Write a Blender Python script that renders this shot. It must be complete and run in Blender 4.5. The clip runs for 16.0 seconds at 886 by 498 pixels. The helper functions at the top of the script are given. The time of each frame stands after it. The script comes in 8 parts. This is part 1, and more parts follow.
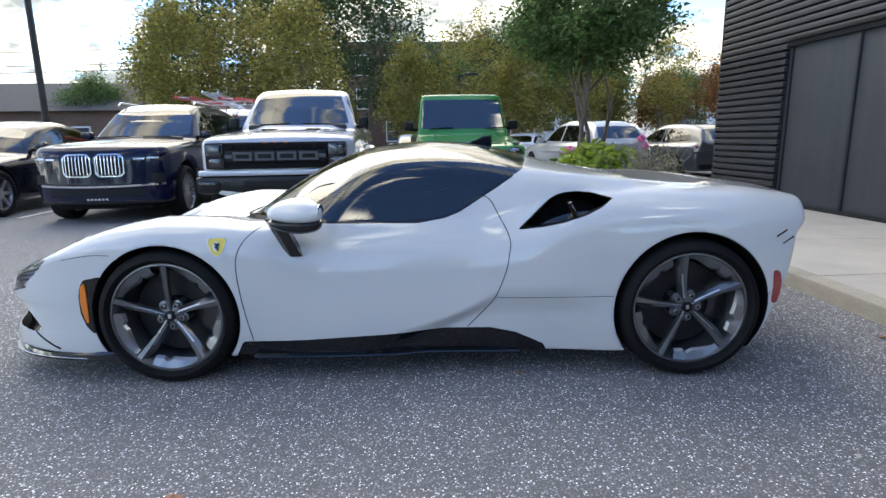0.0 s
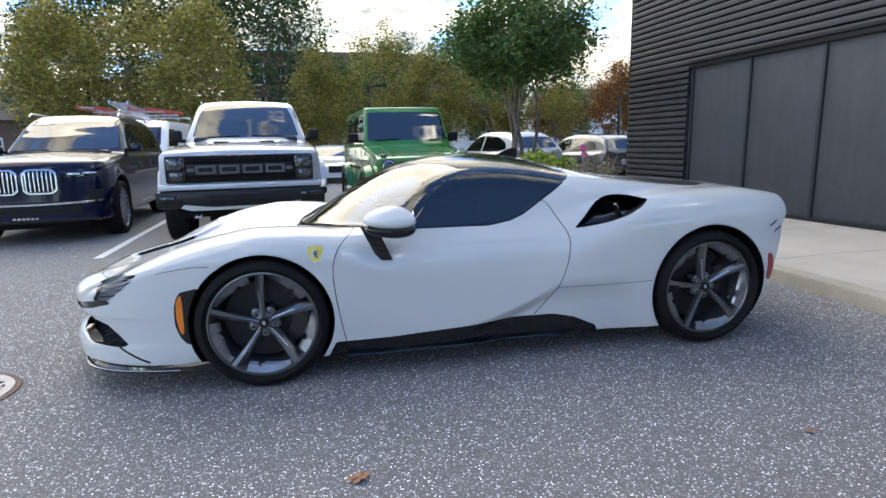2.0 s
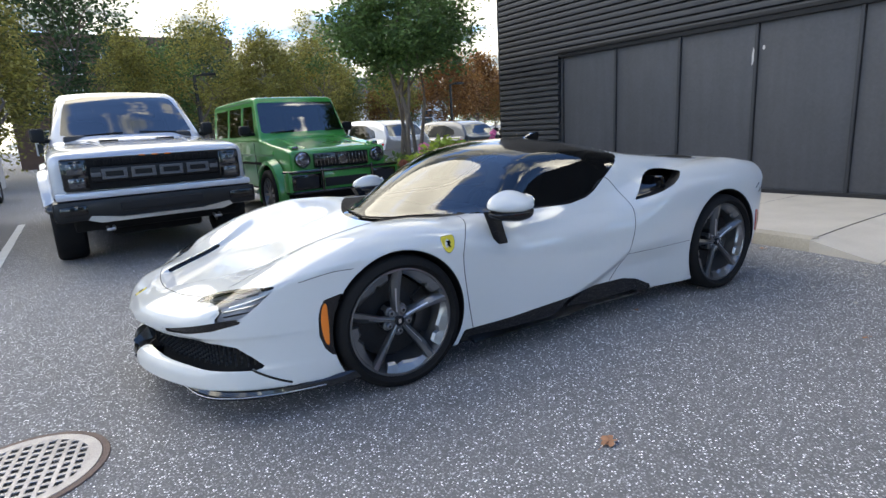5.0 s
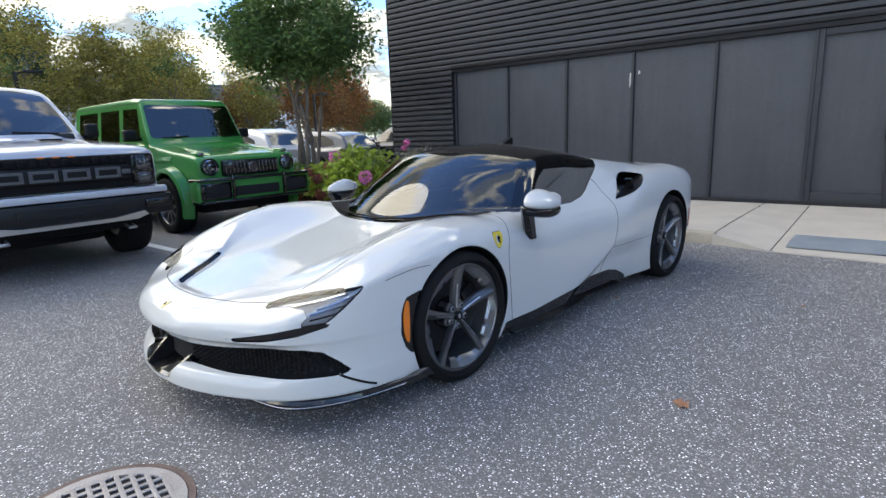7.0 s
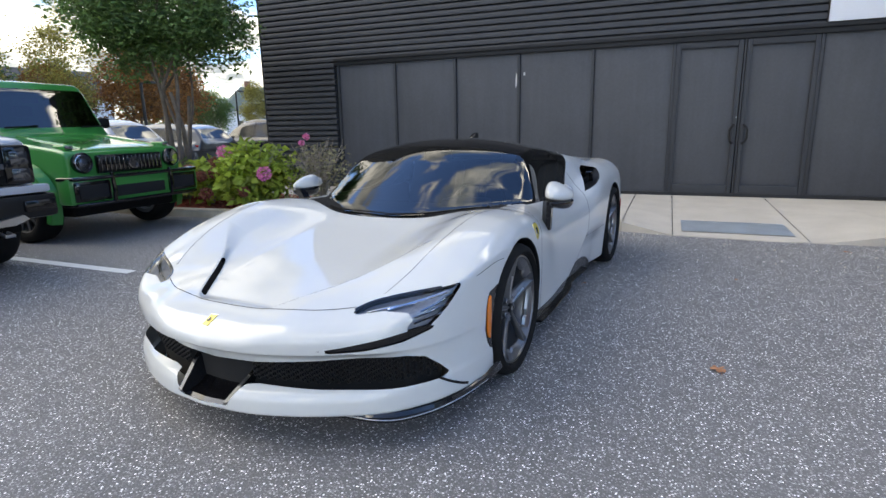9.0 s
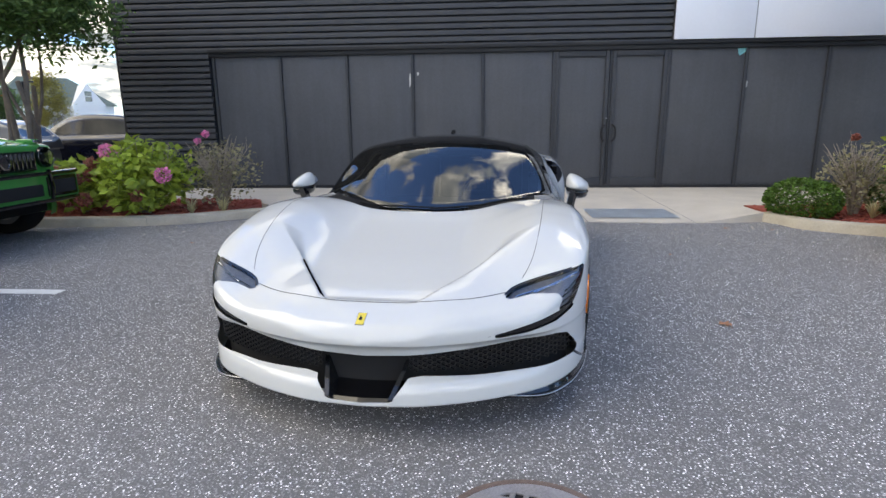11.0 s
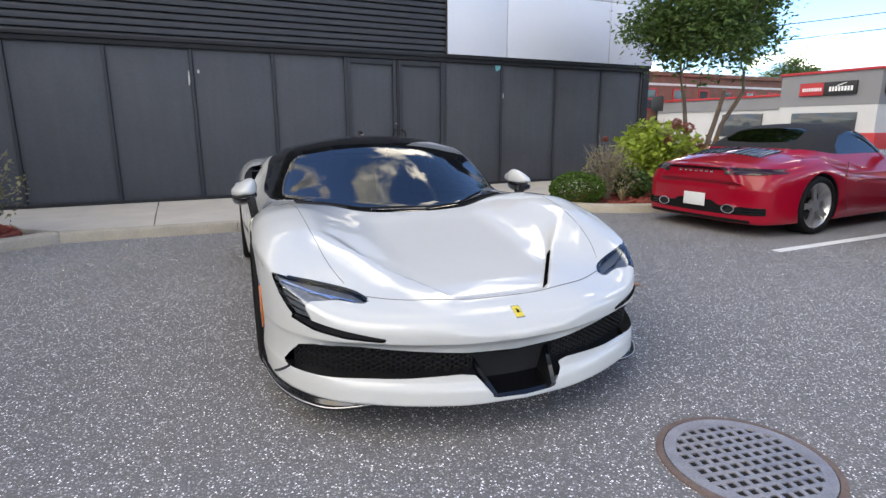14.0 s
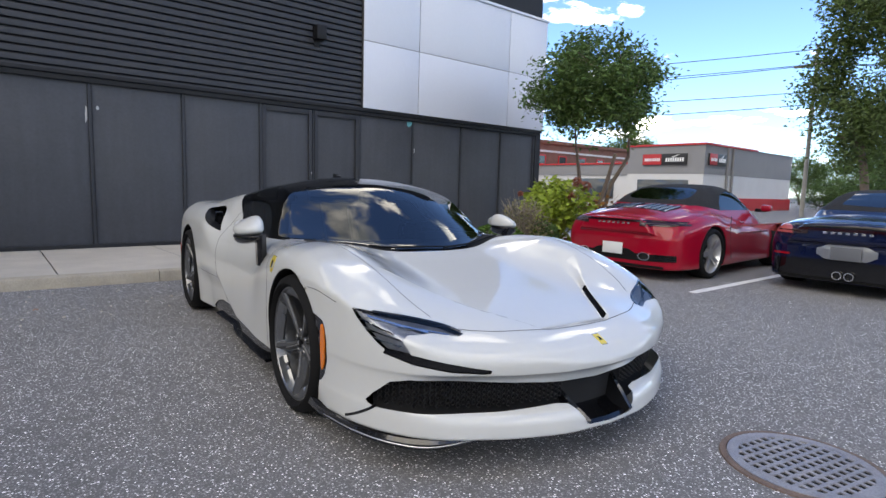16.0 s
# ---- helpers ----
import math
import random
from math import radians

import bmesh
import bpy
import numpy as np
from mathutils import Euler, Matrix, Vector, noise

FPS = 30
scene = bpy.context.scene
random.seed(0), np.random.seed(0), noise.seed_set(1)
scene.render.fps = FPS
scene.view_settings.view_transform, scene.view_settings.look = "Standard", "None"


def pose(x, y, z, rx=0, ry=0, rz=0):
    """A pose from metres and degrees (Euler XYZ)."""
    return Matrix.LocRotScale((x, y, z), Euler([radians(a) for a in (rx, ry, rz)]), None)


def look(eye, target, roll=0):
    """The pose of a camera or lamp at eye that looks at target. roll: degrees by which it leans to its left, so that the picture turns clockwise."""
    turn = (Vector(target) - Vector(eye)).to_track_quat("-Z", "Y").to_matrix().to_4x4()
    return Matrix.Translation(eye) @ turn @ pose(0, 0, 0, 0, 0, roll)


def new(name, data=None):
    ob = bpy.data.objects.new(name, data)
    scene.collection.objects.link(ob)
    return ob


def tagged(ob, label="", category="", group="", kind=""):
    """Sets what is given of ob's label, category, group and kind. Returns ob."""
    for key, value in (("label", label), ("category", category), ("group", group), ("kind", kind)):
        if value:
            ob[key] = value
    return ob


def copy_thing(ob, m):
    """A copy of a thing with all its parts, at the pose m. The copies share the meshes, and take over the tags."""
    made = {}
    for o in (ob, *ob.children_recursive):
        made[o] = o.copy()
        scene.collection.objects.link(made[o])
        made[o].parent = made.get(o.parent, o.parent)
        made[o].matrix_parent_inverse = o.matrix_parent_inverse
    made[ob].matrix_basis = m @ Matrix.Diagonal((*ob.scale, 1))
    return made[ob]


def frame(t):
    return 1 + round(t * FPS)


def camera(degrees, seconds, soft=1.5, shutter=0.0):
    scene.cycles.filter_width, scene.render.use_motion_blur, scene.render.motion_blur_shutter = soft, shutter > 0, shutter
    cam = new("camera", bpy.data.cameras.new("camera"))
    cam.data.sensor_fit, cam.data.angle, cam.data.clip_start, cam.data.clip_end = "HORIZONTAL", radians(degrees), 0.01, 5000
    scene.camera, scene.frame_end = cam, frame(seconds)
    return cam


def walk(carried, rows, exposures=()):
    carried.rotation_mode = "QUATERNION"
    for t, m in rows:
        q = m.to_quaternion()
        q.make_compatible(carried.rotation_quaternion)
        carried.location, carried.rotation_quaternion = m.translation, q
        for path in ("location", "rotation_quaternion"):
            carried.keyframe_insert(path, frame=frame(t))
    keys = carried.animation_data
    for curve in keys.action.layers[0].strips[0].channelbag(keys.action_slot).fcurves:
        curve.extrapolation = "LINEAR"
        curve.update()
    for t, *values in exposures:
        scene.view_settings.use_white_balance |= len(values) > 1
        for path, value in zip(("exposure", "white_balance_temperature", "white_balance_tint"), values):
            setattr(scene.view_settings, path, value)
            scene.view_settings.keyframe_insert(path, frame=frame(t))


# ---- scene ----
cam = camera(77.8, 16.0)
METRES, EYE, TILT, LEAN, TURN = 8.91, 1.23, 0.0, 2.5, -5.4
ROWS = [
    (0.0, 0.0, 0.0, 0.0, 0.33, -11.54, -1.64),
    (0.5, -0.0247, -0.0129, 0.001, -2.71, -11.06, -1.31),
    (1.0, -0.0529, -0.0288, 0.0013, -5.51, -10.74, -1.12),
    (1.5, -0.0823, -0.0295, -0.0016, -8.2, -10.46, -1.12),
    (2.0, -0.1123, -0.03, -0.001, -10.86, -10.25, -1.19),
    (2.5, -0.143, -0.0285, -0.0015, -13.65, -10.1, -1.13),
    (3.0, -0.1704, -0.0132, -0.0036, -16.73, -10.17, -0.88),
    (5.5, -0.3127, 0.0365, -0.0038, -33.73, -11.22, 1.15),
    (6.0, -0.3379, 0.0519, -0.0071, -37.48, -10.8, 0.93),
    (6.5, -0.3605, 0.0705, -0.0081, -41.48, -10.37, 0.58),
    (7.0, -0.3861, 0.0896, -0.0097, -45.71, -10.13, 0.3),
    (7.5, -0.4068, 0.1097, -0.0107, -50.13, -9.98, 0.22),
    (8.0, -0.4221, 0.1366, -0.0104, -54.52, -10.07, 0.12),
    (8.5, -0.4366, 0.1635, -0.0114, -58.62, -10.28, -0.01),
    (11.0, -0.5122, 0.3268, -0.0069, -80.53, -10.75, 0.33),
    (11.5, -0.5167, 0.3579, -0.0064, -85.58, -10.67, 0.42),
    (12.0, -0.5214, 0.3912, -0.0056, -90.49, -10.79, 0.41),
    (12.5, -0.517, 0.4232, -0.0082, -95.4, -10.96, 0.39),
    (13.0, -0.5098, 0.4551, -0.0077, -100.37, -11.04, 0.49),
    (13.5, -0.5069, 0.491, -0.0077, -105.44, -10.93, 0.77),
    (14.0, -0.4974, 0.521, -0.0105, -110.5, -10.38, 1.11),
    (14.5, -0.4823, 0.5487, -0.0099, -115.08, -9.4, 1.31),
    (15.0, -0.476, 0.5751, -0.0106, -118.91, -8.06, 1.13),
    (15.5, -0.4709, 0.5993, -0.0124, -121.89, -6.46, 0.58),
    (16.0, -0.4545, 0.6144, -0.0202, -124.0, -4.7, -0.25),
]
# The last stretch sits a few centimetres off the first ones.
SHIFT = Matrix.Translation((-4.536, 4.009, 1.13)) @ pose(0, 0, 0, -0.158, -0.213, 0.124) @ Matrix.Translation((4.5, -4.0, -1.2))
START = pose(0, 0, EYE, TILT, LEAN, TURN)
walk(cam, [(t, (SHIFT if t > 9 else Matrix()) @ START @ pose(METRES * x, METRES * y, METRES * z, 90 + pitch, roll, yaw)) for t, x, y, z, yaw, pitch, roll in ROWS], [(0.0, 2.78, 7700, 6), (7.0, 2.64, 7700, 6), (11.0, 2.62, 7900, 8), (14.0, 2.58, 8000, 9), (16.0, 2.32, 7700, 10)])

# ---- world, sun, exposure ----
SUN_AZ, SUN_EL = radians(-14), radians(43)  # the sun stands beyond the parked row, half veiled
world = bpy.data.worlds.new("sky")
scene.world = world
world.use_nodes = True
wn, wl = world.node_tree.nodes, world.node_tree.links
wn.clear()


def wnode(kind, **inputs):
    n = wn.new(kind)
    for key, v in inputs.items():
        n.inputs[key.replace("_", " ")].default_value = v
    return n


sky = wn.new("ShaderNodeTexSky")
sky.sky_type, sky.sun_disc = "NISHITA", False
sky.sun_elevation, sky.sun_rotation = SUN_EL, SUN_AZ
sky.dust_density, sky.ozone_density = 0.3, 3.0
tc = wn.new("ShaderNodeTexCoord")
sep = wn.new("ShaderNodeSeparateXYZ")
wl.new(tc.outputs["Generated"], sep.inputs[0])
# clouds lie on a flat layer: project the direction on it
lift = wn.new("ShaderNodeMath")
lift.operation = "MAXIMUM"
lift.inputs[1].default_value = 0.0
wl.new(sep.outputs["Z"], lift.inputs[0])
plus = wn.new("ShaderNodeMath")
plus.operation = "ADD"
plus.inputs[1].default_value = 0.22
wl.new(lift.outputs[0], plus.inputs[0])
flat = wn.new("ShaderNodeVectorMath")
flat.operation = "DIVIDE"
wl.new(tc.outputs["Generated"], flat.inputs[0])
wl.new(plus.outputs[0], flat.inputs[1])
shift = wn.new("ShaderNodeVectorMath")
shift.operation = "ADD"
shift.inputs[1].default_value = (7.1, 4.4, 2.3)
wl.new(flat.outputs[0], shift.inputs[0])
puff = wnode("ShaderNodeTexNoise", Scale=2.6, Detail=9.0, Roughness=0.56, Distortion=0.2)
wl.new(shift.outputs[0], puff.inputs["Vector"])
cover = wn.new("ShaderNodeMapRange")
cover.interpolation_type = "SMOOTHSTEP"
cover.inputs["From Min"].default_value, cover.inputs["From Max"].default_value = 0.475, 0.565
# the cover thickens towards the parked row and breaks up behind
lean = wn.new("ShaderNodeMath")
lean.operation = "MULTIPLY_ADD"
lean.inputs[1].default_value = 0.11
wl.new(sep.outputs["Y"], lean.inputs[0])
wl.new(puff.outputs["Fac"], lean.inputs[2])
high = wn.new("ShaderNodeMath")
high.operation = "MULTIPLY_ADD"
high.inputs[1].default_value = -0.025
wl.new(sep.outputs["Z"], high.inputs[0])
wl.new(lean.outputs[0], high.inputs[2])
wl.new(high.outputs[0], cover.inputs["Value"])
shade = wnode("ShaderNodeTexNoise", Scale=3.0, Detail=7.0, Roughness=0.6)
wl.new(shift.outputs[0], shade.inputs["Vector"])
tone = wn.new("ShaderNodeValToRGB")
tone.color_ramp.elements[0].position, tone.color_ramp.elements[0].color = 0.40, (0.27, 0.32, 0.385, 1)
tone.color_ramp.elements[1].position, tone.color_ramp.elements[1].color = 0.61, (1.25, 1.26, 1.27, 1)
wl.new(shade.outputs["Fac"], tone.inputs[0])
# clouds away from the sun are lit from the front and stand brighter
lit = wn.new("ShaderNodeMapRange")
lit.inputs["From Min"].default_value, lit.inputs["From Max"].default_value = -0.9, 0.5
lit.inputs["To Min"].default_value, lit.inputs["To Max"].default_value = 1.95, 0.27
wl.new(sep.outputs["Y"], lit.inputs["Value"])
fronted = wn.new("ShaderNodeVectorMath")
fronted.operation = "SCALE"
wl.new(tone.outputs[0], fronted.inputs[0])
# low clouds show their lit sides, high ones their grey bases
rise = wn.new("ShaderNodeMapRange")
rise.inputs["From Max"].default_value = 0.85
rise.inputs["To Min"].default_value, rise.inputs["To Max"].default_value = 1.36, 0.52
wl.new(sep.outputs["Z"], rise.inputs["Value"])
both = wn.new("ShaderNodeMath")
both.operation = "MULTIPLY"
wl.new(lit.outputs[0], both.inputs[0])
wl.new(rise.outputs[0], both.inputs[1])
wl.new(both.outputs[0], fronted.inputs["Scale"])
blue = wn.new("ShaderNodeVectorMath")
blue.operation = "MULTIPLY"
blue.inputs[1].default_value = (0.036, 0.048, 0.068)
wl.new(sky.outputs[0], blue.inputs[0])
mixed = wn.new("ShaderNodeMix")
mixed.data_type = "RGBA"
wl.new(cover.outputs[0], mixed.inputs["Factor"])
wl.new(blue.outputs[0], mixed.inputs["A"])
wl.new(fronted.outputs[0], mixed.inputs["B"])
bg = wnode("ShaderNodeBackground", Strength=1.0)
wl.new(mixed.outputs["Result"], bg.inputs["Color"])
wo = wn.new("ShaderNodeOutputWorld")
wl.new(bg.outputs[0], wo.inputs[0])

sun = new("sun", bpy.data.lights.new("sun", "SUN"))
sun.data.energy, sun.data.angle, sun.data.color = 0.33, radians(50), (1.0, 0.985, 0.96)
away = Vector((math.sin(SUN_AZ) * math.cos(SUN_EL), math.cos(SUN_AZ) * math.cos(SUN_EL), math.sin(SUN_EL)))
sun.matrix_world = look(away * 50, (0, 0, 0))


# ---- materials ----
def material(name, color, rough=0.5, metal=0.0, coat=0.0, spread=0.0, scale=8.0, fine=60.0, bump=0.0, bump_scale=200.0, spec=0.5, coat_ior=1.5, emit=0.0):
    """A surface with a broad and a fine variation of its colour and a fine relief."""
    m = bpy.data.materials.new(name)
    m.use_nodes = True
    n, l = m.node_tree.nodes, m.node_tree.links
    b = n["Principled BSDF"]
    b.inputs["Roughness"].default_value, b.inputs["Metallic"].default_value = rough, metal
    b.inputs["Coat Weight"].default_value, b.inputs["Coat Roughness"].default_value = coat, 0.03
    b.inputs["Coat IOR"].default_value = coat_ior
    b.inputs["Specular IOR Level"].default_value = spec
    b.inputs["Base Color"].default_value = (*color, 1)
    if emit:
        b.inputs["Emission Color"].default_value, b.inputs["Emission Strength"].default_value = (*color, 1), emit
    co = n.new("ShaderNodeTexCoord")
    if spread:
        broad, grain = n.new("ShaderNodeTexNoise"), n.new("ShaderNodeTexNoise")
        for node, s in ((broad, scale), (grain, fine)):
            node.inputs["Scale"].default_value, node.inputs["Detail"].default_value = s, 4
            l.new(co.outputs["Object"], node.inputs["Vector"])
        add = n.new("ShaderNodeMath")
        add.operation = "ADD"
        l.new(broad.outputs["Fac"], add.inputs[0])
        l.new(grain.outputs["Fac"], add.inputs[1])
        ramp = n.new("ShaderNodeMapRange")
        ramp.inputs["From Min"].default_value, ramp.inputs["From Max"].default_value = 0.6, 1.4
        ramp.inputs["To Min"].default_value, ramp.inputs["To Max"].default_value = 1 - spread, 1 + spread
        l.new(add.outputs[0], ramp.inputs["Value"])
        mul = n.new("ShaderNodeVectorMath")
        mul.operation = "SCALE"
        mul.inputs[0].default_value = color
        l.new(ramp.outputs[0], mul.inputs["Scale"])
        l.new(mul.outputs[0], b.inputs["Base Color"])
    if bump:
        relief, up = n.new("ShaderNodeTexNoise"), n.new("ShaderNodeBump")
        relief.inputs["Scale"].default_value, relief.inputs["Detail"].default_value = bump_scale, 3
        up.inputs["Strength"].default_value, up.inputs["Distance"].default_value = bump, 0.01
        l.new(co.outputs["Object"], relief.inputs["Vector"])
        l.new(relief.outputs["Fac"], up.inputs["Height"])
        l.new(up.outputs[0], b.inputs["Normal"])
    return m


def vary(m, amount):
    """Lets each piece differ a little in tone."""
    n, l = m.node_tree.nodes, m.node_tree.links
    b = n["Principled BSDF"]
    info, ramp, mul = n.new("ShaderNodeObjectInfo"), n.new("ShaderNodeMapRange"), n.new("ShaderNodeVectorMath")
    ramp.inputs["To Min"].default_value, ramp.inputs["To Max"].default_value = 1 - amount, 1 + amount
    mul.operation = "SCALE"
    l.new(info.outputs["Random"], ramp.inputs["Value"])
    l.new(ramp.outputs[0], mul.inputs["Scale"])
    old = b.inputs["Base Color"]
    if old.is_linked:
        l.new(old.links[0].from_socket, mul.inputs[0])
    else:
        mul.inputs[0].default_value = old.default_value[:3]
    l.new(mul.outputs[0], old)
    return m


def streaks(m, amount):
    """Faint rain and dirt streaks that run down a surface."""
    n, l = m.node_tree.nodes, m.node_tree.links
    b = n["Principled BSDF"]
    co, turn, grain, ramp, mul = n.new("ShaderNodeTexCoord"), n.new("ShaderNodeMapping"), n.new("ShaderNodeTexNoise"), n.new("ShaderNodeMapRange"), n.new("ShaderNodeVectorMath")
    turn.inputs["Scale"].default_value = (9.0, 9.0, 0.7)
    grain.inputs["Scale"].default_value, grain.inputs["Detail"].default_value = 1.0, 6
    ramp.inputs["From Min"].default_value, ramp.inputs["From Max"].default_value = 0.35, 0.65
    ramp.inputs["To Min"].default_value, ramp.inputs["To Max"].default_value = 1 - amount, 1 + amount
    mul.operation = "SCALE"
    l.new(co.outputs["Object"], turn.inputs["Vector"])
    l.new(turn.outputs[0], grain.inputs["Vector"])
    l.new(grain.outputs["Fac"], ramp.inputs["Value"])
    l.new(ramp.outputs[0], mul.inputs["Scale"])
    old = b.inputs["Base Color"]
    l.new(old.links[0].from_socket, mul.inputs[0])
    l.new(mul.outputs[0], old)
    return m


def pane_glass(name, tint, gloss=1.5):
    """Thin tinted glass: see-through, with a mirror-like sheen at grazing angles."""
    m = bpy.data.materials.new(name)
    m.use_nodes = True
    n, l = m.node_tree.nodes, m.node_tree.links
    n.remove(n["Principled BSDF"])
    clear, shine, mix, fr = n.new("ShaderNodeBsdfTransparent"), n.new("ShaderNodeBsdfGlossy"), n.new("ShaderNodeMixShader"), n.new("ShaderNodeFresnel")
    clear.inputs["Color"].default_value = (*tint, 1)
    shine.inputs["Roughness"].default_value = 0.02
    fr.inputs["IOR"].default_value = gloss
    l.new(fr.outputs[0], mix.inputs[0])
    l.new(clear.outputs[0], mix.inputs[1])
    l.new(shine.outputs[0], mix.inputs[2])
    l.new(mix.outputs[0], n["Material Output"].inputs["Surface"])
    return m


def asphalt_material():
    m = material("asphalt", (0.06, 0.06, 0.062), 0.85)
    n, l = m.node_tree.nodes, m.node_tree.links
    b = n["Principled BSDF"]
    co = n.new("ShaderNodeTexCoord")

    def noise_at(scale, detail=4):
        t = n.new("ShaderNodeTexNoise")
        t.inputs["Scale"].default_value, t.inputs["Detail"].default_value = scale, detail
        l.new(co.outputs["Object"], t.inputs["Vector"])
        return t.outputs["Fac"]

    def span(v, a, b_, c, d, smooth=False):
        r = n.new("ShaderNodeMapRange")
        if smooth:
            r.interpolation_type = "SMOOTHSTEP"
        for k, q in zip(("From Min", "From Max", "To Min", "To Max"), (a, b_, c, d)):
            r.inputs[k].default_value = q
        l.new(v, r.inputs["Value"])
        return r.outputs[0]

    def math_node(op, x, y):
        q = n.new("ShaderNodeMath")
        q.operation = op
        for i, v in enumerate((x, y)):
            if isinstance(v, (int, float)):
                q.inputs[i].default_value = v
            else:
                l.new(v, q.inputs[i])
        return q.outputs[0]

    chip = n.new("ShaderNodeTexVoronoi")
    chip.inputs["Scale"].default_value = 118
    l.new(co.outputs["Object"], chip.inputs["Vector"])
    split = n.new("ShaderNodeSeparateColor")
    l.new(chip.outputs["Color"], split.inputs[0])
    inside = span(chip.outputs["Distance"], 0.62, 0.36, 0, 1, True)
    pick = math_node("POWER", split.outputs["Red"], 9.0)
    light = math_node("MULTIPLY", pick, inside)
    mid = math_node("MULTIPLY", span(split.outputs["Green"], 0.3, 1, 0.0, 0.165), inside)
    broad = span(noise_at(0.55, 5), 0.3, 0.7, 0.93, 1.07)
    worn = span(noise_at(7.0, 4), 0.3, 0.7, 0.90, 1.10)
    base = math_node("MULTIPLY", math_node("MULTIPLY", broad, worn), 0.145)
    tone_v = math_node("ADD", math_node("ADD", base, mid), math_node("MULTIPLY", light, 1.2))
    col = n.new("ShaderNodeCombineColor")
    for i, k in enumerate((1.02, 1.0, 1.0)):
        l.new(math_node("MULTIPLY", tone_v, k), col.inputs[i])
    l.new(col.outputs[0], b.inputs["Base Color"])
    up = n.new("ShaderNodeBump")
    up.inputs["Strength"].default_value, up.inputs["Distance"].default_value = 0.6, 0.004
    l.new(inside, up.inputs["Height"])
    l.new(up.outputs[0], b.inputs["Normal"])
    return m


ASPHALT = asphalt_material()
CONCRETE = material("concrete", (0.5, 0.46, 0.4), 0.85, spread=0.14, scale=2.5, fine=90, bump=0.25, bump_scale=160)
KERB = material("kerb_concrete", (0.4, 0.36, 0.29), 0.9, spread=0.22, scale=4, fine=70, bump=0.4, bump_scale=110)
TACTILE = material("painted_blue_concrete", (0.46, 0.52, 0.58), 0.8, spread=0.15, scale=5, fine=80, bump=0.3)
LINE_PAINT = material("road_paint", (0.72, 0.72, 0.7), 0.7, spread=0.14, scale=6, fine=120, bump=0.4, bump_scale=150)
SIDING = vary(material("black_siding", (0.032, 0.035, 0.042), 0.58, spec=0.4, spread=0.12, scale=3, fine=40, bump=0.05), 0.06)
PANEL_BLACK = streaks(vary(material("painted_board", (0.060, 0.064, 0.074), 0.5, spec=0.3, spread=0.14, scale=1.6, fine=26, bump=0.12, bump_scale=60), 0.05), 0.05)
FRAME_BLACK = material("painted_frame", (0.036, 0.039, 0.046), 0.5, spec=0.25, spread=0.1, scale=5)
TRIM_BLACK = material("black_trim", (0.020, 0.021, 0.024), 0.5, spec=0.2, spread=0.1, scale=5)
ALU_PANEL = vary(material("aluminium_panel", (0.66, 0.69, 0.76), 0.5, metal=0.1, spread=0.02, scale=0.8, fine=20), 0.03)
GASKET = material("dark_joint", (0.05, 0.05, 0.055), 0.8)
MULCH = material("red_mulch", (0.27, 0.06, 0.04), 0.95, spread=0.5, scale=30, fine=140, bump=0.6, bump_scale=90)
CAST_IRON = material("cast_iron", (0.33, 0.315, 0.32), 0.42, metal=0.5, spread=0.3, scale=9, fine=90, bump=0.4, bump_scale=140)
RUST = material("rusty_iron", (0.17, 0.12, 0.1), 0.8, metal=0.2, spread=0.35, scale=12, fine=90, bump=0.4)
LAMP_GREY = material("lamp_housing", (0.36, 0.37, 0.40), 0.3, metal=0.5, spread=0.2, scale=40)
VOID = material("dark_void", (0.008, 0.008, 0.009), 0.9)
WHITE_PAINT = material("pearl_white_paint", (0.555, 0.565, 0.555), 0.35, coat=1.0, spec=0.12, spread=0.012, scale=3, fine=30, coat_ior=1.6)
GLOSS_BLACK = material("gloss_black", (0.004, 0.004, 0.005), 0.18, coat=1.0, spec=0.1)
SATIN_BLACK = material("satin_black", (0.006, 0.006, 0.007), 0.42, spec=0.25, spread=0.08, scale=10)
MATT_BLACK = material("matt_black_plastic", (0.007, 0.007, 0.0075), 0.75, spec=0.15, spread=0.1, scale=20, bump=0.1)
CARBON = material("carbon_fibre", (0.008, 0.0085, 0.010), 0.22, coat=0.9, spec=0.3, spread=0.35, scale=60, fine=260)
RUBBER = material("tyre_rubber", (0.009, 0.009, 0.0095), 0.75, spec=0.15, spread=0.15, scale=14, fine=90, bump=0.15)
RIM_GREY = material("machined_rim", (0.25, 0.255, 0.265), 0.3, metal=0.9, spread=0.06, scale=10)
RIM_DARK = material("grey_painted_rim", (0.155, 0.158, 0.164), 0.3, metal=0.75, coat=0.4)
RIM_SILVER = material("silver_rim", (0.62, 0.62, 0.63), 0.3, metal=0.85)
DISC = material("carbon_disc", (0.025, 0.025, 0.026), 0.5, metal=0.5, spread=0.2, scale=40)
CALIPER = material("black_caliper", (0.015, 0.015, 0.016), 0.3, coat=0.6)
CHROME = material("chrome", (0.75, 0.76, 0.78), 0.08, metal=1.0)
YELLOW = material("badge_yellow", (0.72, 0.55, 0.04), 0.35, coat=1.0)
AMBER = material("amber_lens", (0.75, 0.18, 0.01), 0.2, coat=1.0)
RED_LENS = material("red_lens", (0.30, 0.004, 0.01), 0.15, coat=1.0)
LEATHER = material("dark_interior", (0.02, 0.021, 0.024), 0.6, spread=0.2, scale=8)
GLASS = pane_glass("car_glass", (0.26, 0.33, 0.34), 2.2)
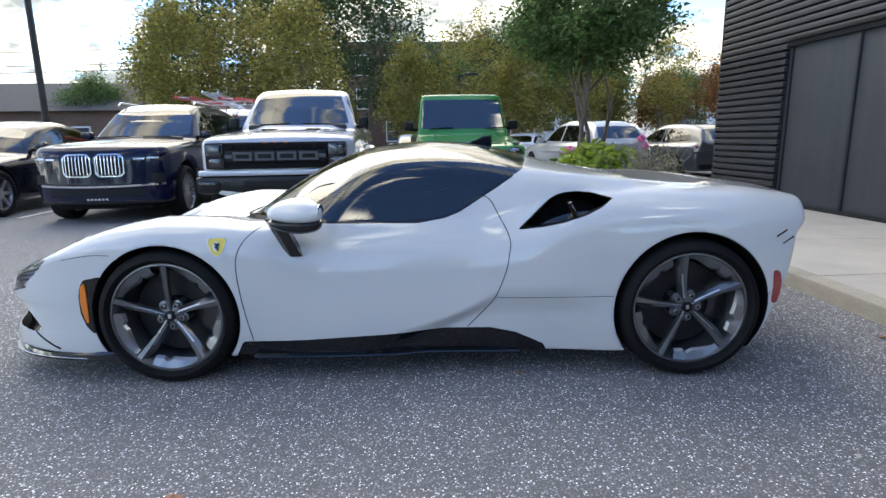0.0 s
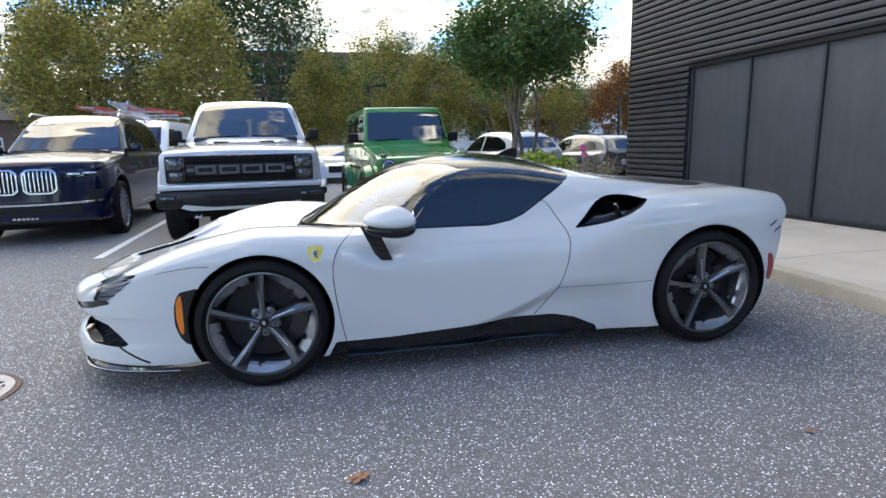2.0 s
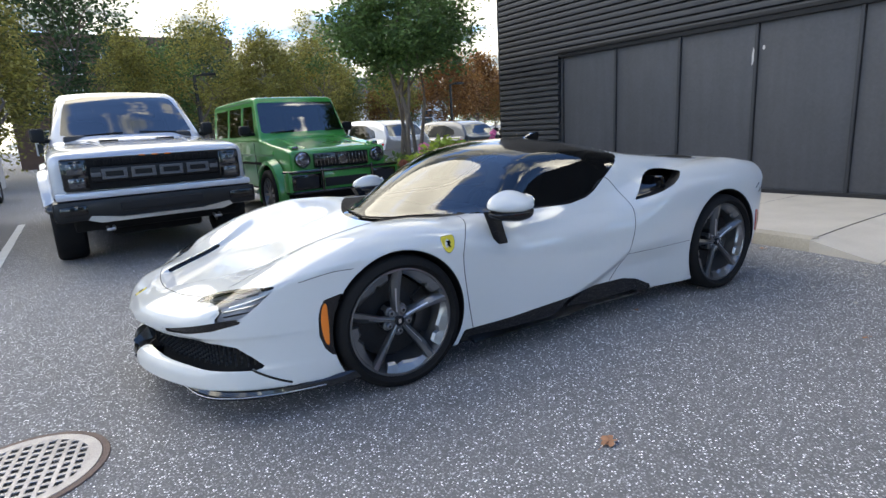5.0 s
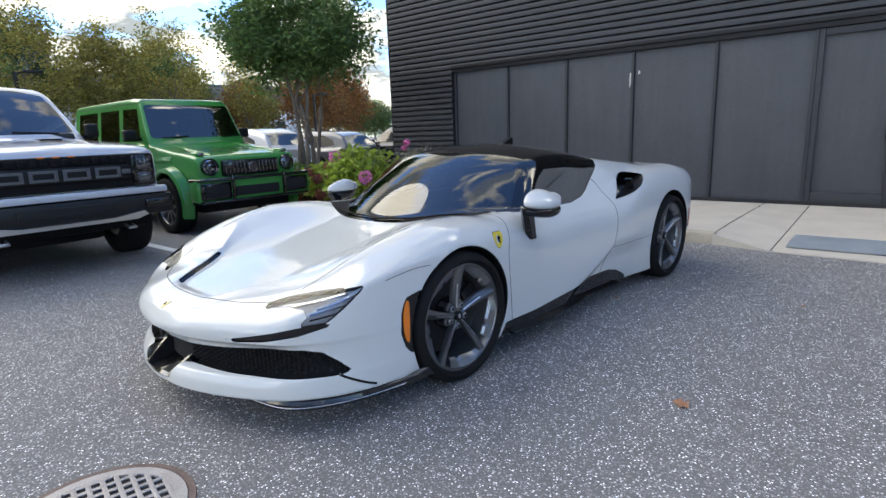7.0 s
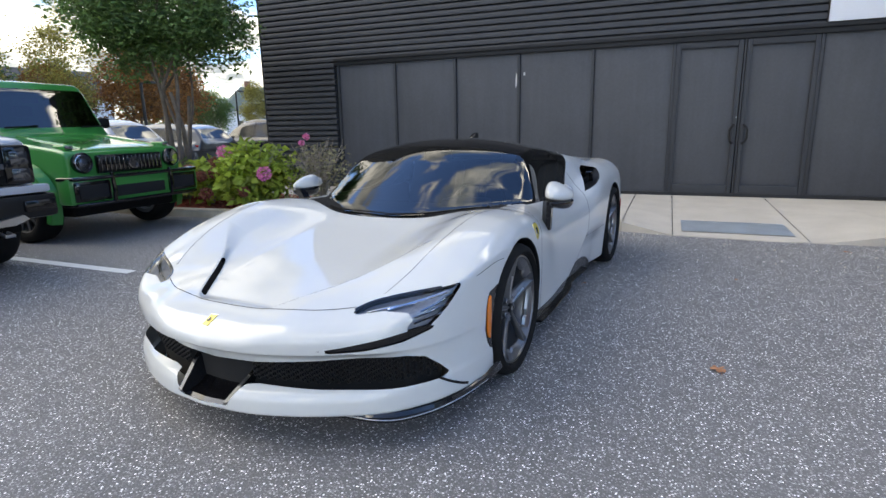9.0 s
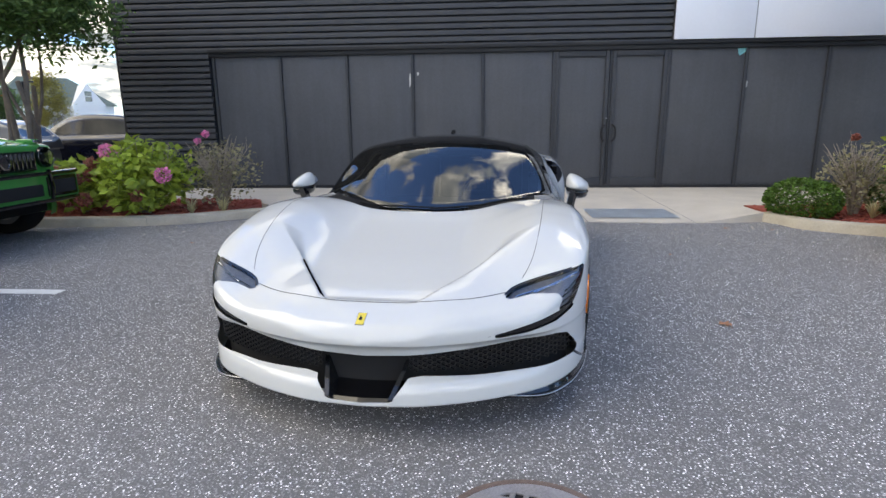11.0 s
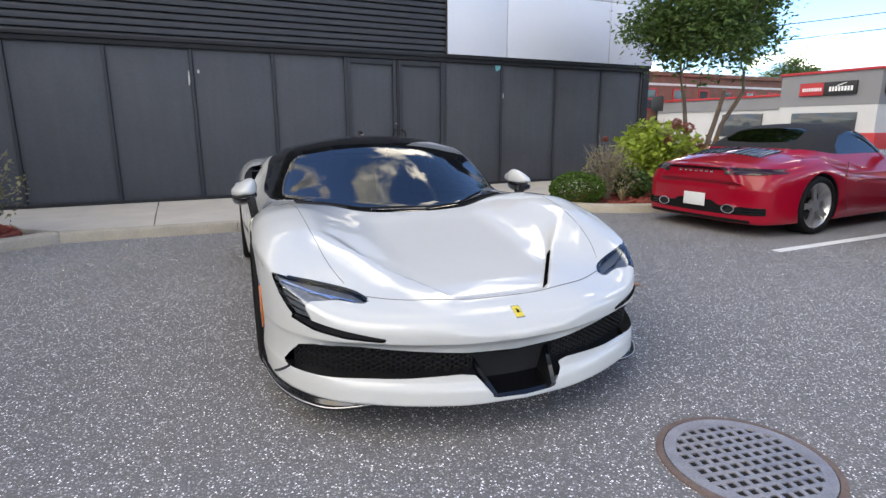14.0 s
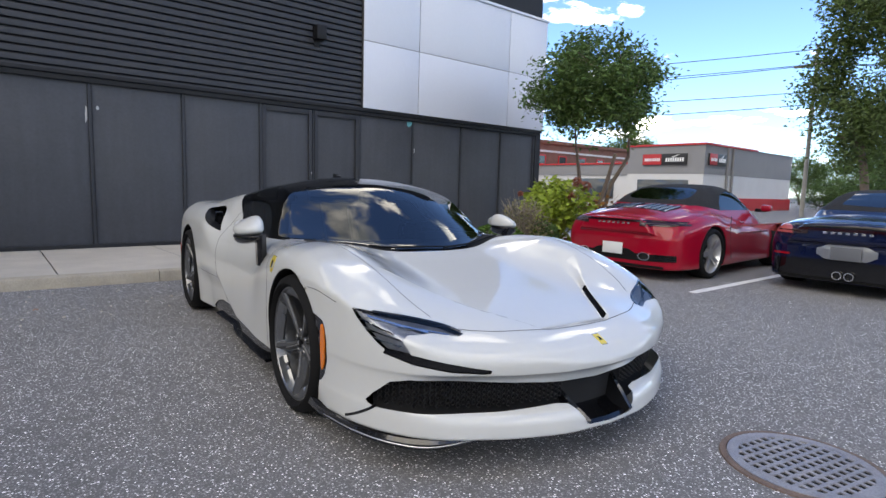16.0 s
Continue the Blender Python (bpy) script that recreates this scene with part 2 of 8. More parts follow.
DARK_GLASS = pane_glass("tinted_glass", (0.16, 0.19, 0.19), 1.95)
LENS = pane_glass("lamp_lens", (0.9, 0.93, 0.97), 1.5)


# ---- mesh helpers ----
def finish(bm, name, mat, parent=None, label="", smooth=None):
    me = bpy.data.meshes.new(name)
    bm.to_mesh(me)
    bm.free()
    me.materials.append(mat)
    if smooth is not None:
        me.shade_smooth()
        if smooth < 179:
            me.set_sharp_from_angle(angle=radians(smooth))
    ob = new(name, me)
    ob.parent = parent
    if label:
        ob["label"] = label
    return ob


def part(name, bm, mat, parent, label="", smooth=35):
    return finish(bm, name, mat, parent, label, smooth)


def thing(name, m, label, category, group="", kind=""):
    ob = tagged(new(name), label, category, group, kind)
    ob.matrix_world = m
    return ob


def box(bm, lo, hi, bevel=0.0, m=None, seg=2):
    r = bmesh.ops.create_cube(bm, size=1)
    vs = r["verts"]
    size = [h - l for l, h in zip(lo, hi)]
    mid = [(h + l) / 2 for l, h in zip(lo, hi)]
    bmesh.ops.transform(bm, matrix=(m or Matrix()) @ Matrix.Translation(mid) @ Matrix.Diagonal((*size, 1)), verts=vs)
    if bevel:
        es = list({e for v in vs for e in v.link_edges})
        bmesh.ops.bevel(bm, geom=es, offset=bevel, segments=seg, affect="EDGES", profile=0.6)


def boxed(lo, hi, bevel=0.0, m=None, seg=2):
    bm = bmesh.new()
    box(bm, lo, hi, bevel, m, seg)
    return bm


def lathe(bm, profile, n=32, m=None, closed=False):
    """Turns (radius, height) points round the z axis."""
    rings = []
    for r, h in profile:
        rings.append([bm.verts.new((m or Matrix()) @ Vector((r * math.cos(a), r * math.sin(a), h))) for a in (2 * math.pi * i / n for i in range(n))])
    pairs = list(zip(rings, rings[1:])) + ([(rings[-1], rings[0])] if closed else [])
    for a, b in pairs:
        for i in range(n):
            bm.faces.new((a[i], a[(i + 1) % n], b[(i + 1) % n], b[i]))
    if not closed:
        for ring, flip in ((rings[0], True), (rings[-1], False)):
            bm.faces.new(ring[::-1] if flip else ring)


def lathed(profile, n=32, m=None, closed=False):
    bm = bmesh.new()
    lathe(bm, profile, n, m, closed)
    return bm


def tube(bm, points, radius, n=8, cap=True):
    """A round bar along points; radius may be a list."""
    pts = [Vector(p) for p in points]
    rad = radius if isinstance(radius, (list, tuple)) else [radius] * len(pts)
    rings, side = [], None
    for i, p in enumerate(pts):
        d = (pts[min(i + 1, len(pts) - 1)] - pts[max(i - 1, 0)]).normalized()
        if side is None:
            side = d.orthogonal().normalized()
        side = (side - d * side.dot(d)).normalized()
        up = d.cross(side)
        rings.append([bm.verts.new(p + rad[i] * (math.cos(a) * side + math.sin(a) * up)) for a in (2 * math.pi * k / n for k in range(n))])
    for a, b in zip(rings, rings[1:]):
        for k in range(n):
            bm.faces.new((a[k], a[(k + 1) % n], b[(k + 1) % n], b[k]))
    if cap:
        bm.faces.new(rings[0][::-1])
        bm.faces.new(rings[-1])


def tubed(points, radius, n=8):
    bm = bmesh.new()
    tube(bm, points, radius, n)
    return bm


def prism(bm, outline, z0, z1, m=None, bevel=0.0):
    """A flat outline (x, y) raised from z0 to z1."""
    m = m or Matrix()
    lo = [bm.verts.new(m @ Vector((x, y, z0))) for x, y in outline]
    hi = [bm.verts.new(m @ Vector((x, y, z1))) for x, y in outline]
    n = len(outline)
    fs = [bm.faces.new(lo[::-1]), bm.faces.new(hi)]
    for i in range(n):
        fs.append(bm.faces.new((lo[i], lo[(i + 1) % n], hi[(i + 1) % n], hi[i])))
    if bevel:
        bmesh.ops.bevel(bm, geom=list(fs[1].edges), offset=bevel, segments=2, affect="EDGES")


def prismed(outline, z0, z1, m=None, bevel=0.0):
    bm = bmesh.new()
    prism(bm, outline, z0, z1, m, bevel)
    bmesh.ops.recalc_face_normals(bm, faces=bm.faces)
    return bm


def sweep(bm, path, section, up=Vector((0, 0, 1)), closed_section=True):
    """Carries a section (side, height) along a path."""
    pts = [Vector(p) for p in path]
    rings = []
    for i, p in enumerate(pts):
        d = (pts[min(i + 1, len(pts) - 1)] - pts[max(i - 1, 0)]).normalized()
        side = d.cross(up).normalized()
        top = side.cross(d)
        rings.append([bm.verts.new(p + side * s + top * h) for s, h in section])
    n = len(section)
    for a, b in zip(rings, rings[1:]):
        for k in range(n if closed_section else n - 1):
            bm.faces.new((a[k], a[(k + 1) % n], b[(k + 1) % n], b[k]))
    if closed_section:
        bm.faces.new(rings[0][::-1])
        bm.faces.new(rings[-1])
    bmesh.ops.recalc_face_normals(bm, faces=bm.faces)


def swept(path, section, up=Vector((0, 0, 1))):
    bm = bmesh.new()
    sweep(bm, path, section, up)
    return bm


def smooth_line(points, n=8, closed=False):
    """A rounded line through points of any dimension."""
    p = np.array(points, float)
    k = len(p)
    out = []
    for i in range(k if closed else k - 1):
        a, b, c, d = (p[(i + j) % k] if closed else p[min(max(i + j, 0), k - 1)] for j in (-1, 0, 1, 2))
        for q in range(n):
            t = q / n
            out.append(0.5 * (2 * b + (c - a) * t + (2 * a - 5 * b + 4 * c - d) * t * t + (3 * b - 3 * c + d - a) * t ** 3))
    if not closed:
        out.append(p[-1])
    return np.array(out)


# ---- bodies of smooth sheet metal, from blended solids ----
def curve(*pairs):
    """A smooth function through (x, value) pairs, without overshoot."""
    xs, ys = np.array([p[0] for p in pairs], float), np.array([p[1] for p in pairs], float)
    h, d = np.diff(xs), np.diff(ys) / np.diff(xs)
    m = np.zeros(len(xs))
    m[1:-1] = np.where(d[:-1] * d[1:] > 0, 2 * d[:-1] * d[1:] / np.where(d[:-1] + d[1:] == 0, 1, d[:-1] + d[1:]), 0)
    m[0], m[-1] = d[0], d[-1]

    def f(x):
        x = np.clip(x, xs[0], xs[-1])
        i = np.clip(np.searchsorted(xs, x, side="right") - 1, 0, len(xs) - 2)
        t = (x - xs[i]) / h[i]
        return (ys[i] * (1 + 2 * t) * (1 - t) ** 2 + h[i] * m[i] * t * (1 - t) ** 2 + ys[i + 1] * t * t * (3 - 2 * t) + h[i] * m[i + 1] * t * t * (t - 1)).astype(np.float32)

    return f


def smax(a, b, k):
    h = np.maximum(k - np.abs(a - b), 0) / k
    return np.maximum(a, b) + h * h * (k / 4)


def smin(a, b, k):
    return -smax(-a, -b, k)


def ramp01(x, a, b):
    t = np.clip((x - a) / (b - a), 0, 1)
    return t * t * (3 - 2 * t)


def gradient(f, v, e=0.002):
    g = np.empty_like(v)
    for i in range(3):
        d = np.zeros(3, np.float32)
        d[i] = e
        g[:, i] = (f(*(v + d).T) - f(*(v - d).T)) / (2 * e)
    return g


def settle(f, v, step, rounds=3):
    """Draws points onto the surface f = 0."""
    for _ in range(rounds):
        g = gradient(f, v)
        move = g * (f(*v.T) / np.maximum((g * g).sum(1), 0.05))[:, None]
        long = np.linalg.norm(move, axis=1)
        v = v - move * np.minimum(1, step / np.maximum(long, 1e-9))[:, None]
    return v.astype(np.float32)


def skin(f, lo, hi, step):
    """The surface f = 0 as quads: one vertex in each cell that it crosses."""
    ax = [np.arange(l, h + step, step, dtype=np.float32) for l, h in zip(lo, hi)]
    inside = np.broadcast_to(f(ax[0][:, None, None], ax[1][None, :, None], ax[2][None, None, :]) < 0, tuple(len(a) for a in ax))
    n = [len(a) - 1 for a in ax]
    total = np.zeros(n, np.int8)
    for i in (0, 1):
        for j in (0, 1):
            for k in (0, 1):
                total += inside[i:n[0] + i, j:n[1] + j, k:n[2] + k]
    cells = np.argwhere((total > 0) & (total < 8))
    number = np.full(n, -1, np.int32)
    number[tuple(cells.T)] = np.arange(len(cells))
    v = np.stack([ax[i][cells[:, i]] + step / 2 for i in range(3)], 1).astype(np.float32)
    v = settle(f, v, step * 0.8, 6)
    faces = []
    for axis in range(3):
        a, b = [i for i in range(3) if i != axis]
        first = [slice(None)] * 3
        second = [slice(None)] * 3
        first[axis], second[axis] = slice(0, -1), slice(1, None)
        p, q = inside[tuple(first)], inside[tuple(second)]
        e = np.argwhere(p != q)
        e = e[(e[:, a] > 0) & (e[:, b] > 0) & (e[:, a] < n[a]) & (e[:, b] < n[b])]
        flip = p[tuple(e.T)] ^ (axis == 1)
        quad = []
        for da, db in ((1, 1), (0, 1), (0, 0), (1, 0)):
            c = e.copy()
            c[:, a] -= da
            c[:, b] -= db
            quad.append(number[tuple(c.T)])
        quad = np.stack(quad, 1)
        quad[~flip] = quad[~flip][:, ::-1]
        faces.append(quad)
    return v, np.concatenate(faces)


def outline_distance(poly, u, w):
    """Signed distance of points to a closed outline (inside is negative), and the nearest outline point."""
    p = np.asarray(poly, np.float32)
    q = np.roll(p, -1, 0)
    best = np.full(u.shape, 1e9, np.float32)
    near = np.zeros((len(u), 2), np.float32)
    odd = np.zeros(u.shape, bool)
    for (x0, y0), (x1, y1) in zip(p, q):
        dx, dy = x1 - x0, y1 - y0
        t = np.clip(((u - x0) * dx + (w - y0) * dy) / max(dx * dx + dy * dy, 1e-12), 0, 1)
        px, py = x0 + t * dx, y0 + t * dy
        d = (u - px) ** 2 + (w - py) ** 2
        c = d < best
        best = np.where(c, d, best)
        near[c, 0], near[c, 1] = px[c], py[c]
        if dy:
            odd ^= ((y0 > w) != (y1 > w)) & (u < (w - y0) * dx / dy + x0)
    best = np.sqrt(best)
    return np.where(odd, -best, best), near


class Shell:
    """A skin that is divided into panels by outlines seen from the side, the front or above."""

    def __init__(self, f, lo, hi, step):
        self.f, self.step = f, step
        self.v, self.q = skin(f, lo, hi, step)
        self.panel = np.zeros(len(self.q), np.int16)
        self.names = ["body"]

    def mark(self, name, poly, axes, where=None, only=None, mirror=True):
        """Faces inside the outline become panel name; the border is drawn to the outline. axes: 0 x, 1 |y|, 2 z."""
        if name not in self.names:
            self.names.append(name)
        c = self.v.copy()
        if mirror:
            c[:, 1] = np.abs(c[:, 1])
        sd, near = outline_distance(poly, c[:, axes[0]], c[:, axes[1]])
        hit = sd[self.q].mean(1) < 0
        mid = c[self.q].mean(1)
        if where is not None:
            hit &= where(*mid.T)
        if only is not None:
            hit &= np.isin(self.panel, [self.names.index(o) for o in only])
        rim = np.zeros(len(self.v), np.int8)
        rim[np.unique(self.q[hit])] |= 1
        rim[np.unique(self.q[~hit])] |= 2
        rim = (rim == 3) & (np.abs(sd) < self.step * 1.3)
        sign = np.where(self.v[:, 1] < 0, -1, 1) if mirror else np.ones(len(self.v))
        for k in (0, 1):
            move = near[rim, k] - c[rim, axes[k]]
            self.v[rim, axes[k]] += move * (sign[rim] if axes[k] == 1 else 1)
        # bring the moved border back onto the skin along the line of sight
        free = 3 - axes[0] - axes[1]
        p = self.v[rim]
        for _ in range(4):
            g = gradient(self.f, p)[:, free]
            ok = np.abs(g) > 0.25
            p[:, free] -= np.where(ok, np.clip(self.f(*p.T) / np.where(ok, g, 1), -self.step, self.step), 0)
        self.v[rim] = p
        self.panel[hit] = self.names.index(name)

    def mark_where(self, name, test, only=("body",)):
        if name not in self.names:
            self.names.append(name)
        mid = self.v[self.q].mean(1)
        hit = test(mid[:, 0], np.abs(mid[:, 1]), mid[:, 2]) & np.isin(self.panel, [self.names.index(o) for o in only])
        self.panel[hit] = self.names.index(name)

    def mesh(self, name, mat, parent, panel, label="", side=0, sink=0.0):
        """Links the faces of a panel as one part; side -1 or 1 takes one half."""
        pick = self.panel == self.names.index(panel)
        if side:
            pick &= self.v[self.q][:, :, 1].mean(1) * side > 0
        q = self.q[pick]
        if not len(q):
            return None
        used, inv = np.unique(q, return_inverse=True)
        v = self.v[used]
        g = gradient(self.f, v)
        g /= np.maximum(np.linalg.norm(g, axis=1), 1e-6)[:, None]
        if sink:
            v = v - g * sink
        me = bpy.data.meshes.new(name)
        me.from_pydata(v.tolist(), [], inv.reshape(-1, 4).tolist())
        me.materials.append(mat)
        me.shade_smooth()
        me.normals_split_custom_set_from_vertices(g.tolist())
        ob = new(name, me)
        ob.parent = parent
        if label:
            ob["label"] = label
        return ob


# ---- ground, pavement, building ----
WALL_X = 6.19
KERB_H = 0.12
bm = bmesh.new()
bmesh.ops.create_grid(bm, x_segments=40, y_segments=40, size=400)
ground = tagged(finish(bm, "ground", ASPHALT), "grey asphalt car park with pale stone chips", "asphalt", kind="structure")

# kerb line along the building, from the left bed past the ramp to the right bed
bed_left = [(5.0, 12.6), (3.3, 12.4), (2.6, 11.6), (2.35, 10.0), (2.40, 8.85), (2.52, 7.85), (2.72, 7.25), (3.02, 6.80), (3.30, 6.30)]
straight = [(3.30, 6.30), (3.22, 5.2), (3.16, 4.2), (3.10, 3.2), (3.04, 2.55)]
bed_right = [(3.02, -0.25), (2.80, -0.38), (2.45, -0.50), (2.05, -1.15), (1.85, -2.0), (1.8, -3.2), (1.8, -6.6)]


def kerb_run(line, name, label, lengths=1.6):
    """Kerb stones laid end to end along a line."""
    run = thing(name, Matrix(), label, "kerb", kind="structure")
    pts = smooth_line([(x, y, 0) for x, y in line], 10)
    dist = np.concatenate(([0], np.cumsum(np.linalg.norm(np.diff(pts, axis=0), axis=1))))
    count = max(1, round(dist[-1] / lengths))
    for i in range(count):
        a, b = dist[-1] * i / count + 0.004, dist[-1] * (i + 1) / count - 0.004
        s = np.linspace(a, b, 8)
        path = [tuple(np.interp(t, dist, pts[:, k]) for k in range(3)) for t in s]
        sec = [(0.0, -0.1), (0.0, KERB_H - 0.03), (-0.012, KERB_H - 0.006), (-0.035, KERB_H), (-0.15, KERB_H + 0.003), (-0.15, -0.1)]
        part("kerb_stone", swept(path, sec), KERB, run, smooth=40)
    return run


# the sections lie on the inner side of the line, so the lines run with the building on their left
kerb_run(bed_left, "kerb_planting_bed", "weathered tan concrete kerb round the planting bed")
kerb_run(straight, "kerb_pavement", "weathered tan concrete kerb along the pavement")
kerb_run(bed_right, "kerb_planting_bed_far", "weathered tan concrete kerb round the second planting bed")

# pavement slabs between kerb and wall, dropping to the ramp
pavement = thing("pavement", Matrix(), "pale concrete pavement with a dropped kerb ramp", "pavement", kind="structure")


def kerb_x(y):
    return float(np.interp(y, [-0.3, 0.2, 1.0, 2.0, 2.55, 3.2, 4.2, 5.2, 6.3, 7.0], [3.0, 2.9, 2.86, 2.92, 3.04, 3.10, 3.16, 3.22, 3.3, 3.4]))


def kerb_z(y):
    return float(np.interp(y, [-0.25, 0.5, 2.0, 2.6], [KERB_H, 0.012, 0.012, KERB_H])) if y < 6.4 else KERB_H


def slab(y0, y1, gap=0.006):
    bm = bmesh.new()
    rows = []
    ys = np.linspace(y0 + gap, y1 - gap, 9)
    for y in ys:
        solid = y > 2.56 or y < -0.28
        x0 = kerb_x(y) + (0.156 if solid else 0.0)
        z0 = kerb_z(y)
        rows.append([bm.verts.new((x, y, z)) for x, z in ((x0, -0.1), (x0, z0), (x0 + 0.9, z0 * 0.8 + 0.02), (WALL_X, 0.075))])
    for a, b in zip(rows, rows[1:]):
        for k in range(3):
            bm.faces.new((a[k], b[k], b[k + 1], a[k + 1]))
    bmesh.ops.recalc_face_normals(bm, faces=bm.faces)
    return bm


for y0, y1 in ((-0.28, 0.62), (0.62, 1.98), (1.98, 2.56), (2.56, 3.9), (3.9, 5.35), (5.35, 6.25)):
    part("slab", slab(y0, y1), CONCRETE, pavement, smooth=40)
for y0, y1, x0, x1 in ((6.25, 10.3, 4.5, 6.19), (-1.6, -0.28, 3.9, 6.19), (-5.5, -1.6, 4.1, 6.19)):
    part("slab", boxed((x0, y0 + 0.006, -0.1), (x1, y1 - 0.006, 0.075), 0.006), CONCRETE, pavement)
part("slab", prismed([(3.46, 6.25), (4.49, 6.25), (4.49, 7.0), (3.9, 6.75)], -0.1, 0.105), CONCRETE, pavement)
bm = bmesh.new()
r0 = [bm.verts.new((x, y, z)) for x, y, z in ((3.12, 0.72, 0.030), (3.86, 0.72, 0.036), (3.86, 1.88, 0.036), (3.12, 1.88, 0.030))]
bm.faces.new(r0)
bmesh.ops.solidify(bm, geom=bm.faces[:], thickness=-0.02)
bmesh.ops.recalc_face_normals(bm, faces=bm.faces)
part("ramp_strip", bm, TACTILE, pavement, "faded blue-grey painted ramp strip")

# beds of red mulch
def mulch_bed(name, outline, label):
    bm = bmesh.new()
    rng = random.Random(5)
    prism(bm, outline, -0.05, 0.085)
    for _ in range(1500):
        xs, ys = [p[0] for p in outline], [p[1] for p in outline]
        x, y = rng.uniform(min(xs), max(xs)), rng.uniform(min(ys), max(ys))
        sd, _n = outline_distance(outline, np.array([x], np.float32), np.array([y], np.float32))
        if sd[0] > -0.04:
            continue
        s = rng.uniform(0.02, 0.06)
        box(bm, (-s, -s * 0.3, -0.004), (s, s * 0.3, 0.006), 0, Matrix.Translation((x, y, 0.09 + rng.uniform(0, 0.02))) @ Euler((rng.uniform(-0.4, 0.4), rng.uniform(-0.4, 0.4), rng.uniform(0, 6))).to_matrix().to_4x4())
    bmesh.ops.recalc_face_normals(bm, faces=bm.faces)
    tagged(finish(bm, name, MULCH), label, "mulch", kind="stuff")


mulch_bed("mulch", [(2.62, 9.9), (2.62, 8.85), (2.74, 7.9), (2.92, 7.35), (3.2, 6.92), (3.9, 6.76), (4.49, 7.02), (4.49, 12.0), (3.4, 12.1), (2.8, 11.4)], "rust-red bark mulch in the planting bed")
mulch_bed("mulch", [(3.88, -0.42), (2.9, -0.56), (2.6, -0.66), (2.24, -1.25), (2.05, -2.0), (2.0, -3.2), (2.0, -6.4), (4.08, -6.4), (4.08, -1.61), (3.88, -1.59)], "rust-red bark mulch in the second planting bed")

# building: dark wall with boarded shopfront, siding above, pale metal panels
building = thing("wall_east", Matrix(), "black building wall with boarded shopfront and metal siding", "building", kind="structure")
SEAMS = [8.42, 7.14, 5.88, 4.66, 3.37, 2.09, 1.08, 0.07, -1.25, -2.63, -3.92, -5.12]
TOP, CORNER, END, ROOF = 2.55, 10.28, -5.35, 7.4
part("wall_core", boxed((WALL_X + 0.10, END, -0.2), (WALL_X + 9.0, CORNER, ROOF)), TRIM_BLACK, building)
for i, (a, b) in enumerate(zip(SEAMS, SEAMS[1:])):
    door = i in (5, 6)
    inset = 0.0 if not door else 0.015
    lo, hi = b + 0.024, a - 0.024
    panel = part("board" if not door else "door_leaf", boxed((WALL_X + 0.02 + inset, lo, 0.1), (WALL_X + 0.11, hi, TOP - 0.03), 0.004), PANEL_BLACK, building)
    if door:  # raised frame of the leaf
        for y0, y1, z0, z1 in ((lo, lo + 0.07, 0.1, TOP - 0.04), (hi - 0.07, hi, 0.1, TOP - 0.04), (lo + 0.07, hi - 0.07, TOP - 0.13, TOP - 0.04), (lo + 0.07, hi - 0.07, 0.1, 0.26)):
            part("stile", boxed((WALL_X - 0.012, y0 + 0.002, z0), (WALL_X + 0.034, y1 - 0.002, z1), 0.004), FRAME_BLACK, panel)
for i, y in enumerate(SEAMS):
    w = 0.022 if i != 6 else 0.012
    part("mullion", boxed((WALL_X - 0.012, y - w, 0.075), (WALL_X + 0.10, y + w, TOP - 0.031), 0.005), FRAME_BLACK, building)
    # the board stands a finger off its frame: a dark slit beside it
    part("board_gap", boxed((WALL_X + 0.005, y - w - 0.0105, 0.08), (WALL_X + 0.10, y - w - 0.0005, TOP - 0.032)), VOID, building)
part("head_rail", boxed((WALL_X - 0.04, -5.14, TOP - 0.03), (WALL_X + 0.10, SEAMS[0] + 0.06, TOP + 0.045), 0.006), TRIM_BLACK, building)
part("flashing", boxed((WALL_X - 0.075, END, TOP + 0.047), (WALL_X + 0.10, SEAMS[0] + 0.06, TOP + 0.105), 0.006), TRIM_BLACK, building)
part("base_rail", boxed((WALL_X - 0.02, -5.1, 0.06), (WALL_X + 0.018, SEAMS[0], 0.13), 0.004), TRIM_BLACK, building)
part("end_post", boxed((WALL_X - 0.03, -5.35, 0.0), (WALL_X + 0.10, -5.155, TOP + 0.04), 0.005), TRIM_BLACK, building)
for s in (-1, 1):  # pull handles on the two leaves
    y = SEAMS[6] + s * 0.075
    part("pull_handle", tubed([(WALL_X - 0.01, y, 0.93), (WALL_X - 0.06, y, 0.94), (WALL_X - 0.07, y + s * 0.03, 0.96), (WALL_X - 0.07, y + s * 0.05, 1.02), (WALL_X - 0.07, y + s * 0.05, 1.14), (WALL_X - 0.07, y + s * 0.03, 1.19), (WALL_X - 0.06, y, 1.21), (WALL_X - 0.01, y, 1.22)], 0.015, 10), VOID, building, "black pull handle")
part("lock", lathed([(0.012, 0), (0.012, 0.008)], 14, Matrix.Translation((WALL_X - 0.012, SEAMS[6] + 0.04, 1.34)) @ pose(0, 0, 0, 0, -90, 0)), LAMP_GREY, building, "small round steel lock")
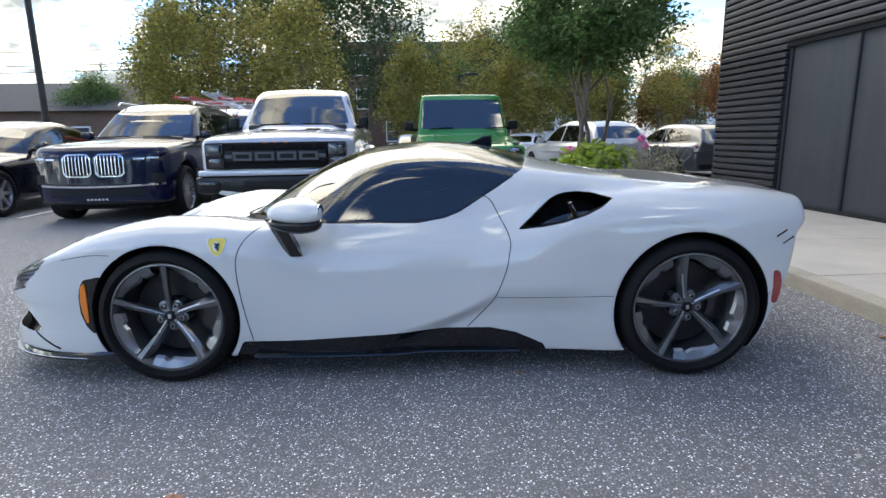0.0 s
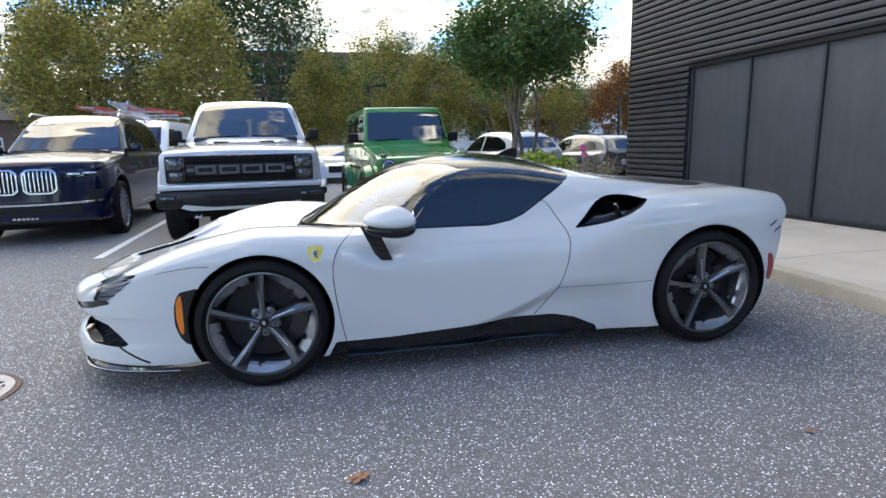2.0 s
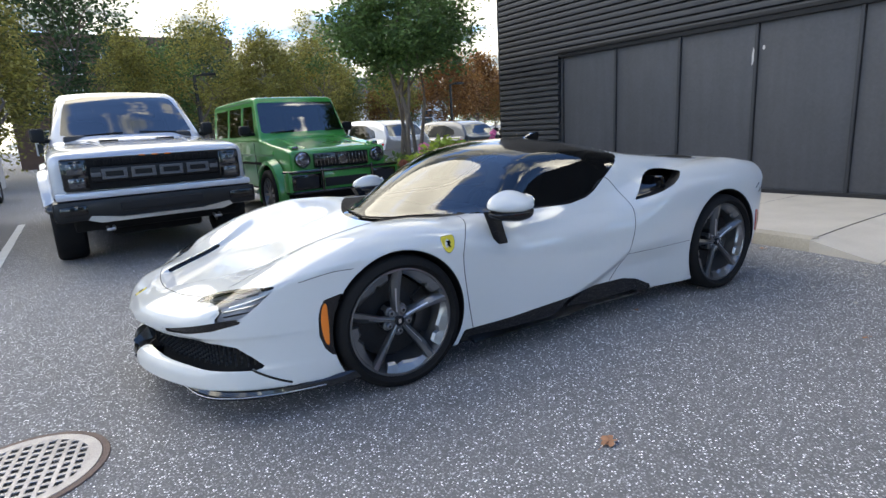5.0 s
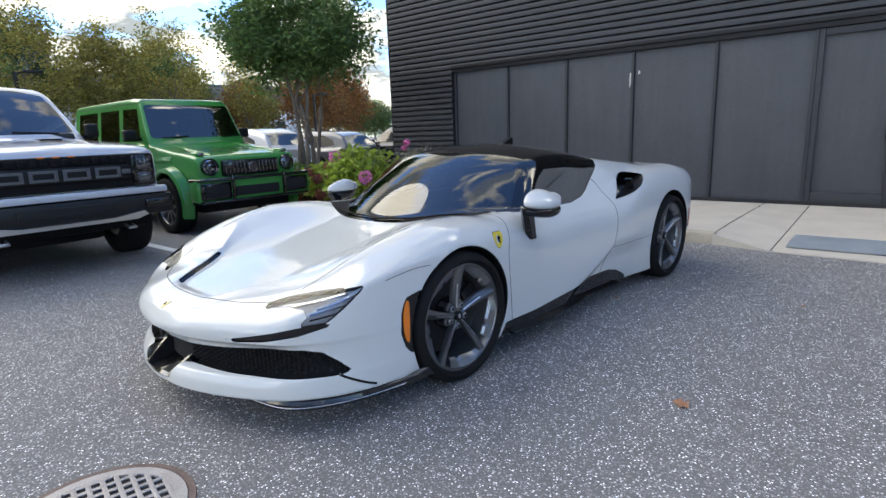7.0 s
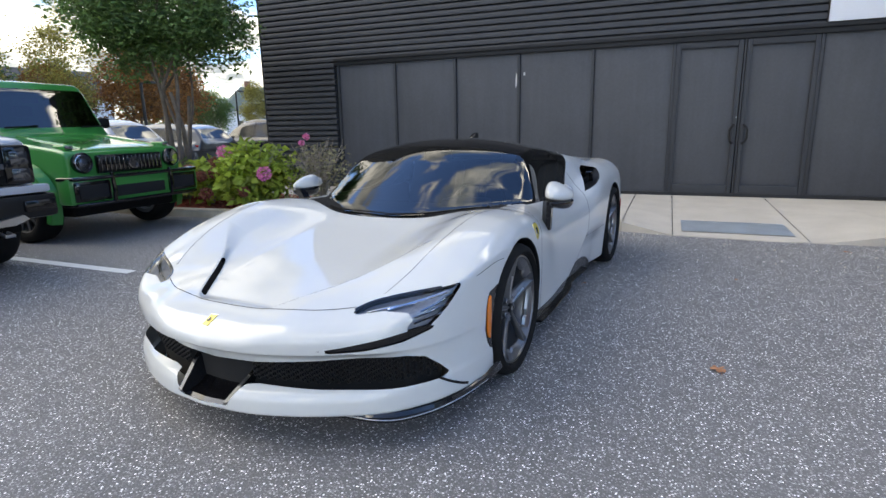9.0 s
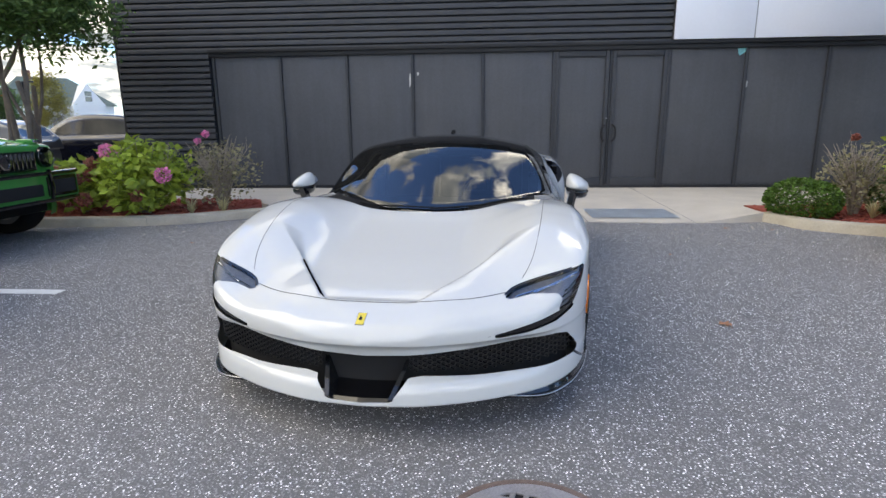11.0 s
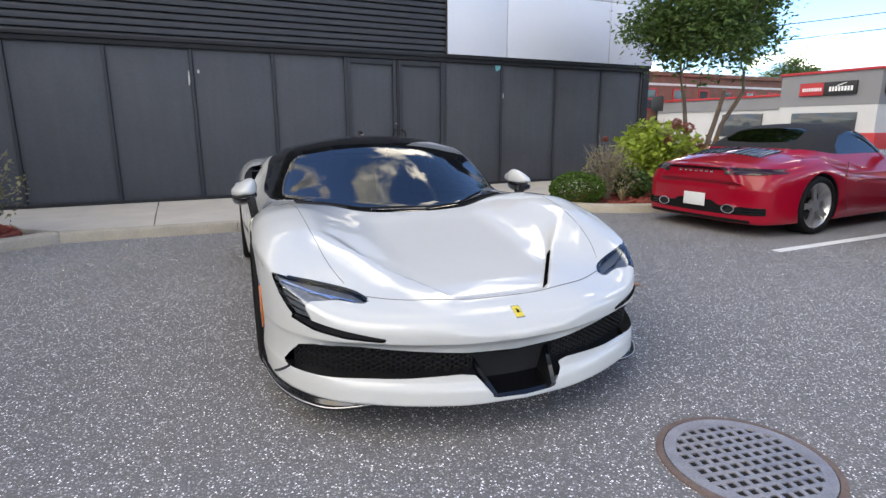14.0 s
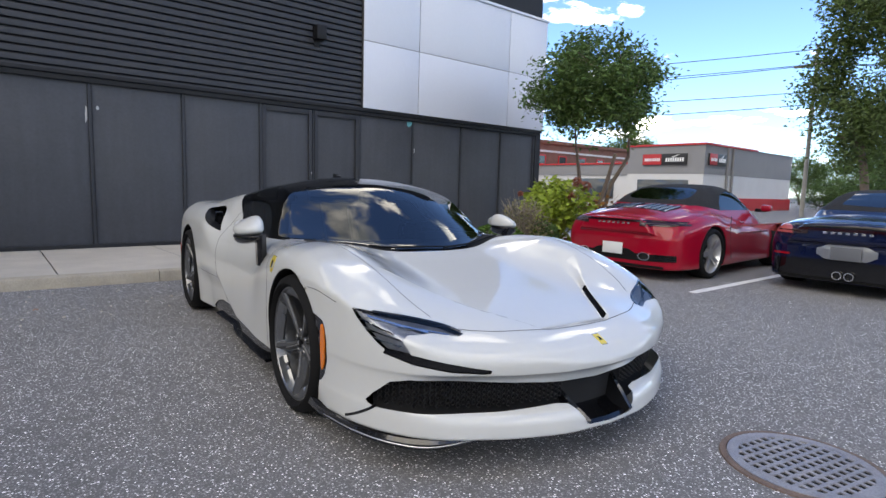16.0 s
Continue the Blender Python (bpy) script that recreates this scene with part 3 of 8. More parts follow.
# scuffs where the paint has come off
WORN = material("bare_pale_wood", (0.5, 0.5, 0.49), 0.8, spread=0.2, scale=30)
TEAL = material("teal_film_remnant", (0.12, 0.38, 0.42), 0.5, spread=0.3, scale=40)
for name, y, z, pts, mat in (("scuff", SEAMS[3] + 0.05, 2.06, [(-0.01, -0.13), (0.018, -0.06), (0.016, 0.1), (0, 0.13), (-0.012, 0.02)], WORN), ("scuff", SEAMS[3] - 0.1, 2.17, [(-0.018, -0.02), (0.01, -0.03), (0.022, 0.0), (0.008, 0.034), (-0.014, 0.026)], WORN),
                             ("torn_film", SEAMS[8] + 0.10, 2.46, [(-0.06, 0.05), (0.12, 0.05), (0.06, -0.02), (-0.02, -0.07), (-0.05, -0.03)], TEAL), ("scuff", SEAMS[8] - 0.05, 1.9, [(-0.01, -0.05), (0.008, -0.04), (0.01, 0.05), (-0.008, 0.06)], WORN)):
    part(name, prismed(pts, -0.0015, 0.0015, Matrix.Translation((WALL_X + 0.0155, y, z)) @ Matrix(((0, 0, 1, 0), (-1, 0, 0, 0), (0, 1, 0, 0), (0, 0, 0, 1)))), mat, building, "bare patch in the black paint")

# pale metal panels with dark joints
cols = [0.06, -1.30, -4.0, END]
rows_z = [TOP + 0.108, 3.96, 5.36]
for y1, y0 in zip(cols, cols[1:]):
    for z0, z1 in zip(rows_z, rows_z[1:]):
        part("metal_panel", boxed((WALL_X - 0.10, y0 + 0.007, z0 + 0.006), (WALL_X + 0.098, y1 - 0.007, z1 - 0.006), 0.004), ALU_PANEL, building)
part("panel_backing", boxed((WALL_X - 0.085, END + 0.01, TOP + 0.11), (WALL_X + 0.095, 0.055, 5.34)), GASKET, building)
part("parapet_cap", boxed((WALL_X - 0.13, END - 0.03, 5.362), (WALL_X + 0.6, 0.06, 5.42), 0.008), ALU_PANEL, building)

# the corner trim and a box lamp high on the siding
part("corner_trim", boxed((WALL_X - 0.02, CORNER - 0.03, 0.0), (WALL_X + 0.12, CORNER + 0.03, ROOF), 0.006), TRIM_BLACK, building)
lamp = thing("wall_lamp", Matrix.Translation((WALL_X, 1.02, 3.82)), "black metal box wall lamp on the siding", "wall lamp")
part("back_plate", boxed((-0.04, -0.06, -0.16), (0.0, 0.06, 0.16), 0.008), SATIN_BLACK, lamp)
part("lamp_housing", boxed((-0.24, -0.10, -0.05), (-0.04, 0.10, 0.20), 0.02), SATIN_BLACK, lamp)
part("diffuser", boxed((-0.22, -0.08, -0.062), (-0.06, 0.08, -0.05)), LENS, lamp, "clear lens under the lamp")


# ---- the white sports car ----
CAR = Matrix.Translation((-1.094, 3.742, 0.025)) @ pose(0, 0, 0, 0, 0, -4.8)  # x to the tail, y to its right side, from the front axle
car = thing("sports_car", CAR, "pearl white mid-engined supercar with black roof and grey five-spoke wheels", "car")

hood_c = curve((-1.22, 0.40), (-1.17, 0.452), (-1.13, 0.487), (-0.95, 0.548), (-0.7, 0.597), (-0.4, 0.648), (0.0, 0.702), (0.15, 0.732), (0.3, 0.757), (0.6, 0.765), (1.2, 0.76), (1.7, 0.85), (2.0, 0.93), (2.5, 0.945), (2.9, 0.945), (3.2, 0.915), (3.45, 0.865))
crest = curve((-1.22, 0.36), (-1.0, 0.475), (-0.8, 0.565), (-0.65, 0.64), (-0.49, 0.71), (-0.33, 0.762), (-0.18, 0.795), (0.0, 0.818), (0.2, 0.812), (0.45, 0.785), (0.8, 0.78), (1.3, 0.79), (1.6, 0.81), (1.85, 0.86), (2.15, 0.915), (2.5, 0.935), (2.9, 0.935), (3.15, 0.905), (3.32, 0.865), (3.45, 0.815))
half_w = curve((-0.9, 0.985), (0.0, 0.985), (0.4, 0.972), (0.9, 0.955), (1.3, 0.952), (1.7, 0.965), (2.1, 0.985), (2.7, 0.99), (3.0, 0.98), (3.2, 0.95), (3.35, 0.90), (3.45, 0.82))
nose = curve((0.0, -1.19), (0.2, -1.172), (0.4, -1.115), (0.6, -1.02), (0.75, -0.925), (0.86, -0.79), (0.93, -0.63), (0.97, -0.43), (0.99, -0.2), (1.05, 0.4))
lip_in = curve((0.08, 0.06), (0.125, 0.01), (0.15, -0.015), (0.20, -0.012), (0.235, 0.006), (0.26, 0.06), (0.31, 0.08), (0.36, 0.065), (0.388, 0.035), (0.402, 0.004), (0.44, 0.0), (0.5, 0.02), (0.6, 0.08))
roof_c = curve((-0.3, 0.34), (0.0, 0.60), (0.10, 0.678), (0.3, 0.815), (0.5, 0.945), (0.7, 1.055), (0.85, 1.115), (1.0, 1.152), (1.15, 1.172), (1.33, 1.18), (1.5, 1.172), (1.7, 1.145), (1.9, 1.095), (2.05, 1.055), (2.4, 0.995), (2.7, 0.945), (3.0, 0.88))
crown = curve((0.0, 0.10), (0.7, 0.18), (1.3, 0.22), (1.7, 0.20), (2.1, 0.08), (2.6, 0.03))
cab_w = curve((0.2, 0.79), (0.6, 0.815), (1.2, 0.825), (1.6, 0.84), (1.9, 0.87), (2.3, 0.86), (2.8, 0.75))
crease = curve((0.95, 0.16), (1.1, 0.205), (1.3, 0.26), (1.5, 0.335), (1.65, 0.43), (1.76, 0.56), (1.9, 0.75))
tail = curve((0.1, 3.18), (0.25, 3.26), (0.45, 3.33), (0.6, 3.36), (0.7, 3.37), (0.78, 3.41), (0.86, 3.40), (0.95, 3.33))
ARCHES = ((0.0, 0.33, 0.368), (2.655, 0.34, 0.386))


def car_cabin(x, y, z):
    a = np.abs(y)
    roof = z - (roof_c(x - 0.48 * a * a * (1 - ramp01(x, 0.7, 1.3))) - crown(x) * a * a)
    glass = (a - (cab_w(x) - 0.50 * (z - 0.79))) * 0.9
    cabin = smax(roof * 0.85, glass, 0.075)
    cabin = smax(cabin, x - 2.95, 0.2)
    return smax(cabin, 0.70 - z, 0.02)


def car_body(x, y, z):
    a = np.abs(y)
    # wings and bonnet
    top = hood_c(x) + (crest(x) - hood_c(x)) * ramp01(a, 0.30, 0.76) - (0.9 + 1.7 * ramp01(x, 0.3, 0.9) - 1.3 * ramp01(x, 1.7, 2.1)) * np.maximum(a - 0.74, 0) ** 2
    # the dished centre of the bonnet, deepening to the nose
    dish = ramp01(x, -1.02, -0.93) * (1 - ramp01(x, -0.45, 0.2))
    edge = np.clip(0.215 + 0.65 * (x + 0.975), 0.20, 0.62)
    soft = 0.018 + 0.07 * ramp01(x, -0.62, -0.3)
    top = top - 0.027 * dish * (1 - ramp01(a, edge - soft, edge + soft))
    # sides: fullest at the hub line, tucked in below, with the scooped door
    full = 0.52 - 0.24 * ramp01(x, 0.35, 0.8) * (1 - ramp01(x, 1.5, 2.2))
    bulge = half_w(x) + 0.012 - 0.22 * (z - full) ** 2 - 0.9 * (z - 0.52) ** 4 * (z > 0.52)
    scoop = ramp01(crease(x) - z, -0.012, 0.07) * ramp01(x, 1.0, 1.3) * (1 - ramp01(x, 1.95, 2.3)) * 0.04 * (1 - ramp01(z, 0.30, 0.47))
    door = 0.010 * ramp01(x, 0.45, 0.9) * (1 - ramp01(x, 1.5, 1.9)) * np.exp(-((z - 0.5) / 0.22) ** 2)
    side = a - (bulge - scoop - door)
    front = (nose(a) + lip_in(z) * (1 - 0.75 * ramp01(a, 0.62, 0.86)) - x) * 0.55
    rear = (x - tail(z) + 0.22 * a * a) * 0.9
    low = smax(z - top, side, 0.09 + 0.06 * ramp01(x, 0.3, 0.8) - 0.05 * ramp01(x, 1.7, 2.2))
    low = smax(low, front, 0.026)
    low = smax(low, rear, 0.022)
    low = smax(low, 0.105 + 0.03 * ramp01(x, 2.9, 3.2) + 0.035 * (1 - ramp01(x, -0.5, -0.3)) - z, 0.014)
    body = smin(low, car_cabin(x, y, z), 0.03)
    for cx, cz, r in ARCHES:
        hole = np.maximum(np.sqrt((x - cx) ** 2 + (z - cz) ** 2) - r, 0.60 - a)
        body = smax(body, -hole, 0.012)
    return body


shell = Shell(car_body, (-1.26, -1.06, 0.05), (3.5, 1.06, 1.22), 0.0125)
for side_name, (cx, cz, r) in zip(("arch_front", "arch_rear"), ARCHES):
    shell.mark(side_name, [(cx + (r + 0.005) * math.cos(q), cz + (r + 0.005) * math.sin(q)) for q in np.linspace(0, 2 * math.pi, 72, endpoint=False)], (0, 2), lambda x, a, z: a > 0.585, ["body"])
# glass and roof
window_line = smooth_line([(0.60, 0.80), (0.72, 0.787), (0.98, 0.786), (1.28, 0.79), (1.46, 0.822), (1.65, 0.934), (1.80, 1.03), (1.68, 1.062), (1.46, 1.088), (1.23, 1.09), (1.02, 1.058), (0.87, 0.995), (0.72, 0.895)], 5, True)
black_line = [(0.50, 0.775), (0.62, 0.776), (1.28, 0.772), (1.42, 0.795), (1.50, 0.826), (1.68, 0.935), (1.86, 1.05), (1.93, 1.10), (1.96, 1.3), (-0.1, 1.3), (-0.1, 0.60), (0.30, 0.70)]
shell.mark("roof", black_line, (0, 2), lambda x, a, z: np.abs(car_cabin(x, a, z)) < 0.010, ["body"])
shell.mark("windscreen", smooth_line([(-0.3, 0.742), (0.0, 0.738), (0.3, 0.742), (0.6, 0.765), (0.735, 0.80), (0.725, 0.86), (0.655, 1.0), (0.60, 1.062), (0.50, 1.09), (0.3, 1.118), (0.0, 1.13), (-0.3, 1.12)], 4, True), (1, 2), lambda x, a, z: x < 1.08, ["roof"])
shell.mark("side_window", window_line, (0, 2), lambda x, a, z: a > 0.58, ["roof"])
shell.mark("cowl", [(0.15 + 0.46 * a * a, a) for a in np.linspace(-0.1, 0.70, 12)] + [(0.36 + 0.48 * a * a, a) for a in np.linspace(0.70, -0.1, 12)], (0, 1), lambda x, a, z: z > 0.64, ["body"])
# nose
grille_line = [(-0.3, 0.330), (0.0, 0.330), (0.2, 0.335), (0.5, 0.356), (0.70, 0.370), (0.80, 0.371), (0.85, 0.354), (0.885, 0.30), (0.908, 0.252), (0.893, 0.240), (0.84, 0.241), (0.5, 0.246), (0.25, 0.254), (0.195, 0.25), (0.155, 0.20), (0.13, 0.168), (0.0, 0.165), (-0.3, 0.165)]
shell.mark("grille", grille_line, (1, 2), lambda x, a, z: x < -0.6)
lens_line = [(0.571, 0.538), (0.62, 0.562), (0.75, 0.594), (0.93, 0.628), (0.926, 0.60), (0.908, 0.55), (0.886, 0.508), (0.868, 0.484), (0.80, 0.476), (0.825, 0.525), (0.80, 0.546), (0.70, 0.545), (0.60, 0.531)]
slit_line = [(0.514, 0.419), (0.60, 0.433), (0.72, 0.457), (0.80, 0.476), (0.868, 0.484), (0.886, 0.498), (0.872, 0.468), (0.80, 0.438), (0.68, 0.415), (0.56, 0.407)]
shell.mark("keep", [(-0.50, 0.64), (-0.555, 0.56), (-0.64, 0.47), (-0.2, 0.47), (-0.2, 0.72), (-0.50, 0.72)], (0, 2), lambda x, a, z: a > 0.7, ["body"])
shell.mark("headlight", lens_line, (1, 2), lambda x, a, z: x < -0.35, ["body"])
shell.mark("slit", slit_line, (1, 2), lambda x, a, z: x < -0.35, ["body"])
shell.panel[shell.panel == shell.names.index("keep")] = 0
# flanks
intake_line = [(1.785, 0.742), (1.84, 0.79), (1.90, 0.842), (1.955, 0.885), (1.995, 0.906), (2.04, 0.918), (2.10, 0.922), (2.17, 0.916), (2.265, 0.893), (2.20, 0.852), (2.12, 0.816), (2.0, 0.778), (1.90, 0.757)]
shell.mark("intake", intake_line, (0, 2), lambda x, a, z: a > 0.6, ["body"])
shell.mark("sill", [(0.30, 0.05), (0.375, 0.190), (0.70, 0.196), (1.1, 0.215), (1.4, 0.236), (1.65, 0.237), (1.78, 0.21), (1.92, 0.145), (1.97, 0.05)], (0, 2), lambda x, a, z: a > 0.3, ["body"])
shell.mark("amber_panel", [(-0.395, 0.53), (-0.30, 0.55), (-0.32, 0.45), (-0.34, 0.33), (-0.34, 0.255), (-0.378, 0.25), (-0.412, 0.29), (-0.434, 0.36), (-0.430, 0.45), (-0.415, 0.50)], (0, 2), lambda x, a, z: a > 0.9, ["body"])
shell.mark("diffuser", [(3.02, 0.05), (3.06, 0.225), (3.2, 0.25), (3.30, 0.34), (3.36, 0.46), (3.6, 0.46), (3.6, 0.05)], (0, 2), None, ["body"])
shell.mark("engine_vent", [(2.35, 0.0), (2.9, 0.0), (2.95, 0.5), (2.75, 0.62), (2.45, 0.6)], (0, 1), lambda x, a, z: z > 0.85, ["body"])
shell.mark("bonnet_duct", [(-0.955, 0.214), (-0.63, 0.430), (-0.615, 0.448), (-0.64, 0.445), (-0.955, 0.238)], (0, 1), lambda x, a, z: z > 0.45, ["body"])
shell.mark_where("underside", lambda x, a, z: (z < 0.118) & (a < 0.9))

shell.mesh("body_shell", WHITE_PAINT, car, "body", "pearl white painted bodywork")
shell.mesh("roof", GLOSS_BLACK, car, "roof", "gloss black roof and pillars")
shell.mesh("cowl_panel", MATT_BLACK, car, "cowl", "black cowl panel under the windscreen")
shell.mesh("windscreen", GLASS, car, "windscreen", "raked windscreen reflecting clouds")
for s in (-1, 1):
    shell.mesh("side_window", DARK_GLASS, car, "side_window", "tinted side window", s)
    shell.mesh("headlight_lens", LENS, car, "headlight", "clear slim headlight lens", s)
    shell.mesh("headlight_housing", LAMP_GREY, car, "headlight", "dark headlight housing", s, 0.022)
    for side_name in ("arch_front", "arch_rear"):
        shell.mesh("wheel_arch_liner", MATT_BLACK, car, side_name, "black wheel arch liner", s)
    shell.mesh("brake_duct", GLOSS_BLACK, car, "slit", "black air slit under the headlight", s, 0.008)
    shell.mesh("side_intake", GLOSS_BLACK, car, "intake", "black side air intake", s, 0.07)
    shell.mesh("side_skirt", GLOSS_BLACK, car, "sill", "gloss black side skirt", s, 0.006)
    # thin blade that runs along the foot of the skirt
    bm = bmesh.new()
    rows = []
    for x in np.linspace(0.43, 1.80, 24):
        near = shell.v[(np.abs(shell.v[:, 0] - x) < 0.045) & (shell.v[:, 1] > 0) & (shell.v[:, 2] < 0.2)]
        wide = float(near[:, 1].max())
        low = float(near[near[:, 1] > wide - 0.03][:, 2].min())
        rows.append([bm.verts.new((x, s * (wide + dy), low + dz)) for dy, dz in ((-0.05, 0.0), (0.010, -0.002), (0.017, 0.004), (0.014, 0.010), (-0.008, 0.013), (-0.05, 0.013))])
    for a, b in zip(rows, rows[1:]):
        for k in range(6):
            bm.faces.new((a[k], b[k], b[(k + 1) % 6], a[(k + 1) % 6]))
    bm.faces.new(rows[0])
    bm.faces.new(rows[-1][::-1])
    bmesh.ops.recalc_face_normals(bm, faces=bm.faces)
    part("skirt_blade", bm, GLOSS_BLACK, car, "gloss black blade along the skirt")
    shell.mesh("arch_trim", GLOSS_BLACK, car, "amber_panel", "black strip ahead of the wheel", s)
    shell.mesh("bonnet_vent", GLOSS_BLACK, car, "bonnet_duct", "black slot in the bonnet", s, 0.012)
# dark lining inside the cabin, under the sheet metal below the windows
mid = shell.v[shell.q].mean(1)
inside_cabin = (shell.panel == 0) & (mid[:, 0] > 0.05) & (mid[:, 0] < 2.0) & (mid[:, 2] > 0.5) & (mid[:, 2] < 1.0)
shell.names.append("lining")
kept_panels = shell.panel.copy()
shell.panel[inside_cabin] = shell.names.index("lining")
shell.mesh("cabin_lining", LEATHER, car, "lining", "dark cabin lining", 0, 0.014)
shell.panel = kept_panels
shell.mesh("rear_diffuser", CARBON, car, "diffuser", "carbon rear diffuser")
shell.mesh("engine_cover", SATIN_BLACK, car, "engine_vent", "black engine cover")
shell.mesh("underbody", MATT_BLACK, car, "underside")


def on_car(u, w, axes, guess, body=car_body):
    """The point of the bodywork that shows at (u, w) when seen along the third axis, from the side of guess."""
    free = 3 - axes[0] - axes[1]
    p = np.zeros((1, 3), np.float32)
    p[0, axes[0]], p[0, axes[1]] = u, w
    s = np.linspace(guess, 0, 400, dtype=np.float32)
    q = np.repeat(p, 400, 0)
    q[:, free] = s
    inside = body(*q.T) < 0
    k = int(np.argmax(inside)) if inside.any() else 0
    lo, hi = s[max(k - 1, 0)], s[k]
    for _ in range(12):
        mid = (lo + hi) / 2
        p[0, free] = mid
        if body(*p.T)[0] < 0:
            hi = mid
        else:
            lo = mid
    p[0, free] = (lo + hi) / 2
    g = gradient(body, p)[0]
    return Vector(p[0].tolist()), Vector((g / max(np.linalg.norm(g), 1e-6)).tolist())


JOINT = material("panel_gap", (0.03, 0.03, 0.032), 0.8)


def gap_line(name, pts, axes, guess, width=0.0026, mat=None, closed=False):
    """A fine shut line that follows the bodywork."""
    line = smooth_line(pts, 7, closed)
    bm = bmesh.new()
    rows = []
    raw = [on_car(u, w, axes, guess) for u, w in line]
    for i, (p, nrm) in enumerate(raw):
        d = (raw[min(i + 1, len(raw) - 1)][0] - raw[max(i - 1, 0)][0]).normalized()
        s = d.cross(nrm).normalized() * width
        rows.append((bm.verts.new(p + s + nrm * 0.0006), bm.verts.new(p + nrm * 0.0014), bm.verts.new(p - s + nrm * 0.0006)))
    for a, b in zip(rows, rows[1:]):
        bm.faces.new((a[0], a[1], b[1], b[0]))
        bm.faces.new((a[1], a[2], b[2], b[1]))
    return part(name, bm, mat or JOINT, car)


for s in (-1, 1):
    gap_line("door_gap", [(0.52, 0.795), (0.435, 0.735), (0.39, 0.66), (0.378, 0.57), (0.39, 0.43), (0.41, 0.30), (0.43, 0.195)], (0, 2), s * 1.05)
    gap_line("door_gap", [(1.50, 0.842), (1.63, 0.90), (1.70, 0.80), (1.745, 0.70), (1.74, 0.62), (1.715, 0.515), (1.65, 0.375), (1.53, 0.242)], (0, 2), s * 1.05)
    gap_line("panel_seam", [(1.66, 0.402), (1.95, 0.405), (2.26, 0.412)], (0, 2), s * 1.05, 0.0016)
    gap_line("wing_seam", [(-0.50, 0.63), (-0.35, 0.655), (-0.24, 0.655)], (0, 2), s * 1.05, 0.0016)
    gap_line("rear_slit", [(3.055, 0.699), (3.085, 0.716), (3.112, 0.732)], (0, 2), s * 1.05, 0.004, GLOSS_BLACK)
    gap_line("rear_slit", [(3.091, 0.664), (3.12, 0.680), (3.149, 0.697)], (0, 2), s * 1.05, 0.004, GLOSS_BLACK)
    gap_line("lens_brow", [(s * 0.575, 0.542), (s * 0.62, 0.564), (s * 0.75, 0.596), (s * 0.82, 0.609), (s * 0.87, 0.617)], (1, 2), -1.3, 0.007, GLOSS_BLACK)
    gap_line("bonnet_gap", [(-0.76, 0.645 * s), (-0.6, 0.695 * s), (-0.3, 0.73 * s), (0.1, 0.75 * s), (0.42, 0.765 * s)], (0, 1), 1.2, 0.0013)
for s in (-1, 1):
    gap_line("lip_gap", [(s * 0.885, 0.247), (s * 0.915, 0.205), (s * 0.945, 0.160)], (1, 2), -1.3, 0.006, GLOSS_BLACK)
gap_line("bonnet_gap", [(-0.86, -0.575), (-0.955, -0.40), (-1.0, -0.2), (-1.012, 0), (-1.0, 0.2), (-0.955, 0.40), (-0.86, 0.575)], (0, 1), 1.0, 0.0022)


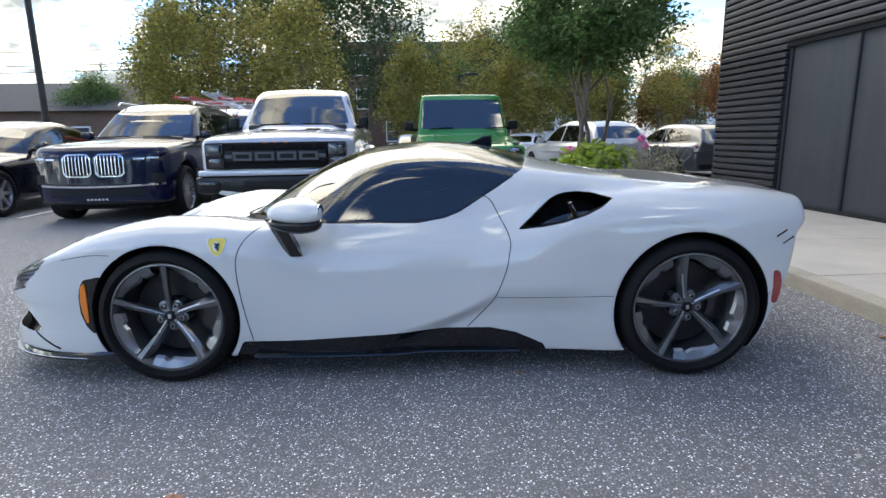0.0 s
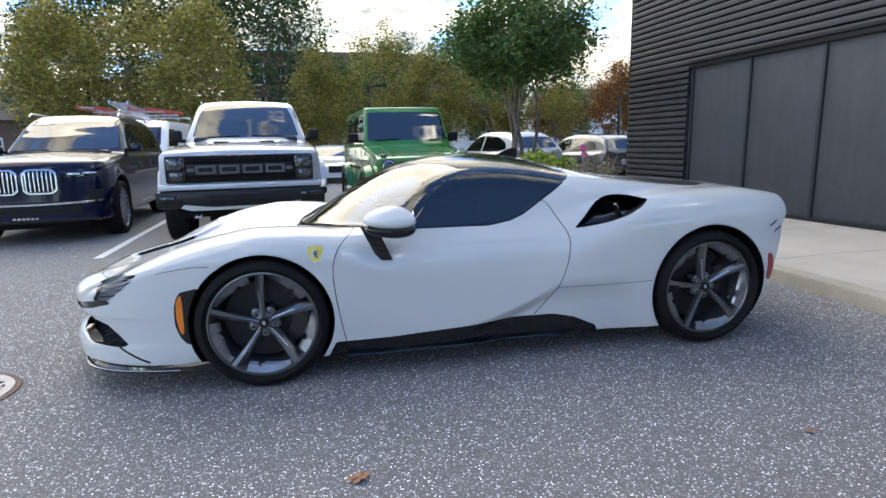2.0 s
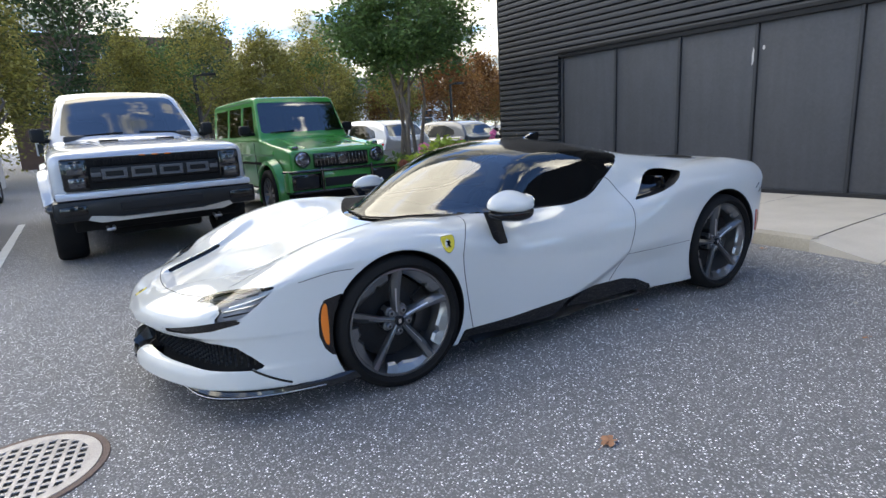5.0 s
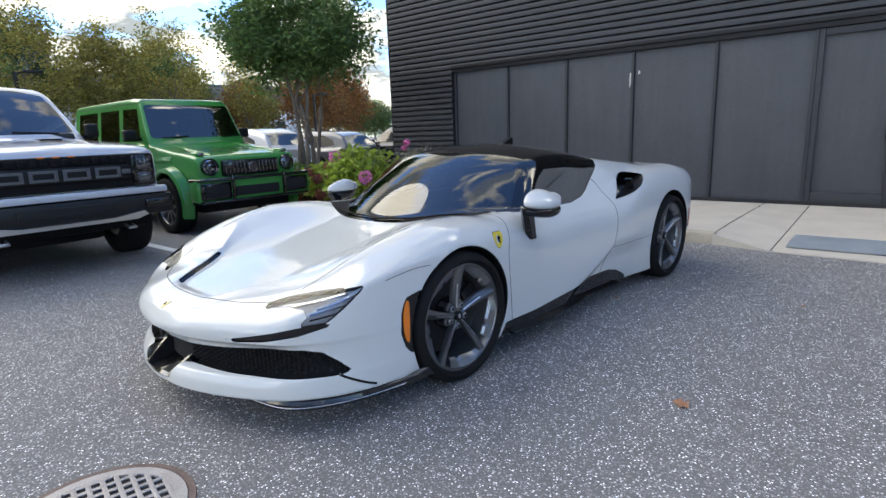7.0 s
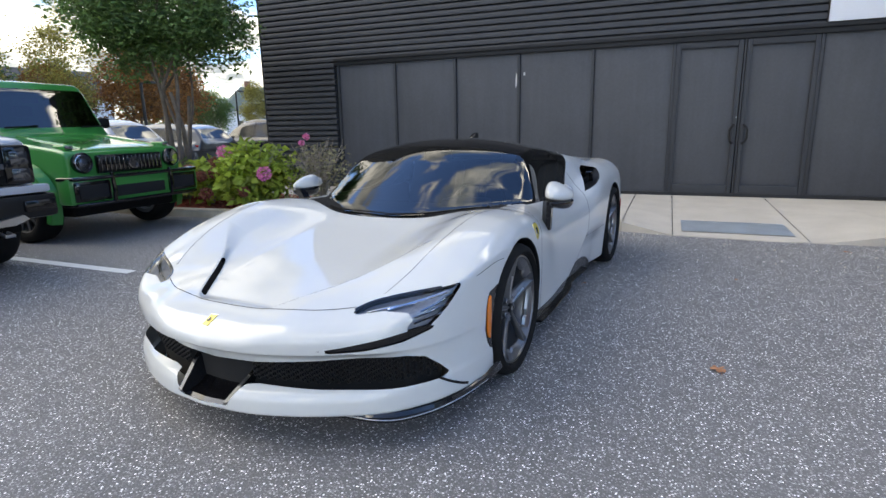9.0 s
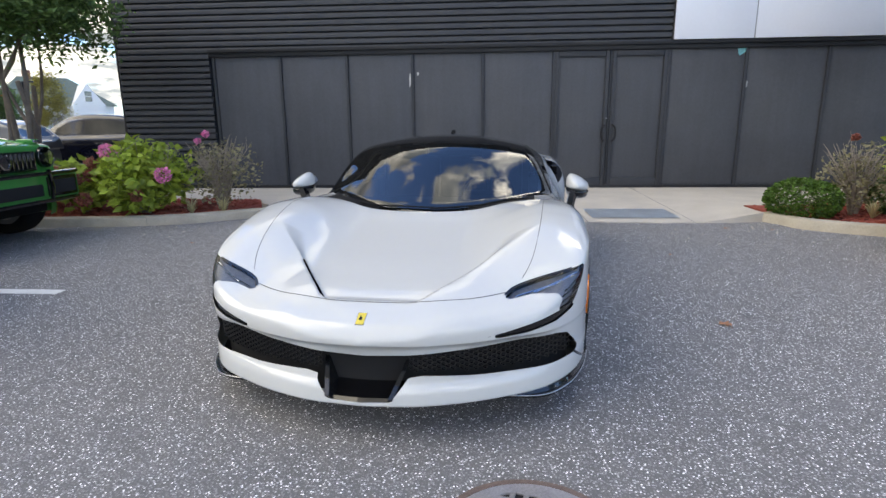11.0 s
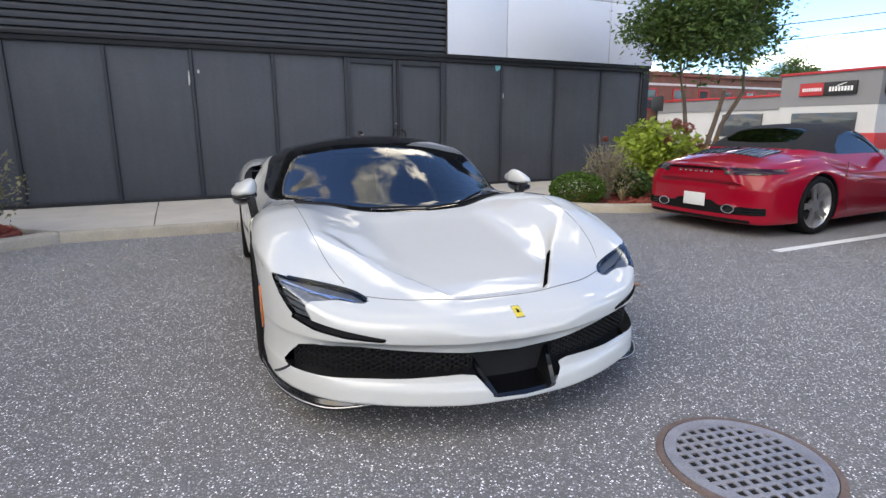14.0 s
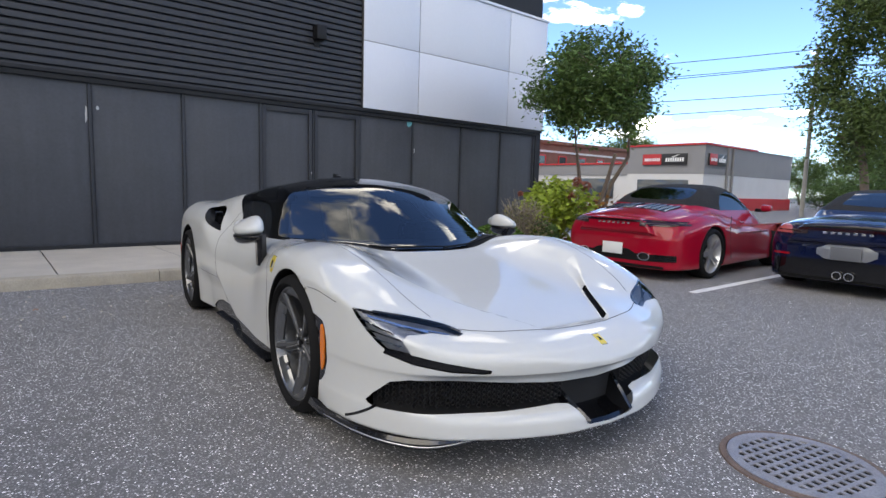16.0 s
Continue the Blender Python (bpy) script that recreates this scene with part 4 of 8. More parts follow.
def wheel_set(parent, at, radius, width, rim_r, side, design, spin=0.0, rim_mat=None, name="wheel"):
    """A wheel: tyre, rim, spokes, hub, disc and caliper. side -1 is the car's left."""
    w = new(name)
    w.parent = parent
    w.matrix_local = Matrix.Translation(at) @ pose(0, 0, 0, 90 if side < 0 else -90, 0, 0) @ pose(0, 0, 0, 0, 0, spin)  # z points outwards
    h = width / 2
    prof = [(rim_r + 0.004, -h * 0.86), (rim_r + 0.02, -h * 0.98), (radius - 0.045, -h * 1.03), (radius - 0.015, -h * 0.93), (radius - 0.003, -h * 0.72), (radius, -h * 0.3), (radius, h * 0.3), (radius - 0.003, h * 0.72), (radius - 0.015, h * 0.93), (radius - 0.045, h * 1.03), (rim_r + 0.02, h * 0.98), (rim_r + 0.004, h * 0.86)]
    part("tyre", lathed(prof, 64, closed=True), RUBBER, w, "black low-profile tyre", 50)
    lip = h * 0.84
    part("rim", lathed([(rim_r + 0.008, lip - 0.02), (rim_r + 0.008, lip), (rim_r - 0.006, lip + 0.002), (rim_r - 0.014, lip - 0.012), (rim_r - 0.03, lip - 0.06), (rim_r - 0.05, -h * 0.8), (rim_r + 0.0, -h * 0.84), (rim_r + 0.004, -h * 0.7)], 64, closed=True), RIM_DARK if rim_mat is None else rim_mat, w, "", 40)
    design(w, rim_r, lip, rim_mat)
    part("brake_disc", lathed([(0.07, lip - 0.14), (rim_r - 0.065, lip - 0.14), (rim_r - 0.065, lip - 0.165), (0.07, lip - 0.165)], 48, closed=True), DISC, w)
    bm = bmesh.new()
    for i in range(9):
        a0 = radians(-35 + 70 * i / 8)
        r0, r1 = rim_r - 0.14, rim_r - 0.052
        row = [bm.verts.new((r * math.cos(a0), r * math.sin(a0), zz)) for r, zz in ((r0, lip - 0.20), (r1, lip - 0.20), (r1, lip - 0.118), (r0, lip - 0.118))]
        if i:
            for k in range(4):
                bm.faces.new((old[k], old[(k + 1) % 4], row[(k + 1) % 4], row[k]))
        else:
            bm.faces.new(row)
        old = row
    bm.faces.new(old[::-1])
    bmesh.ops.recalc_face_normals(bm, faces=bm.faces)
    cal = part("brake_caliper", bm, CALIPER, w)
    cal.matrix_local = pose(0, 0, 0, 0, 0, 0 if side < 0 else 180)
    part("hub_bell", lathed([(0.085, lip - 0.138), (0.085, lip - 0.08), (0.06, lip - 0.06), (0.03, lip - 0.055)], 32), MATT_BLACK, w)
    return w


def five_spoke(w, rim_r, lip, rim_mat):
    """Folded five-spoke star: each spoke has a flat face, a ridge and a deep sloping flank, and widens to the rim."""
    def strip(rows, closed):
        bm = bmesh.new()
        vs = [[bm.verts.new(p) for p in row] for row in rows]
        n = len(vs[0])
        for a, b in zip(vs, vs[1:]):
            for k in range(n if closed else n - 1):
                bm.faces.new((a[k], b[k], b[(k + 1) % n], a[(k + 1) % n]))
        bm.faces.new(vs[0])
        bm.faces.new(vs[-1][::-1])
        bmesh.ops.recalc_face_normals(bm, faces=bm.faces)
        return bm

    for i in range(5):
        at = 72 * i + 94
        turn = Matrix.Rotation(radians(at), 4, "Z")
        rows = []
        for t in np.linspace(0, 1, 9):
            r = 0.022 + (rim_r - 0.008 - 0.022) * t
            face = 0.011 + 0.020 * t ** 1.3
            flank = 0.016 + 0.010 * t - 0.014 * ramp01(t, 0.72, 1.0)
            z = lip - 0.040 + 0.034 * t ** 1.7
            pts = [(-face, -0.008), (-face + 0.003, 0.002), (-0.002, 0.005), (0.003, 0.001), (flank, -0.022 + 0.008 * t), (flank + 0.006, -0.040 + 0.014 * t), (0, -0.046 + 0.014 * t), (-face * 0.9, -0.030)]
            rows.append([turn @ Matrix.Rotation(radians(-3) * t, 4, "Z") @ Vector((r, y, z + dz)) for y, dz in pts])
        spoke = part("spoke", strip(rows, True), RIM_DARK, w, smooth=20)
        # silver strip beside the ridge: the fold's highlight, put in as colour
        rows = []
        for t in np.linspace(0.10, 0.62, 6):
            r = 0.022 + (rim_r - 0.03) * t
            z = lip - 0.040 + 0.034 * t ** 1.7
            rows.append([turn @ Matrix.Rotation(radians(-3) * t, 4, "Z") @ Vector((r, y, z + dz)) for y, dz in ((0.0035, 0.0035), (0.0085, 0.0000), (0.0085, -0.004), (0.0035, -0.002))])
        part("spoke_glint", strip(rows, True), RIM_SILVER, spoke, "silver line painting the highlight on the spoke's fold")
        # machined petal on the barrel between two spokes, cut back by a notch
        rows = []
        for t in np.linspace(0, 1, 15):
            a = radians(at + 9 + 52 * t)
            depth = 0.026 + 0.030 * math.sin(math.pi * min(1, 0.25 + 0.8 * t)) - 0.016 * (1 - ramp01(abs(t - 0.30), 0.03, 0.09))
            inner = rim_r - 0.008 - depth
            rows.append([Vector((r * math.cos(a), r * math.sin(a), z)) for r, z in ((rim_r - 0.006, lip - 0.003), (inner + 0.012, lip - 0.020), (inner, lip - 0.034), (inner + 0.006, lip - 0.044), (rim_r - 0.008, lip - 0.02))])
        part("rim_web", strip(rows, True), RIM_GREY, w, "machined petal of the rim", 24)
        a = radians(at + 36)
        bolt = part("wheel_bolt", lathed([(0.016, lip - 0.07), (0.016, lip - 0.044), (0.0125, lip - 0.040)], 12, Matrix.Translation((0.058 * math.cos(a), 0.058 * math.sin(a), 0))), RIM_GREY, w)
        part("bolt_socket", lathed([(0.008, lip - 0.042), (0.008, lip - 0.0395), (0.004, lip - 0.0392)], 8, Matrix.Translation((0.058 * math.cos(a), 0.058 * math.sin(a), 0))), VOID, bolt)
        # carrier block behind the bolts
        part("hub_pad", lathed([(0.027, lip - 0.12), (0.025, lip - 0.062), (0.012, lip - 0.058)], 14, Matrix.Translation((0.062 * math.cos(a), 0.062 * math.sin(a), 0))), RIM_DARK, w)
    part("wheel_hub", lathed([(0.060, lip - 0.12), (0.056, lip - 0.055), (0.03, lip - 0.046)], 40), RIM_DARK, w)
    cap = part("centre_cap", lathed([(0.027, lip - 0.05), (0.027, lip - 0.033), (0.022, lip - 0.030)], 32), SATIN_BLACK, w, "black centre cap with a plain emblem")
    part("cap_emblem", boxed((-0.008, -0.011, lip - 0.031), (0.008, 0.011, lip - 0.0285), 0.002), RIM_SILVER, cap)


for s in (-1, 1):
    wheel_set(car, (0, s * 0.866, 0.325), 0.350, 0.250, 0.281, s, five_spoke)
    wheel_set(car, (2.655, s * 0.852, 0.333), 0.358, 0.300, 0.286, s, five_spoke, 9)

# grille: dark honeycomb mesh behind the mouth, and a central duct with carbon blades
HONEY = material("grille_mesh", (0.012, 0.012, 0.013), 0.4)


def honeycomb(sign):
    """Hexagon cells of black wire over the mouth on one side."""
    bm = bmesh.new()
    r = 0.0125
    for i in range(36):
        for j in range(14):
            a = 0.20 + i * r * 1.5
            z = 0.19 + j * r * 1.732 + (r * 0.866 if i % 2 else 0)
            sd, _n = outline_distance(grille_line, np.array([a], np.float32), np.array([z], np.float32))
            if sd[0] > -0.006:
                continue
            x = float(nose(np.array([a]))[0]) + 0.085 - 0.03 * max(0, a - 0.6)
            pts = []
            for rr, dx in ((r * 0.98, 0.0), (r * 0.74, 0.0), (r * 0.74, 0.008)):
                pts.append([bm.verts.new((x + dx, sign * (a + rr * math.cos(k * math.pi / 3)), z + rr * math.sin(k * math.pi / 3))) for k in range(6)])
            for p, q in zip(pts, pts[1:]):
                for k in range(6):
                    bm.faces.new((p[k], p[(k + 1) % 6], q[(k + 1) % 6], q[k]))
    return bm


for s in (-1, 1):
    part("grille_mesh", honeycomb(s), HONEY, car, "black honeycomb grille mesh")
    # blade that stands between the mesh and the central duct
    bm = bmesh.new()
    prism(bm, [(-1.025, 0.31), (-0.90, 0.31), (-0.95, 0.15), (-1.19, 0.165), (-1.20, 0.185)], -0.010, 0.010, Matrix.Translation((0, s * 0.158, 0)) @ pose(0, 0, 0, 90, 0, 0) @ Matrix.Shear("XY", 4, (0, 0)))
    bmesh.ops.recalc_face_normals(bm, faces=bm.faces)
    for v in bm.verts:
        v.co.y += s * 0.42 * (v.co.z - 0.24)
    part("duct_blade", bm, CARBON, car, "gloss carbon blade in the nose duct")
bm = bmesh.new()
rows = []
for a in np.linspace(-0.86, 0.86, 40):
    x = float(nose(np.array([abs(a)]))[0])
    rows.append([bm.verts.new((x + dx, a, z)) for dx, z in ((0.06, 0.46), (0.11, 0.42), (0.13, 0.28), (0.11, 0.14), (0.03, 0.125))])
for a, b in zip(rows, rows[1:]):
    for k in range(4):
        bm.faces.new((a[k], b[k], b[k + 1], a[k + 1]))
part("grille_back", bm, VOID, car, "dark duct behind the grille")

# splitter blades under the corners of the nose, growing out to the wheels
for s in (-1, 1):
    bm = bmesh.new()
    rows = []
    for a in np.linspace(0.50, 0.976, 26):
        x = float(nose(np.array([a]))[0])
        grow = ramp01(a, 0.48, 0.82)
        out = -0.02 + 0.030 * grow - 0.012 * ramp01(a, 0.86, 0.97)
        y = s * a * (1.0 + 0.008 * ramp01(a, 0.5, 0.9))
        low = 0.136 - 0.032 * grow
        rows.append([bm.verts.new((x + dx, y, z)) for dx, z in ((-out - 0.012 * grow, low), (-out - 0.016 * grow, low + 0.012), (-out - 0.009 * grow, low + 0.014), (-out * 0.3 + 0.004, low + 0.010 + 0.004 * grow), (0.016, low + 0.030), (0.14, 0.150), (0.14, low))])
    for a, b in zip(rows, rows[1:]):
        for k in range(7):
            bm.faces.new((a[k], b[k], b[(k + 1) % 7], a[(k + 1) % 7]))
    bm.faces.new(rows[0])
    bm.faces.new(rows[-1][::-1])
    bmesh.ops.recalc_face_normals(bm, faces=bm.faces)
    splitter = part("front_splitter", bm, CARBON, car, "gloss carbon front splitter")
    # thin silver tube that paints the lacquer's highlight along the splitter edge
    rim = []
    for a in np.linspace(0.60, 0.972, 22):
        grow = ramp01(a, 0.48, 0.82)
        out = -0.02 + 0.030 * grow - 0.012 * ramp01(a, 0.86, 0.97)
        rim.append((float(nose(np.array([a]))[0]) - out - 0.0165 * grow, s * a * (1.0 + 0.008 * ramp01(a, 0.5, 0.9)), 0.149 - 0.032 * grow))
    part("splitter_glint", tubed(rim, 0.0022, 6), RIM_SILVER, splitter, "silver line painting the highlight on the splitter edge")

# floor of the central duct, and the deep walls of the side intakes
bm = bmesh.new()
rows = []
for a in np.linspace(-0.168, 0.168, 14):
    x = float(nose(np.array([abs(a)]))[0])
    rows.append([bm.verts.new((x + dx, a, z)) for dx, z in ((-0.004, 0.158), (0.012, 0.172), (0.07, 0.178), (0.14, 0.21), (0.14, 0.15))])
for a, b in zip(rows, rows[1:]):
    for k in range(4):
        bm.faces.new((a[k], b[k], b[k + 1], a[k + 1]))
bmesh.ops.recalc_face_normals(bm, faces=bm.faces)
part("duct_floor", bm, GLOSS_BLACK, car, "gloss black floor of the nose duct")
for s in (-1, 1):
    bm = bmesh.new()
    ring = []
    fine = [tuple(np.array(p) + (np.array(q) - np.array(p)) * k / 3) for p, q in zip(intake_line, intake_line[1:] + intake_line[:1]) for k in range(3)]
    for u, w in fine:
        p, nrm = on_car(u, w, (0, 2), s * 1.08)
        ring.append((bm.verts.new(p + nrm * 0.001), bm.verts.new(p - Vector((-0.03, s * 0.10, 0.0)))))
    for (a, b), (c, d) in zip(ring, ring[1:] + ring[:1]):
        bm.faces.new((a, c, d, b))
    bmesh.ops.recalc_face_normals(bm, faces=bm.faces)
    part("intake_wall", bm, SATIN_BLACK, car, "black wall of the side intake")
    p, nrm = on_car(2.06, 0.86, (0, 2), s * 1.08)
    part("intake_fin", boxed((-0.012, -0.04, -0.075), (0.012, 0.02, 0.06), 0.006, Matrix.Translation(p - nrm * 0.05) @ pose(0, 0, 0, 0, -24, 0)), GLOSS_BLACK, car, "gloss black fin in the side intake")

# lamps and markers
for s in (-1, 1):
    for name, pts, mat, label in (("side_marker", [(-0.404, 0.503), (-0.388, 0.508), (-0.386, 0.43), (-0.391, 0.315), (-0.410, 0.33), (-0.420, 0.40), (-0.417, 0.46)], AMBER, "amber side marker"), ("rear_marker", [(3.055, 0.525), (3.085, 0.52), (3.10, 0.45), (3.085, 0.37), (3.06, 0.37), (3.06, 0.45)], RED_LENS, "red rear side marker")):
        bm = bmesh.new()
        ring = []
        for u, w in smooth_line(pts, 4, True):
            p, nrm = on_car(u, w, (0, 2), s * 1.08)
            ring.append((bm.verts.new(p - nrm * 0.003), bm.verts.new(p + nrm * 0.006)))
        for (a, b), (c, d) in zip(ring, ring[1:] + ring[:1]):
            bm.faces.new((a, c, d, b))
        bm.faces.new([q for _p, q in ring])
        bmesh.ops.recalc_face_normals(bm, faces=bm.faces)
        part(name, bm, mat, car, label)
    # light strips inside the headlight
    for k, (a0, z0, a1, z1) in enumerate(((0.62, 0.543, 0.80, 0.578), (0.70, 0.552, 0.90, 0.605), (0.84, 0.55, 0.92, 0.585), (0.83, 0.525, 0.92, 0.553), (0.83, 0.50, 0.91, 0.522))):
        p0, n0 = on_car(s * a0, z0, (1, 2), -1.25)
        p1, n1 = on_car(s * a1, z1, (1, 2), -1.25)
        part("light_strip", tubed([p0 - n0 * 0.014, (p0 + p1) / 2 - n0 * 0.012, p1 - n1 * 0.014], 0.0042 if k != 1 else 0.007, 6), CHROME, car, "bright strip inside the headlight")
    part("tail_lamp", lathed([(0.06, -0.04), (0.06, 0.012), (0.05, 0.02), (0.04, 0.012)], 32, Matrix.Translation((3.295, s * 0.70, 0.765)) @ pose(0, 0, 0, 0, 80, 0)), RED_LENS, car, "round red tail lamp")


def badge(name, u, w, axes, guess, pts, mat, lift, label=""):
    bm = bmesh.new()
    low, high = [], []
    for du, dw in pts:
        p, nrm = on_car(u + du, w + dw, axes, guess)
        low.append(bm.verts.new(p + nrm * (lift - 0.003)))
        high.append(bm.verts.new(p + nrm * lift))
    bm.faces.new(high)
    for i in range(len(pts)):
        j = (i + 1) % len(pts)
        bm.faces.new((low[i], low[j], high[j], high[i]))
    bmesh.ops.recalc_face_normals(bm, faces=bm.faces)
    return part(name, bm, mat, car, label)


shield = 0.8 * smooth_line([(-0.048, 0.046), (0.0, 0.050), (0.048, 0.046), (0.046, 0.0), (0.028, -0.036), (0.0, -0.056), (-0.028, -0.036), (-0.046, 0.0)], 3, True)
figure = [(0.75 * p, 0.75 * q) for p, q in ((-0.016, 0.024), (0.004, 0.02), (0.012, 0.028), (0.018, 0.008), (0.008, -0.004), (0.018, -0.026), (0.004, -0.022), (-0.004, -0.008), (-0.014, -0.004), (-0.006, 0.008))]
for s in (-1, 1):
    badge("wing_badge_rim", 0.292, 0.690, (0, 2), s * 1.08, shield * 1.06, CHROME, 0.002)
    badge("wing_badge", 0.292, 0.690, (0, 2), s * 1.08, shield, YELLOW, 0.0035, "yellow shield badge on the wing")
    badge("badge_figure", 0.292, 0.690, (0, 2), s * 1.08, figure, GLOSS_BLACK, 0.005, "plain black mark on the badge")
for name, k, mat, lift, label in (("nose_badge_rim", 1.12, CHROME, 0.003, ""), ("nose_badge", 1.0, YELLOW, 0.0045, "small yellow nose badge")):
    badge(name, -1.115, 0, (0, 1), 0.9, [(-0.027 * k, -0.017 * k), (0.027 * k, -0.017 * k), (0.027 * k, 0.017 * k), (-0.027 * k, 0.017 * k)], mat, lift, label)
badge("badge_figure", -1.115, 0, (0, 1), 0.9, [(-q * 0.55, p * 0.55) for p, q in figure], GLOSS_BLACK, 0.006)

# mirrors on slanted black stalks: a wedge-shaped cap over a black underside
for s in (-1, 1):
    for name, z0, up, down, mat, label in (("mirror_cap", 0.848, 0.088, 0.040, WHITE_PAINT, "white door mirror cap"), ("mirror_base", 0.812, 0.03, 0.055, GLOSS_BLACK, "gloss black underside of the mirror")):
        bm = bmesh.new()
        bmesh.ops.create_uvsphere(bm, u_segments=32, v_segments=20, radius=1)
        for v in bm.verts:
            x, y, z = v.co
            x, y, z = (math.copysign(abs(q) ** 0.8, q) for q in (x, y, z))
            thin = 1 - 0.30 * max(0, -x)
            v.co = (0.70 + x * (0.125 if x > 0 else 0.145) + 0.02 * y, s * (0.99 + 0.078 * y * thin), z0 + z * (up * (0.72 - 0.36 * y) if z > 0 else down) * thin - 0.008 * y)
        part(name, bm, mat, car, label, 180)
    part("mirror_glass", lathed([(0.001, 0), (0.085, 0), (0.085, 0.004), (0.001, 0.005)], 24, Matrix.Translation((0.812, s * 0.985, 0.862)) @ pose(0, 0, 0, 0, 90, 0) @ Matrix.Diagonal((0.42, 0.72, 1, 1))), CHROME, car, "mirror glass")
    bm = bmesh.new()
    rows = []
    for t in np.linspace(0, 1, 6):
        x, y, z = 0.585 + 0.085 * t, s * (0.962 - 0.03 * t), 0.825 - 0.195 * t
        rows.append([bm.verts.new((x + dx, y + s * dy, z)) for dx, dy in ((-0.055 + 0.01 * t, 0.0), (-0.02, 0.022), (0.035 - 0.005 * t, 0.018), (0.035, -0.03), (-0.03, -0.03))])
    for a, b in zip(rows, rows[1:]):
        for k in range(5):
            bm.faces.new((a[k], a[(k + 1) % 5], b[(k + 1) % 5], b[k]))
    bm.faces.new(rows[0])
    bm.faces.new(rows[-1][::-1])
    bmesh.ops.recalc_face_normals(bm, faces=bm.faces)
    part("mirror_stalk", bm, GLOSS_BLACK, car, "gloss black mirror stalk")

# wipers, aerial fin
for y0, y1 in ((-0.06, -0.66), (0.42, -0.16)):
    pts = []
    for t in np.linspace(0, 1, 9):
        y = y0 + (y1 - y0) * t
        p, nrm = on_car(0.175 + 0.48 * y * y + 0.02 * math.sin(math.pi * t), y, (0, 1), 1.25)
        pts.append(p + nrm * 0.010)
    part("wiper", tubed(pts, [0.007, 0.0065, 0.006, 0.006, 0.0055, 0.005, 0.005, 0.0045, 0.004], 6), MATT_BLACK, car, "black windscreen wiper")
fin = [(1.52, 1.13), (1.60, 1.17), (1.68, 1.205), (1.735, 1.21), (1.735, 1.12)]
part("aerial_fin", prismed(fin, -0.016, 0.016, pose(0, 0, 0, 90, 0, 0), 0.008), GLOSS_BLACK, car, "gloss black aerial fin on the roof")

# cabin: dash, seats, wheel
part("dashboard", boxed((0.36, -0.68, 0.55), (0.80, 0.68, 0.748), 0.06), LEATHER, car, "dark dashboard")
part("dash_top", boxed((0.16, -0.70, 0.62), (0.50, 0.70, 0.69), 0.02), LEATHER, car, "black dashboard top under the windscreen")
part("fire_wall", boxed((0.30, -0.72, 0.2), (0.36, 0.72, 0.66), 0.01), LEATHER, car)
for s in (-1, 1):
    part("door_card", boxed((0.40, s * 0.76 - 0.02, 0.25), (1.85, s * 0.76 + 0.02, 0.765), 0.015), LEATHER, car, "dark door lining")
part("cabin_floor", boxed((0.45, -0.72, 0.15), (1.95, 0.72, 0.30), 0.02), LEATHER, car)
part("rear_bulkhead", boxed((1.80, -0.66, 0.2), (1.90, 0.66, 0.98), 0.03), LEATHER, car)
for s in (-1, 1):
    part("seat_cushion", boxed((0.98, s * 0.36 - 0.24, 0.28), (1.50, s * 0.36 + 0.24, 0.46), 0.07), LEATHER, car)
    part("seat_back", boxed((-0.07, -0.24, 0), (0.07, 0.24, 0.62), 0.07, Matrix.Translation((1.52, s * 0.36, 0.40)) @ pose(0, 0, 0, 0, 22, 0), 3), LEATHER, car)
    part("head_rest", boxed((-0.05, -0.13, 0), (0.05, 0.13, 0.15), 0.05, Matrix.Translation((1.71, s * 0.36, 0.93)) @ pose(0, 0, 0, 0, 14, 0), 3), LEATHER, car)
part("instrument_hood", boxed((0.62, -0.52, 0.70), (0.80, -0.20, 0.80), 0.04), LEATHER, car)
ring = [(0.185 * math.cos(a), 0.165 * math.sin(a) if math.sin(a) > -0.75 else -0.125, 0) for a in (2 * math.pi * i / 32 for i in range(33))]
wheel_m = Matrix.Translation((0.93, -0.36, 0.745)) @ pose(0, 0, 0, 0, -68, 0) @ pose(0, 0, 0, 0, 0, 90)
part("steering_wheel", tubed([wheel_m @ Vector(p) for p in ring], 0.015, 8), MATT_BLACK, car, "flat-bottomed steering wheel")
for a in (0, 180, 270):
    part("wheel_spoke", tubed([wheel_m @ Vector((0, 0, 0.02)), wheel_m @ Vector((0.17 * math.cos(radians(a)), 0.12 * math.sin(radians(a)), 0))], 0.018, 6), MATT_BLACK, car)


